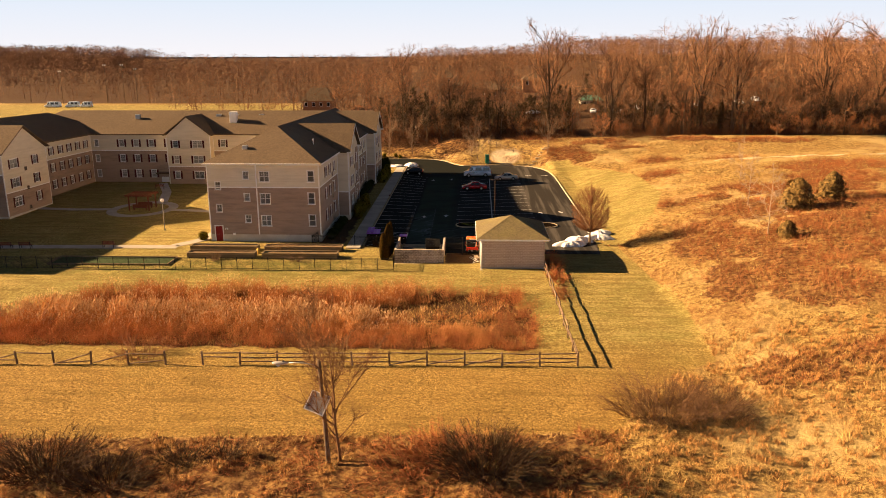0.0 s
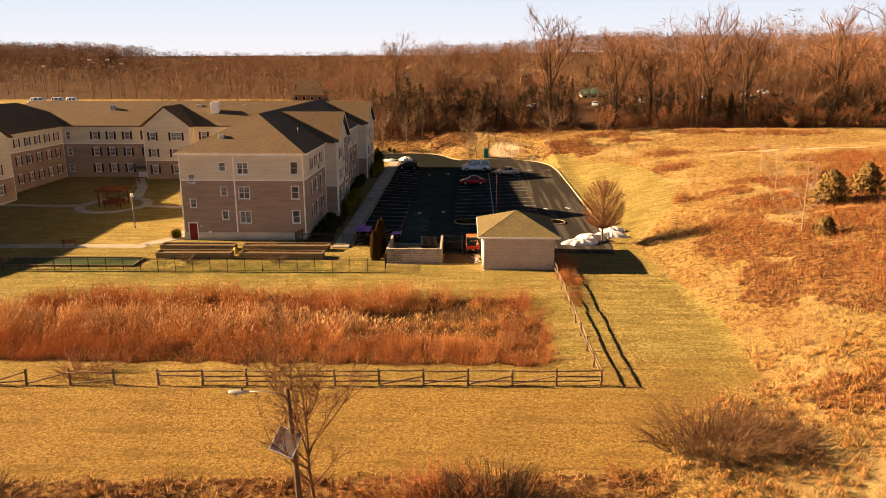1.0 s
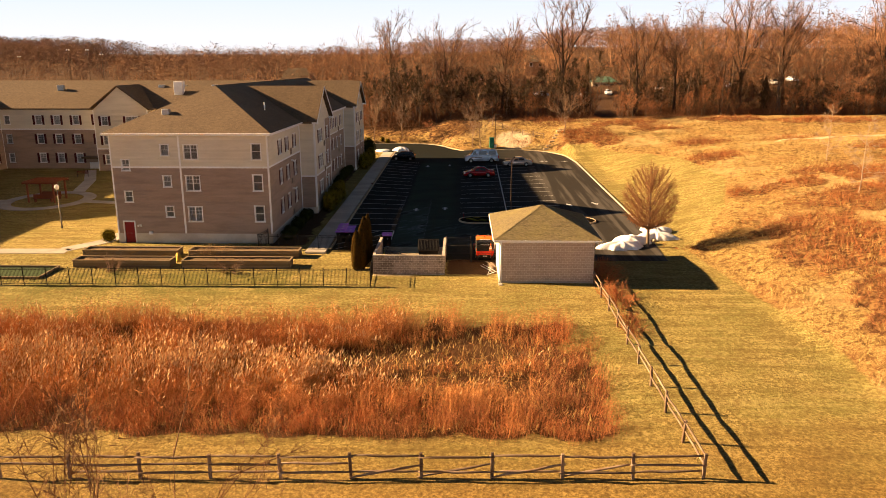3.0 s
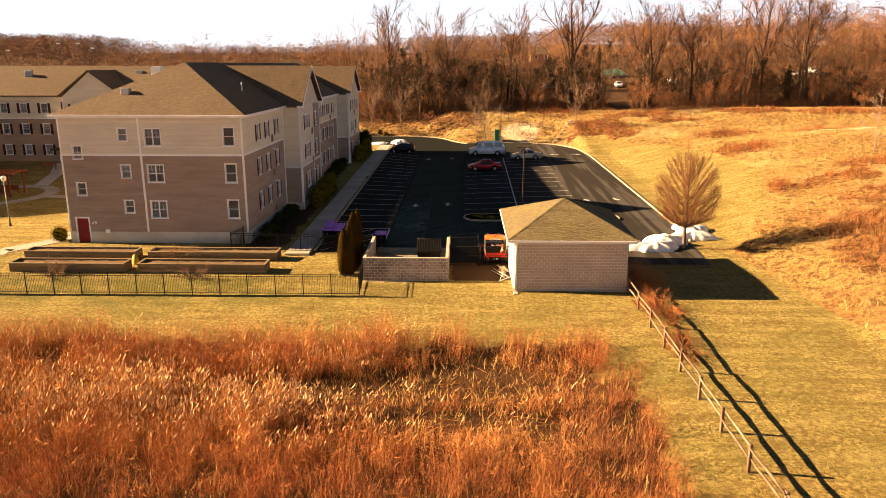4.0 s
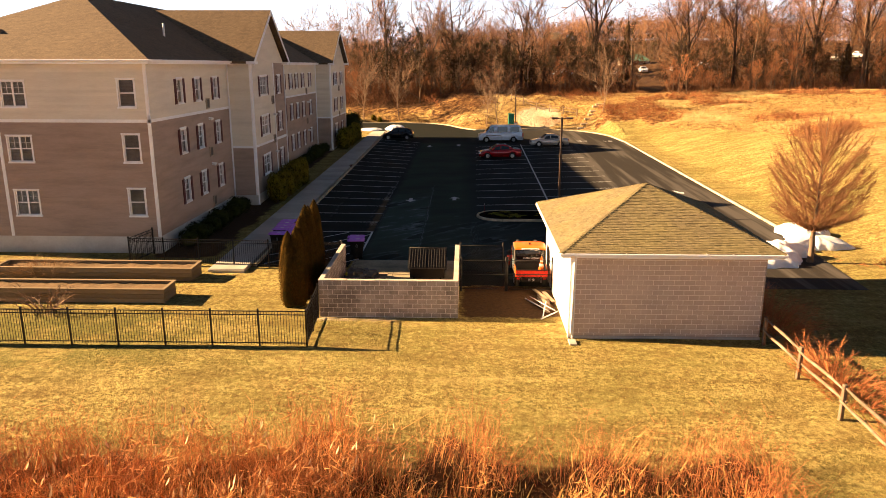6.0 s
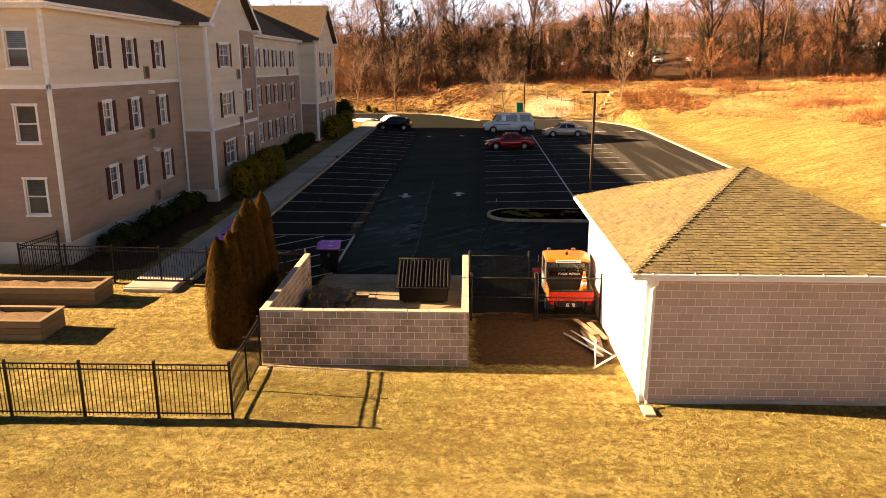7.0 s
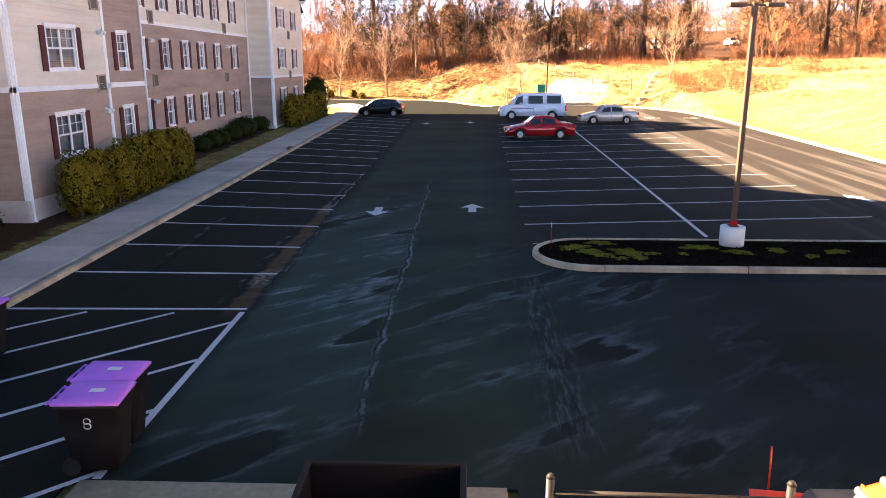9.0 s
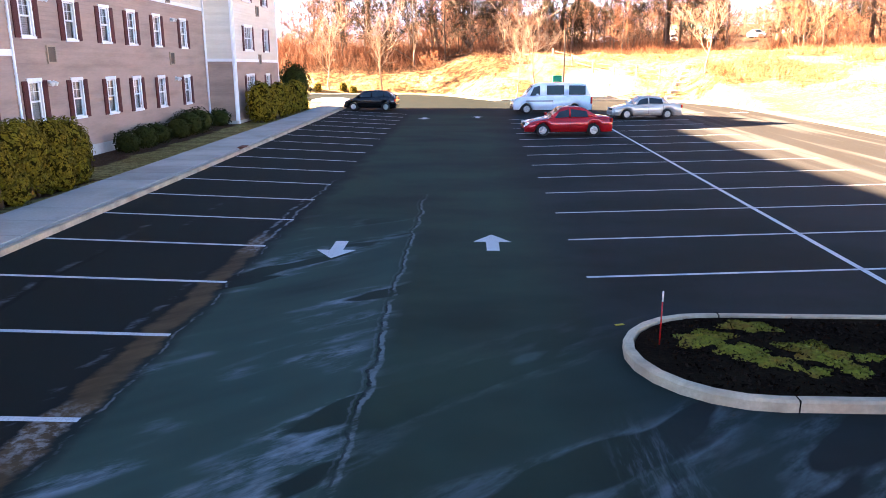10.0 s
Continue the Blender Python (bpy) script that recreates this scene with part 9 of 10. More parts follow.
ARBOR = surf("arborvitae_leaves", (0.058, 0.032, 0.006), (0.026, 0.017, 0.004), 4, (0.085, 0.043, 0.007), 1.2, 0.5, 0.95, 0, vary="island", spread=0.3, spec=0.02)
CEDAR = surf("cedar_leaves", (0.2, 0.125, 0.036), (0.11, 0.068, 0.022), 4, None, rough=0.8, relief=0, vary="island", spread=0.4)
REED = surf("dry_reeds", (0.72, 0.372, 0.132), (0.504, 0.228, 0.0816), 0.8, (0.3, 0.11, 0.038), 0.2, 0.65, 0.85, 0, vary="island", spread=0.45)
PLUME = surf("reed_plumes", (0.74, 0.52, 0.29), (0.58, 0.39, 0.2), 3, None, rough=0.9, relief=0, vary="island", spread=0.2)
TUFT = surf("golden_tufts", (0.46, 0.33, 0.12), (0.34, 0.23, 0.085), 0.7, (0.34, 0.18, 0.065), 0.15, 0.5, 0.9, 0, vary="island", spread=0.35)
TUSSOCK = surf("pale_tussocks", (0.54, 0.32, 0.11), (0.36, 0.19, 0.066), 0.5, (0.3, 0.13, 0.045), 0.12, 0.55, 0.9, 0, vary="island", spread=0.4)
LAWN = surf("straw_lawn_blades", (0.42, 0.31, 0.1), (0.28, 0.2, 0.062), 0.6, (0.24, 0.22, 0.06), 0.2, 0.6, 0.9, 0, vary="island", spread=0.3)
BRAMBLE = surf("russet_bramble", (0.508, 0.194, 0.067), (0.335, 0.122, 0.0464), 0.5, (0.2, 0.1, 0.05), 0.12, 0.6, 0.9, 0, vary="island", spread=0.35)


BANK_BRUSH = surf("dull_bank_brush", (0.3, 0.15, 0.066), (0.18, 0.088, 0.04), 0.7, (0.13, 0.07, 0.036), 0.2, 0.6, 0.95, 0, vary="island", spread=0.35)
FIELD_BRUSH = surf("brown_red_brush", (0.38, 0.145, 0.05), (0.22, 0.082, 0.032), 0.7, (0.16, 0.085, 0.04), 0.2, 0.6, 0.95, 0, vary="island", spread=0.35)


def leaf_cloud(points, normals, size, rng, long=1.6, upright=0.0):
    n = len(points)
    a = np.cross(normals, rng.normal(size=(n, 3)) * (1 - upright) + np.array([0, 0, 1.5]) * upright)
    a /= np.linalg.norm(a, axis=1, keepdims=True) + 1e-9
    b = np.cross(normals, a) + 0.4 * normals * rng.normal(size=(n, 1))
    b /= np.linalg.norm(b, axis=1, keepdims=True) + 1e-9
    s = size * rng.uniform(0.6, 1.4, (n, 1))
    v = np.stack([points - a * s * 0.5, points + b * s * long * 0.5 - a * s * 0.1, points + a * s * 0.5 + b * s * 0.2, points - b * s * long * 0.5], 1).reshape(-1, 3)
    i = np.arange(n)[:, None] * 4
    return v, np.concatenate([i, i + 1, i + 2, i + 3], 1)


def shell(n, cx, cy, cz, rx, ry, rz, rng, power=1.0, seed=0, rough=0.12):
    d = rng.normal(size=(n, 3))
    d /= np.linalg.norm(d, axis=1, keepdims=True)
    k = 1 + rough * np.sin(d[:, 0] * 5 + seed) * np.sin(d[:, 1] * 6 + 2 * seed) + rough * np.sin(d[:, 2] * 9 + d[:, 0] * 7 + seed)
    sq = np.sign(d) * np.abs(d) ** power
    p = sq * k[:, None] * np.array([rx, ry, rz]) * rng.uniform(0.88, 1.03, (n, 1)) + np.array([cx, cy, cz])
    return p, d


# solid dark body that stands for the shade behind the leaves
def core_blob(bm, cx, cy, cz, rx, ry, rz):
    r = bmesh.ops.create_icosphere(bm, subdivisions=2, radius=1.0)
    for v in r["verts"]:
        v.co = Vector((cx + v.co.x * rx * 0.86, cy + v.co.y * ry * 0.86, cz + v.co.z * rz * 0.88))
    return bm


def shrub(name, label, blobs, material, n, size, group="", category="shrub", power=0.8):
    """Leaves over one or several rounded masses, with a dark body painted for the shade inside and a short stem."""
    rng = np.random.default_rng(int(abs(blobs[0][0] * 31 + blobs[0][1] * 17)) + n)
    x, y = blobs[0][:2]
    z = float(ground_z(x, y))
    root = thing(name, label, category, group, at=(x, y, z))
    V, F, off = [], [], 0
    bm = bmesh.new()
    for cx, cy, cz, rx, ry, rz in blobs:
        p, d = shell(int(n * (ry * rz + rx * rz) / (blobs[0][4] * blobs[0][5] + blobs[0][3] * blobs[0][5])), cx, cy, cz, rx, ry, rz, rng, power, cx)
        v, f = leaf_cloud(p, d, size, rng)
        V.append(v)
        F.append(f + off)
        off += len(v)
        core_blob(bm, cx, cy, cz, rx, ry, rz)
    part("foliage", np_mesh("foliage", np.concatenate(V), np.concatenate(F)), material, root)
    part("inner_growth", bm, HEDGE_SHADE if material is HEDGE else DARKLEAF, root)
    bm = bmesh.new()
    for cx, cy, cz, rx, ry, rz in blobs:
        tube(bm, [(cx, cy, z - 0.1), (cx, cy, cz)], 0.06, 6)
    part("stem", bm, BARK, root)
    return root


def hedge(y0, y1, x, high, label, seed, n=3600, size=0.055):
    """Rounded bushes grown into one another, each with smaller lobes on it."""
    rng = random.Random(seed)
    blobs, y = [], y0
    while y < y1:
        r = rng.uniform(0.72, 0.98)
        h = high * rng.uniform(0.84, 1.04)
        cx, cy = x + rng.uniform(-0.12, 0.1), y + r * 0.6
        blobs.append((cx - 0.1, cy, h / 2, 0.6 * rng.uniform(0.9, 1.1), r * 0.92, h / 2))
        for k in range(5):
            s = rng.uniform(0.34, 0.52)
            blobs.append((cx + rng.uniform(0.12, 0.36), cy + rng.uniform(-0.55, 0.55) * r, h * (0.2 + 0.16 * k), s, s, s * 1.15))
        y += r * 1.65
    shrub("hedge", label, blobs, HEDGE, n, size, category="hedge", power=0.78)


# moss and bark on the island
def moss_patch(x, y, r, seed, label):
    """A low cushion of many short fronds with a ragged outline."""
    rng = np.random.default_rng(seed)
    r *= 1.15
    n = int(9000 * r * r) + 60
    a, f = rng.uniform(0, 6.283, n), np.sqrt(rng.random(n))
    edge = r * (1 + 0.3 * np.sin(2 * a + seed) + 0.25 * np.sin(5 * a + 2 * seed))
    p = np.c_[x + edge * f * np.cos(a), y + 0.8 * edge * f * np.sin(a), 0.113 + 0.04 * (1 - f * f) * rng.uniform(0.5, 1.2, n)]
    nrm = np.c_[np.cos(a) * f * 0.6, np.sin(a) * f * 0.6, np.ones(n)]
    tagged(part("moss_patch", np_mesh("moss_patch", *leaf_cloud(p, nrm + rng.normal(0, 0.35, (n, 3)), 0.036, rng)), MOSS), label, "moss", "moss on the island")


for k, (x, y, r) in enumerate(((-0.66, 107.85, 0.36), (-0.3, 107.45, 0.26), (0.15, 108.35, 0.3), (-0.04, 107.05, 0.3), (0.72, 107.35, 0.42), (0.95, 106.75, 0.2), (0.45, 106.7, 0.16), (1.35, 107.2, 0.17), (2.83, 107.95, 0.36), (3.77, 107.45, 0.3), (2.2, 107.2, 0.12), (4.9, 107.7, 0.26), (5.6, 107.1, 0.2), (6.5, 107.6, 0.28))):
    moss_patch(x, y, r, k, "yellow-green moss cushion on dark mulch")
_g = np.random.default_rng(15)
_n = 8000
_p = np.c_[_g.uniform(-1.3, 12.2, _n), 107.35 + _g.uniform(-1.3, 1.3, _n), 0.122 + 0.02 * _g.random(_n)]
_p = _p[(np.hypot(np.minimum(_p[:, 0] + 0.33, 0) + np.maximum(_p[:, 0] - 11.5, 0), _p[:, 1] - 107.35) < 1.33)]
tagged(part("bark_chips", np_mesh("bark_chips", *leaf_cloud(_p, np.array([0, 0, 1.0]) + _g.normal(0, 0.5, _p.shape), 0.032, _g, 2.4)), CHIPS), "loose dark bark chips on the island bed", "bark mulch", kind="stuff")

hedge(111.8, 121.4, -16.95, 2.15, "tall olive-green clipped hedge against the building", 1)
hedge(143.6, 155.5, -16.95, 2.2, "tall olive-green clipped hedge at the far bay", 2, 950, 0.1)
shrub("shrub", "dark green conifer at the building's far corner", [(-17.6, 156.6, 1.7, 1.2, 1.2, 1.8)], DARKLEAF, 2200, 0.1)
for y, r in ((129.6, 0.55), (131.4, 0.62), (132.9, 0.6), (135.4, 0.62), (136.9, 0.78), (138.4, 0.8), (141.9, 0.62)):
    shrub("shrub", "low rounded dark green shrub at the foundation", [(-18.75, y, r * 0.75, r, r, r * 0.85)], DARKLEAF, 900, 0.07, "foundation shrubs")
for k in range(9):
    y = 98.6 + k * 1.35
    r = 0.62 + 0.12 * math.sin(k * 2.1)
    shrub("shrub", "low dark shrub along the shaded foundation", [(-18.65, y, r * 0.72, r, r * 1.05, r * 0.85)], DARKLEAF, 700, 0.08, "foundation shrubs")
shrub("shrub", "small rounded orange-brown shrub near the red door", [(-35.9, 97.6, 0.55, 0.7, 0.6, 0.65)], HEDGE, 700, 0.08)
for x, y in ((-20.3, 179.2), (-16.5, 179.1), (-21.8, 179.5), (-17.6, 179.6)):
    shrub("shrub", "small clipped round shrub beside the far kerb", [(x, y, float(ground_z(x, y)) + 0.4, 0.45, 0.45, 0.5)], HEDGE, 400, 0.08, "far shrubs")


def arborvitae(x, y, h, r, seed):
    rng = np.random.default_rng(seed)
    root = thing("arborvitae", "tall narrow bronze-green arborvitae beside the block wall", "evergreen", "arborvitae row", at=(x, y, 0))
    n = 10500
    f = rng.random(n) ** 0.8
    a = rng.uniform(0, 6.283, n)
    rad = r * np.interp(f, [0, 0.12, 0.5, 0.8, 0.93, 1.0], [0.75, 1.0, 0.97, 0.74, 0.42, 0.06]) * (1 + 0.06 * np.sin(a * 3 + f * 4 + seed) + 0.05 * np.sin(a * 7 - f * 9)) * rng.uniform(0.9, 1.05, n)
    p = np.c_[x + rad * np.cos(a), y + rad * np.sin(a), 0.08 + f * h]
    d = np.c_[np.cos(a), np.sin(a), 0.5 + 0 * a]
    v, ff = leaf_cloud(p, d / np.linalg.norm(d, axis=1, keepdims=True), 0.034, rng, 3.4, 0.75)
    part("foliage", np_mesh("foliage", v, ff), ARBOR, root)
    # dark solid core in place of the shade between the fronds
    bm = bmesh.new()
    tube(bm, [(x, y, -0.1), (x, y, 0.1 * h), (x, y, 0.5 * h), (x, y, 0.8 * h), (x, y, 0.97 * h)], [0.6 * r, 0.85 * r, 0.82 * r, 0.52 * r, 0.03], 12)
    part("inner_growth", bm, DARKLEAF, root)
    bm = bmesh.new()
    tube(bm, [(x, y, -0.2), (x, y, h * 0.5)], 0.07, 6)
    part("trunk", bm, BARK, root)


for k, (x, y, h, r) in enumerate(((-10.4, 88.2, 3.3, 0.42), (-10.05, 88.3, 3.5, 0.42), (-10.05, 89.3, 3.75, 0.44), (-9.95, 89.85, 4.15, 0.42), (-9.9, 90.3, 4.0, 0.4), (-9.75, 90.9, 4.2, 0.4))):
    arborvitae(x, y, h, r, 40 + k)


def cedar(x, y, h, r, seed, label):
    rng = np.random.default_rng(seed)
    z = float(ground_z(x, y))
    root = thing("cedar", label, "evergreen", "cedars of the field", at=(x, y, z))
    n = 2600
    f = rng.random(n) ** 0.85
    a = rng.uniform(0, 6.283, n)
    rad = r * np.interp(f, [0, 0.15, 0.5, 0.85, 1.0], [0.7, 1.0, 0.92, 0.6, 0.15]) * (1 + 0.4 * np.sin(a * 3 + f * 9 + seed) * np.sin(f * 14 + a)) * np.sqrt(rng.uniform(0.35, 1.1, n))
    p = np.c_[x + rad * np.cos(a), y + rad * np.sin(a), z + 0.1 + f * h]
    d = np.c_[np.cos(a), np.sin(a), 0.4 + 0 * a]
    v, ff = leaf_cloud(p, d / np.linalg.norm(d, axis=1, keepdims=True), 0.2, rng, 2.0)
    part("crown", np_mesh("crown", v, ff), CEDAR, root)
    bm = bmesh.new()
    tube(bm, [(x, y, z - 0.2), (x, y, z + h * 0.8)], [0.14, 0.03], 7)
    part("trunk", bm, BARK, root)


cedar(43.2, 98.5, 4.0, 2.1, 1, "dense dark green cedar in the russet field")
cedar(49.0, 101.5, 3.6, 1.6, 2, "smaller dark green cedar in the russet field")
cedar(37.0, 86.0, 1.9, 0.9, 3, "small cedar seedling among brambles")
# ---- single bare trees ----
def pear_meshes(seed):
    """Many steep shoots from a short trunk, filling an upright oval."""
    rng = np.random.default_rng(seed)
    stem = [(0, 0, 0, 0.02, 0, 0.6, 0.17, 0.14), (0.02, 0, 0.6, 0, 0.02, 1.4, 0.14, 0.13), (0, 0.02, 1.4, 0.05, 0, 3.0, 0.12, 0.08), (0.05, 0, 3.0, 0, 0, 5.0, 0.08, 0.05), (0, 0, 5.0, 0.03, 0, 7.7, 0.05, 0.01)]
    wood, fine = [], []
    for k in range(210):
        a = k * 2.399 + rng.normal(0, 0.2)
        up = rng.uniform(-0.6, 0.98)
        side = math.sqrt(1 - up * up)
        end = np.array([2.4 * side * math.cos(a), 2.4 * side * math.sin(a), 4.55 + 3.3 * up]) * np.array([1, 1, 1]) * rng.uniform(0.92, 1.03)
        z0 = np.clip(end[2] - rng.uniform(1.3, 2.3) - 0.4 * side, 1.75, 5.4)
        o = np.array([0, 0, z0])
        c = o + np.array([end[0], end[1], 0]) * 0.55 + np.array([0, 0, (end[2] - z0) * 0.35])
        last, n = o, 6
        for j in range(1, n + 1):
            t = j / n
            p = o * (1 - t) ** 2 + c * 2 * t * (1 - t) + end * t * t + rng.normal(0, 0.03, 3)
            wood.append((*last, *p, 0.017 * (1 - (j - 1) / n) + 0.004, 0.017 * (1 - t) + 0.003))
            d = unit(p - last)
            for q in range(3 + 4 * j):
                s = unit(d + rng.normal(0, 0.6, 3) + np.array([0, 0, 0.2]))
                b = last + (p - last) * rng.random()
                fine.append((*b, *(b + s * rng.uniform(0.2, 0.6)), 0.0065, 0.003))
            last = p
    v, f = prisms(np.array(stem), 8)
    w = np_mesh("trunk", v, f, smooth=True)
    v, f = prisms(np.array(wood), 3)
    v2, f2 = ribbons(np.array(fine), rng)
    return w, np_mesh("crown", np.concatenate([v, v2]), np.concatenate([f[:, :3], f[:, [0, 2, 3]], f2 + len(v)]))


PEAR = pear_meshes(5)
LAWN_TREE = tree_meshes("lawn_tree", 6, 0.75, 3, height=6.0, trunk_r=0.06, clear=0.28, limbs=14, reach=0.4, rise=1.0, twigs=6, forks=5, forks2=4, seg2=1, top=0.8)
PALE_TREE = tree_meshes("pale_tree", 7, 1.1, 3, height=8.0, trunk_r=0.055, clear=0.15, limbs=18, reach=0.26, rise=0.4, twigs=6, forks=4, forks2=3, seg2=1)


SNAG = tree_meshes("tree", 8, 0.6, 4, 0.004, height=9.2, trunk_r=0.085, clear=0.12, limbs=22, reach=0.36, rise=1.0, twigs=11, forks=5, forks2=4, seg2=2, leaders=2, top=0.85)
WARM_BARK = surf("warm_brown_bark", (0.24, 0.13, 0.06), (0.15, 0.08, 0.04), 8, None, rough=0.95, relief=0.2)
DRY_STEM = surf("dry_straw_stems", (0.46, 0.3, 0.16), (0.33, 0.21, 0.11), 6, None, rough=0.9, relief=0)
TAN_BARK = surf("tan_bark", (0.3, 0.2, 0.13), (0.22, 0.145, 0.095), 10, None, rough=0.9, relief=0.2)
PALE_BARK = surf("pale_bark", (0.4, 0.3, 0.21), (0.29, 0.21, 0.15), 10, None, rough=0.9, relief=0.2)
WARM_TWIG = surf("warm_twigs", (0.3, 0.15, 0.07), (0.21, 0.1, 0.048), 2, None, rough=0.9, relief=0)
for (w, c), b, t in ((PEAR, BARK, WARM_TWIG), (LAWN_TREE, TAN_BARK, TAN_BARK), (PALE_TREE, PALE_BARK, PALE_BARK), (SNAG, WARM_BARK, WARM_BARK)):
    w.materials.append(b)
    c.materials.append(t)
put_tree(PEAR, 15.95, 96.3, 1.05, 20, "young bare pear tree with an upright oval crown")
for x, y, s, a in ((-19.2, 179.8, 1.3, 0), (-13.4, 179.6, 1.2, 70), (2.0, 169.4, 1.2, 150), (0.4, 169.3, 0.9, 220), (17.6, 169.2, 1.15, 300)):
    put_tree(LAWN_TREE, x, y, s, a, "small pale bare tree on the grass beyond the lot", group="small trees beyond the lot")
for x, y, s, a in ((35.6, 88.0, 1.0, 0), (38.5, 103, 0.9, 120), (44, 122, 0.8, 200)):
    put_tree(PALE_TREE, x, y, s, a, "thin whitish bare sapling in the russet field", group="saplings of the field")
put_tree(SNAG, -7.9, 41.6, 1.0, 60, "many-stemmed bare tree grown up round a wooden pole")


def build_panel():
    root = thing("solar_panel", "tilted square framed panel fixed to a wooden pole", "panel", at=(-8.9, 40.75, 4.25))
    m = pose(-8.95, 40.72, 4.27, 52, 0, 6) @ pose(0, 0, 0, 0, 0, -24)
    bm = bmesh.new()
    box(bm, -0.55, 0.55, -0.58, 0.58, -0.02, 0.02, m=m)
    part("panel_face", bm, plain("grey_panel", (0.3, 0.29, 0.3), 0.35), root)
    bm = bmesh.new()
    for r in ((-0.62, 0.62, -0.62, -0.56), (-0.62, 0.62, 0.56, 0.62), (-0.62, -0.56, -0.56, 0.56), (0.56, 0.62, -0.56, 0.56)):
        box(bm, *r, -0.03, 0.045, m=m)
    part("frame", bm, GLOBE, root)
    bm = bmesh.new()
    tube(bm, [m @ Vector((0, 0, -0.03)), Vector((-8.7, 41.02, 4.2))], 0.04, 6)
    part("bracket", bm, METAL, root)


build_panel()


DARK_TWIG = surf("dark_twigs", (0.045, 0.026, 0.016), (0.025, 0.015, 0.01), 20, None, rough=0.9, relief=0)


def thicket(name, label, cx, cy, rx, ry, h, n, seed, material, width=0.014, group=""):
    """A bare bush: arching stems that fork into fine twigs."""
    rng = np.random.default_rng(seed)
    z = float(ground_z(cx, cy))
    root = thing(name, label, "bush", group, at=(cx, cy, z))
    segs, fine = [], []
    for k in range(n):
        a, f = rng.uniform(0, 6.283), math.sqrt(rng.random())
        p = np.array([cx + rx * f * math.cos(a) * 0.7, cy + ry * f * math.sin(a) * 0.7, z - 0.1])
        d = unit(np.array([math.cos(a) * f * 0.9, math.sin(a) * f * 0.9, 1.0]) + rng.normal(0, 0.25, 3))
        L = h * rng.uniform(0.6, 1.15)
        q = p
        for j in range(4):
            e = q + d * L / 4
            segs.append((*q, *e, width * (1.6 - 0.3 * j), width * (1.3 - 0.3 * j)))
            for t in range(5):
                s = unit(d + rng.normal(0, 0.6, 3))
                o = q + (e - q) * rng.random()
                fine.append((*o, *(o + s * L * rng.uniform(0.15, 0.35)), width * 0.6, 0.003))
            d = unit(d + np.array([math.cos(a), math.sin(a), -0.25]) * 0.2 + rng.normal(0, 0.15, 3))
            q = e
    v, f = prisms(np.array(segs), 3)
    part("stem", np_mesh("stem", v, f), material, root)
    v, f = ribbons(np.array(fine), rng)
    part("crown", np_mesh("crown", v, f), material, root)
    return root


GREY_BUSH = surf("grey_brown_bush_twigs", (0.2, 0.11, 0.055), (0.12, 0.066, 0.035), 2, (0.09, 0.048, 0.026), 0.4, 0.6, 0.9, 0)
thicket("bush", "wide bare grey-brown bush on the mown strip's edge", 13.6, 48.4, 4.2, 2.6, 3.0, 300, 1, GREY_BUSH, 0.01)
thicket("bush", "wide bare grey-brown bush on the mown strip's edge", 17.2, 48.6, 3.2, 2.2, 2.2, 200, 2, GREY_BUSH, 0.01)
DARK_BRUSH = surf("dark_brush", (0.1, 0.055, 0.03), (0.06, 0.034, 0.02), 2, (0.05, 0.045, 0.018), 0.5, 0.6, 0.9, 0)
for x, y, rx, ry, h, n in ((-25.5, 39.6, 3.6, 2.4, 2.2, 230), (-21.5, 38.6, 2.6, 2.0, 1.8, 170), (-17.6, 41.3, 2.0, 0.9, 1.1, 90), (-15.2, 41.6, 1.2, 0.8, 1.0, 60), (1.2, 40.8, 3.4, 2.4, 2.5, 260)):
    thicket("bush", "dark tangled bush at the meadow's edge", x, y, rx, ry, h, n, int(abs(x) * 7), DARK_BRUSH, 0.016, "dark bushes of the meadow's edge")
thicket("bush", "reddish tangled bush at the meadow's edge", -1.5, 42.2, 2.4, 2.0, 2.0, 150, 3, BRAMBLE)
thicket("bush", "dark tangled bush at the meadow's edge", -3.2, 41.0, 3.0, 2.0, 1.6, 90, 4, BRAMBLE)
thicket("bush", "russet bush beside the shed", 10.0, 86.6, 1.0, 2.8, 1.5, 190, 5, BRAMBLE, 0.009)
thicket("bush", "russet bushes growing along the rail fence", 10.0, 80.5, 0.9, 3.0, 1.25, 190, 6, BRAMBLE, 0.009)
thicket("bush", "russet bushes growing along the rail fence", 9.8, 75.0, 0.7, 2.8, 1.0, 120, 7, BRAMBLE, 0.009)
thicket("bush", "dead leafless bush in the broken fence", -27.5, 57.5, 2.6, 1.6, 1.8, 70, 8, TWIG)
thicket("bush", "dead leafless shrub between the raised beds", -24.0, 92.4, 1.9, 0.55, 1.25, 170, 9, DRY_STEM, 0.008)
thicket("bush", "small leafless shrub before the raised beds", -21.0, 87.3, 0.6, 0.5, 1.9, 26, 10, TAN_BARK)
thicket("bush", "small leafless shrub before the raised beds", -31.0, 87.3, 0.6, 0.5, 1.9, 26, 11, TAN_BARK)


# added twigs that only darken the sunlit ground behind the fence
thicket("bush", "added near-black twigs that darken the lawn behind the picket fence", -11.3, 94.9, 1.3, 0.55, 1.15, 90, 12, DARK_TWIG, 0.016)
thicket("bush", "thin leafless sapling against the block wall", EX0 + 0.34, EY1 - 0.5, 0.1, 0.3, 1.5, 8, 13, DARK_TWIG, 0.007)


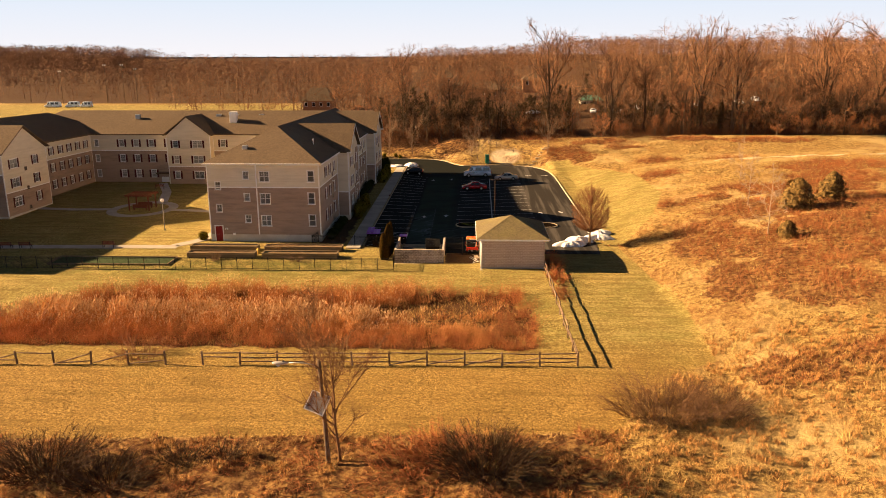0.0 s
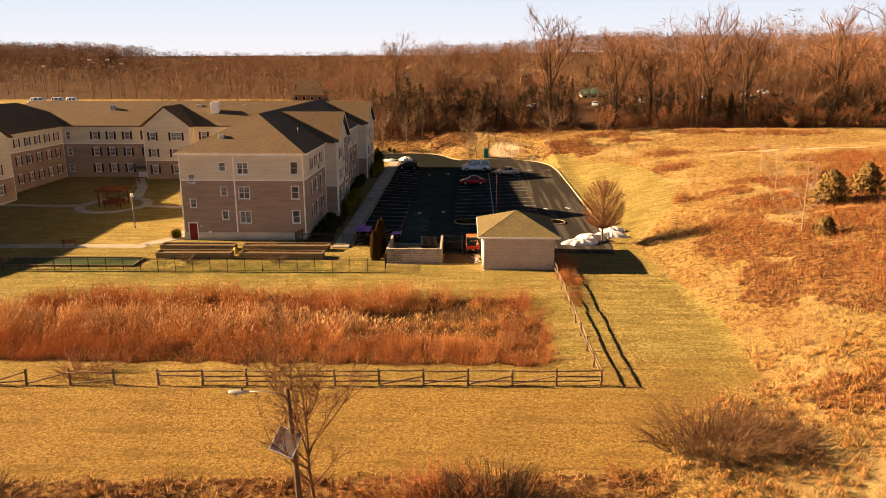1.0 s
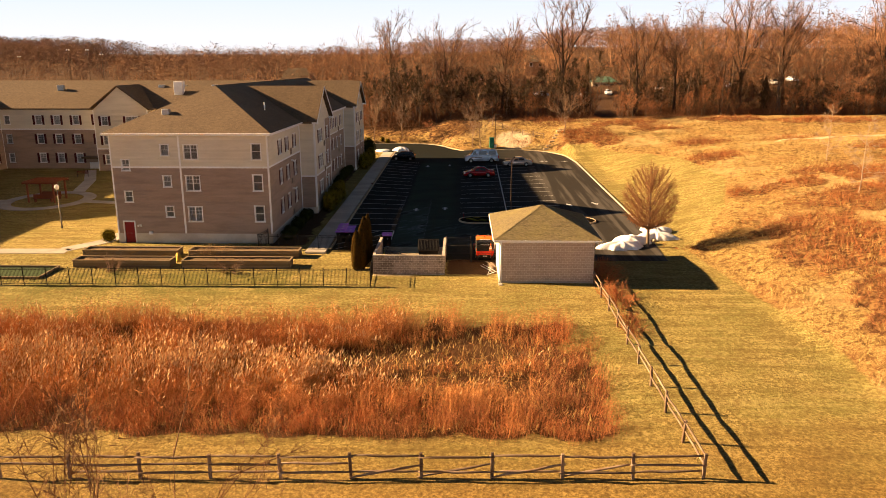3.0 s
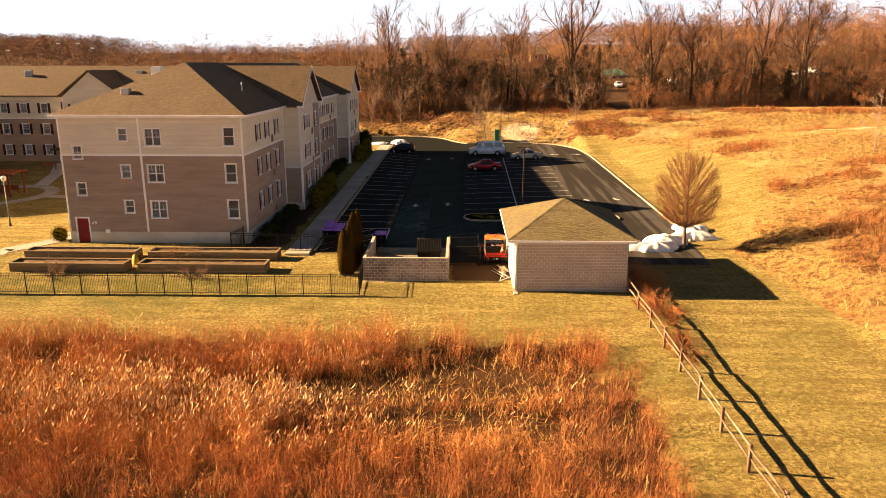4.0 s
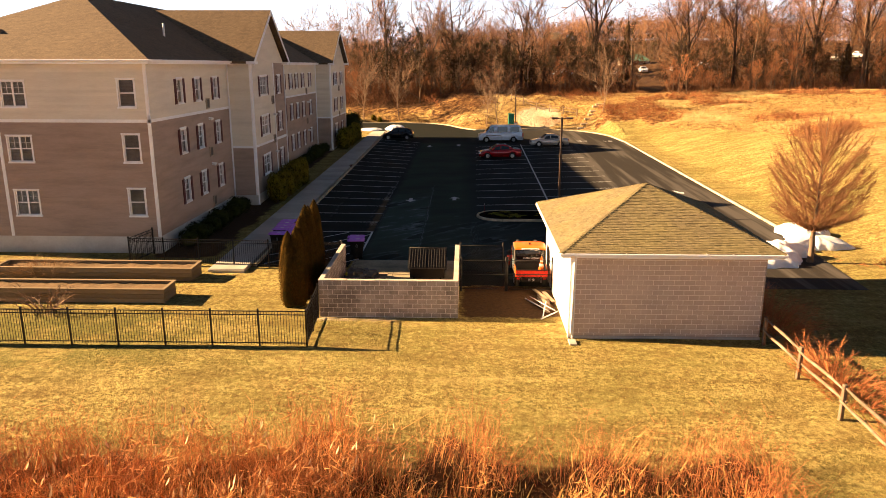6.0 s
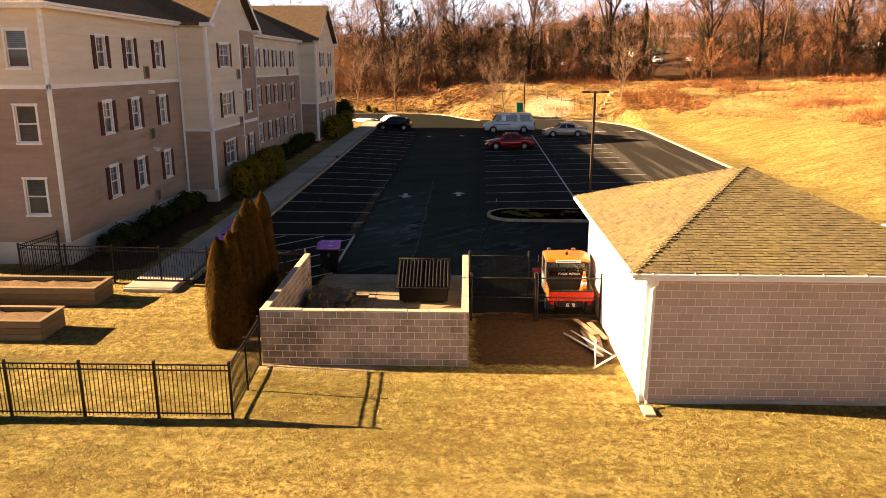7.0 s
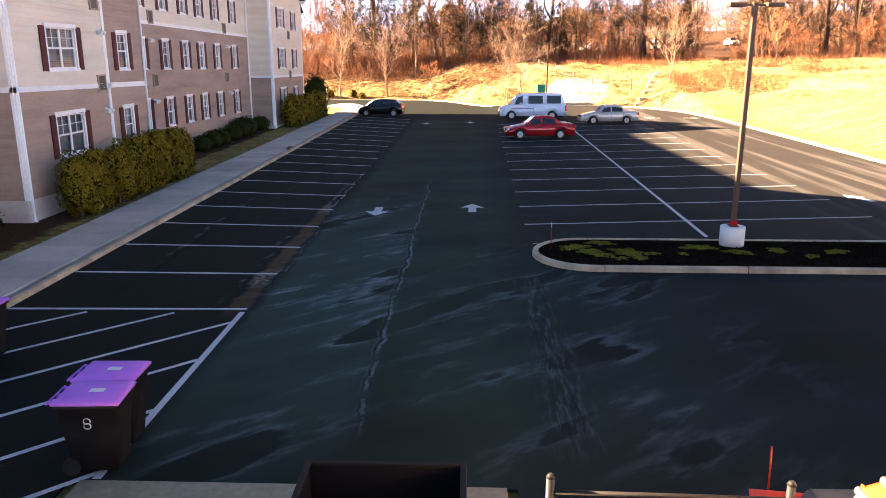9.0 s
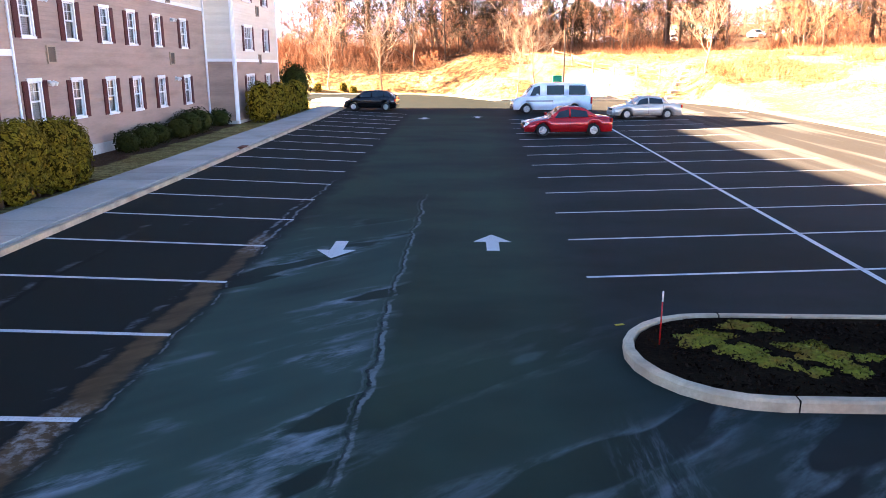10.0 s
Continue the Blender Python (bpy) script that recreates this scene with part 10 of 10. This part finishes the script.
def blades(x, y, z, h, width, lean, rng, tip=0.3):
    """Upright tapered blades, two triangles each."""
    n = len(x)
    a = rng.uniform(0, 6.283, n)
    w = width * rng.uniform(0.7, 1.3, n)
    ox, oy = np.cos(a) * w / 2, np.sin(a) * w / 2
    lx, ly = rng.normal(0, 1, n) * lean * h, rng.normal(0, 1, n) * lean * h
    v = np.stack([np.c_[x - ox, y - oy, z], np.c_[x + ox, y + oy, z], np.c_[x + lx + ox * tip, y + ly + oy * tip, z + h], np.c_[x + lx - ox * tip, y + ly - oy * tip, z + h]], 1).reshape(-1, 3)
    i = np.arange(n)[:, None] * 4
    return v, np.concatenate([i, i + 1, i + 2, i + 3], 1), lx, ly


def build_reeds():
    rng = np.random.default_rng(77)
    # clumps, each with a height, a lean and a kind of its own
    n = 5200
    cx, cy = rng.uniform(-58, 7, n), rng.uniform(59.5, 77, n)
    marsh = zones(cx, cy)[1]
    hollow = 1.5 * np.exp(-(((cx + 1.2) / 4.2) ** 2) - (((cy - 72.0) / 2.0) ** 2)) + 1.2 * np.exp(-(((cx + 7.5) / 3.6) ** 2) - (((cy - 70) / 1.3) ** 2)) + 0.6 * np.exp(-(((cx + 22) / 5) ** 2) - (((cy - 70) / 0.9) ** 2))
    hollow = hollow + 0.9 * np.clip(1.6 * ripple(cx, cy, 3.2, 69) - 0.35, 0, 1)
    hollow = hollow + 0.95 * np.exp(-(((cx + 1.5) / 6.5) ** 2) - (((cy - 67) / 2.6) ** 2))
    hollow = hollow + 0.9 * np.exp(-((cy - 69.9 - 0.4 * np.sin(cx * 0.5)) / 0.55) ** 2) * soft(cx, -16, 6)
    keep = (marsh > 0.45) & (rng.random(n) < 0.82 + 0.3 * ripple(cx, cy, 4, 61) - 0.8 * hollow)
    cx, cy, hollow = cx[keep], cy[keep], hollow[keep]
    n = len(cx)
    high = (1.35 + 0.45 * ripple(cx, cy, 6, 63) + 0.3 * np.exp(-(((cy - 67) / 3) ** 2))) * rng.uniform(0.7, 1.2, n) * (1 - 0.5 * np.clip(hollow, 0, 1))
    high *= (0.62 + 0.38 * np.clip((cy - 60.2) / 2.5, 0, 1)) * (1 + 0.3 * soft(cy, 71.2, 1.5))
    rust = rng.random(n) < 0.2 + 0.75 * (1 - soft(cy + 1.2 * ripple(cx, cy, 5, 64), 63.4, 1.6)) + 0.45 * soft(cy + 1.2 * ripple(cx, cy, 5, 65), 71.0, 1.8) + 0.9 * soft(cx, 2.5, 2)
    leanx, leany = rng.normal(0.05, 0.16, n), rng.normal(-0.04, 0.16, n)

    def stems(pick, each, spread, width, jitter):
        k = np.repeat(np.flatnonzero(pick), each)
        x, y = cx[k] + rng.normal(0, spread, len(k)), cy[k] + rng.normal(0, spread, len(k))
        h = high[k] * rng.uniform(0.55, 1.12, len(k))
        z = ground_z(x, y) - 0.05
        tx, ty = x + (leanx[k] + rng.normal(0, jitter, len(k))) * h, y + (leany[k] + rng.normal(0, jitter, len(k))) * h
        return np.c_[x, y, z, tx, ty, z + h, np.full(len(k), width), np.full(len(k), width * 0.3)], k, h

    gold, k, h = stems(~rust, 54, 0.3, 0.005, 0.1)
    # leaves that droop from the stems
    f = rng.uniform(0.25, 0.85, len(gold))[:, None]
    o = gold[:, :3] + (gold[:, 3:6] - gold[:, :3]) * f
    tip = o + np.c_[rng.normal(0.06, 0.2, len(gold)), rng.normal(0, 0.2, len(gold)), rng.normal(0.1, 0.16, len(gold))] * h[:, None]
    leaf = np.c_[o, tip, np.full(len(gold), 0.008), np.full(len(gold), 0.004)]
    # broken stems lying over
    m = 260
    bx, by = rng.uniform(-20, 5, m), rng.uniform(62, 75, m)
    a = rng.normal(0.3, 0.7, m)
    ln = rng.uniform(0.8, 2.2, m)
    z = ground_z(bx, by) + rng.uniform(0.02, 0.5, m)
    fallen = np.c_[bx, by, z, bx + ln * np.cos(a), by + ln * np.sin(a) * 0.5, z + rng.normal(0, 0.2, m), np.full(m, 0.007), np.full(m, 0.004)]
    v, f = ribbons(np.concatenate([gold, leaf, fallen]), rng)
    tagged(part("reed_bed", np_mesh("reed_bed", v, f), REED), "clumped bed of dry orange-brown reeds", "reeds", kind="stuff")
    # low sedge in the open middle
    m = 26000
    x, y = rng.uniform(-50, 6, m), rng.uniform(60.5, 75.5, m)
    k2 = (zones(x, y)[1] > 0.5) & (ripple(x, y, 1.4, 68) > -0.1)
    x, y = x[k2], y[k2]
    v, f, _, _ = blades(x, y, ground_z(x, y) - 0.03, rng.uniform(0.15, 0.5, len(x)), 0.05, 0.5, rng, 0.15)
    tagged(part("sedge", np_mesh("sedge", v, f), TUFT), "low golden sedge between the reeds", "sedge", kind="stuff")
    # plumes, thickest in the middle
    top = gold[:, 3:6]
    mid = np.exp(-(((top[:, 1] - 68.0) / 2.7) ** 2)) * (1 - 0.85 * soft(top[:, 0], -5, 5)) + 0.12 * np.exp(-(((top[:, 1] - 73) / 2.5) ** 2)) * (1 - soft(top[:, 0], -4, 5))
    pick = (rng.random(len(top)) < 0.48 * mid) & (h > 0.62)
    px, py, pz = top[pick, 0], top[pick, 1], top[pick, 2] - 0.06
    n = int(pick.sum())
    V, F = [], []
    ln = rng.uniform(0.18, 0.34, n)
    bend = rng.normal(0.06, 0.08, n)
    for t in (0.0, 1.57):
        a = rng.uniform(0, 3.14, n) + t
        ox, oy = np.cos(a) * 0.036, np.sin(a) * 0.036
        v = np.stack([np.c_[px, py, pz], np.c_[px + ox + bend * 0.5, py + oy, pz + ln * 0.4], np.c_[px + bend, py, pz + ln], np.c_[px - ox + bend * 0.5, py - oy, pz + ln * 0.4]], 1).reshape(-1, 3)
        F.append(np.arange(n)[:, None] * 4 + np.arange(4)[None, :] + sum(len(q) for q in V))
        V.append(v)
    tagged(part("reed_plumes", np_mesh("reed_plumes", np.concatenate(V), np.concatenate(F)), PLUME), "pale feathery reed plumes above the bed", "reeds", kind="stuff")
    # russet brush along the near edge, at the back and to the east
    red, k, h = stems(rust, 38, 0.34, 0.0048, 0.16)
    f = rng.uniform(0.3, 0.95, len(red))[:, None]
    o = red[:, :3] + (red[:, 3:6] - red[:, :3]) * f
    tip = o + np.c_[rng.normal(0, 0.22, len(red)), rng.normal(0, 0.22, len(red)), rng.uniform(0.02, 0.35, len(red))] * h[:, None]
    v, f = ribbons(np.concatenate([red, np.c_[o, tip, np.full(len(red), 0.006), np.full(len(red), 0.003)]]), rng)
    tagged(part("russet_brush", np_mesh("russet_brush", v, f), BRAMBLE), "russet twiggy brush fringing the reed bed", "brush", kind="stuff")


build_reeds()


def build_field():
    rng = np.random.default_rng(91)
    # tufts of long grass in the rough field
    n = 16000
    x, y = rng.uniform(-45, 75, n), 40 + 136 * rng.random(n) ** 1.25
    mown, marsh, mulch, woods, sand = zones(x, y)
    keep = (mown < 0.5) & (marsh < 0.3) & (mulch < 0.4) & (sand < 0.5) & ~in_lot(x, y, 1.5) & (np.abs(x) < 12 + 0.62 * y) & ~((x > -90) & (x < -17) & (y > 92)) & ~((y < 46) & (x < 9) & (rng.random(n) < 0.55))
    x, y = x[keep], y[keep]
    X, Y = [], []
    for k in range(9):
        X.append(x + rng.normal(0, 0.16, len(x)))
        Y.append(y + rng.normal(0, 0.16, len(x)))
    X, Y = np.concatenate(X), np.concatenate(Y)
    size = np.tile(0.28 + 0.3 * rng.random(len(x)) + 0.12 * ripple(x, y, 8, 12), 9)
    v, f, _, _ = blades(X, Y, ground_z(X, Y) - 0.03, size * rng.uniform(0.5, 1.1, len(X)), 0.038, 0.45, rng, 0.15)
    tagged(part("field_grass", np_mesh("field_grass", v, f), TUFT), "long golden tussocks of winter grass", "grass", kind="stuff")
    # arching tussocks in the meadow that the camera looks down on
    n = 7600
    x, y = rng.uniform(-36, 42, n), rng.uniform(27, 62, n)
    mown, marsh = zones(x, y)[:2]
    keep = (mown < 0.5) & (marsh < 0.3) & (np.abs(x) < 14 + 0.62 * y) & (ripple(x, y, 3, 13) > -0.3 + 0.45 * (1 - soft(x, 9, 4)))
    x, y = x[keep], y[keep]
    x, y = np.repeat(x, 22), np.repeat(y, 22)
    size = np.repeat(rng.uniform(0.22, 0.6, keep.sum()), 22)
    a = rng.uniform(0, 6.283, len(x))
    out = size * rng.uniform(0.15, 0.95, len(x))
    x, y = x + 0.08 * np.cos(a), y + 0.08 * np.sin(a)
    z = ground_z(x, y) - 0.03
    rise = size * rng.uniform(0.5, 0.95, len(x))
    bend = np.c_[x + out * 0.55 * np.cos(a), y + out * 0.55 * np.sin(a), z + rise]
    tip = np.c_[x + out * 1.15 * np.cos(a), y + out * 1.15 * np.sin(a), z + rise * rng.uniform(0.35, 0.8, len(x))]
    side = np.c_[-np.sin(a), np.cos(a), 0 * a] * rng.uniform(0.006, 0.014, (len(x), 1))
    base = np.c_[x, y, z]
    v = np.stack([base - side * 0.6, base + side * 0.6, bend + side, bend - side, tip], 1).reshape(-1, 3)
    i = np.arange(len(x))[:, None] * 5
    f = np.concatenate([np.concatenate([i, i + 1, i + 2], 1), np.concatenate([i, i + 2, i + 3], 1), np.concatenate([i + 3, i + 2, i + 4], 1)])
    tagged(part("tussock_grass", np_mesh("tussock_grass", v, f), TUSSOCK), "arching pale tussocks of dead meadow grass", "grass", kind="stuff")
    # brambles in drifts
    n = 39000
    x, y = rng.uniform(8, 84, n), rng.uniform(28, 186, n)
    x[:5000], y[:5000] = rng.uniform(-34, 10, 5000), rng.uniform(34, 46, 5000)
    mown = zones(x, y)[0]
    drift = np.maximum(-0.42 + 0.7 * ripple(x, y, 7, 52), russet(x, y))
    ditch = np.exp(-(((y - (95.5 + 0.55 * (x - 20))) / 1.6) ** 2)) * soft(x, 19, 3) * (1 - soft(x, 36, 4))
    front = (y < 45.5) & (mown < 0.5) & (ripple(x, y, 5, 55) > -0.05) & (x < 10)
    keep = (front & (rng.random(n) < 0.5)) | (((mown < 0.3) & (drift > 0.05 + 0.3 * rng.random(n))) | (rng.random(n) < ditch * 0.8)) & (x < 14 + 0.62 * y)
    x, y = x[keep], y[keep]
    z = ground_z(x, y)
    segs = []
    for j in range(8):
        h = rng.uniform(0.3, 1.2, len(x)) * (0.5 + 0.8 * np.clip(drift[keep], 0, 1))
        ox, oy = rng.normal(0, 0.4, len(x)), rng.normal(0, 0.4, len(x))
        segs.append(np.c_[x + ox, y + oy, z, x + ox + rng.normal(0, 0.5, len(x)), y + oy + rng.normal(0, 0.5, len(x)), z + h * 0.8, np.full(len(x), 0.016), np.full(len(x), 0.005)])
    v, f = ribbons(np.concatenate(segs), rng)
    tagged(part("brambles", np_mesh("brambles", v, f), FIELD_BRUSH), "russet drifts of bare brambles in the field", "brambles", kind="stuff")
    # brush on the bank beyond the lot
    n = 15000
    x, y = rng.uniform(-34, 46, n), rng.uniform(167, 191, n)
    thick = ripple(x, y, 8, 71) + 0.03 * (y - 178) + 0.5 * np.exp(-(((x - 21.5) / 4.5) ** 2) - (((y - 171) / 3.5) ** 2)) + 0.5 * np.exp(-(((x - 9.5) / 3.2) ** 2) - (((y - 171) / 1.5) ** 2)) + 0.35 * np.exp(-(((x + 2) / 5) ** 2) - (((y - 178) / 4) ** 2))
    keep = (zones(x, y)[4] < 0.35) & (thick > 0.02 + 0.22 * rng.random(n)) & ~in_lot(x, y, 1.6) & ~((np.abs(x - 14.4 - (y - 167.2) * 0.495) < 1.2) & (y < 177)) & ~((x > 26.5) & (x < 31.5))
    x, y = x[keep], y[keep]
    z = ground_z(x, y)
    segs = []
    for j in range(8):
        h = rng.uniform(0.15, 0.65, len(x))
        ox, oy = rng.normal(0, 0.45, len(x)), rng.normal(0, 0.45, len(x))
        segs.append(np.c_[x + ox, y + oy, z, x + ox + rng.normal(0, 0.3, len(x)), y + oy + rng.normal(0, 0.3, len(x)), z + h, np.full(len(x), 0.009), np.full(len(x), 0.004)])
    v, f = ribbons(np.concatenate(segs), rng)
    tagged(part("bank_brush", np_mesh("bank_brush", v, f), BANK_BRUSH), "russet brush on the bank beyond the lot", "brush", kind="stuff")
    # short blades on the lawn that the camera passes low
    n = 30000
    x, y = rng.uniform(-34, 14, n), 74 + 17 * rng.random(n)
    mown, marsh, mulch, woods, sand = zones(x, y)
    keep = (mown > 0.6) & (marsh < 0.4) & (mulch < 0.5) & ~((x > EX0 - 0.1) & (x < EX1 + 0.1) & (y > EY0 - 0.1)) & ~((x > SX0 - 0.1) & (x < SX1 + 0.1) & (y > SY0 - 0.1)) & ~in_lot(x, y)
    x, y = x[keep], y[keep]
    v, f, _, _ = blades(x, y, ground_z(x, y) - 0.01, rng.uniform(0.03, 0.065, len(x)), 0.028, 0.7, rng, 0.3)
    tagged(part("lawn_grass", np_mesh("lawn_grass", v, f), LAWN), "short straw-coloured lawn grass", "grass", kind="stuff")


build_field()
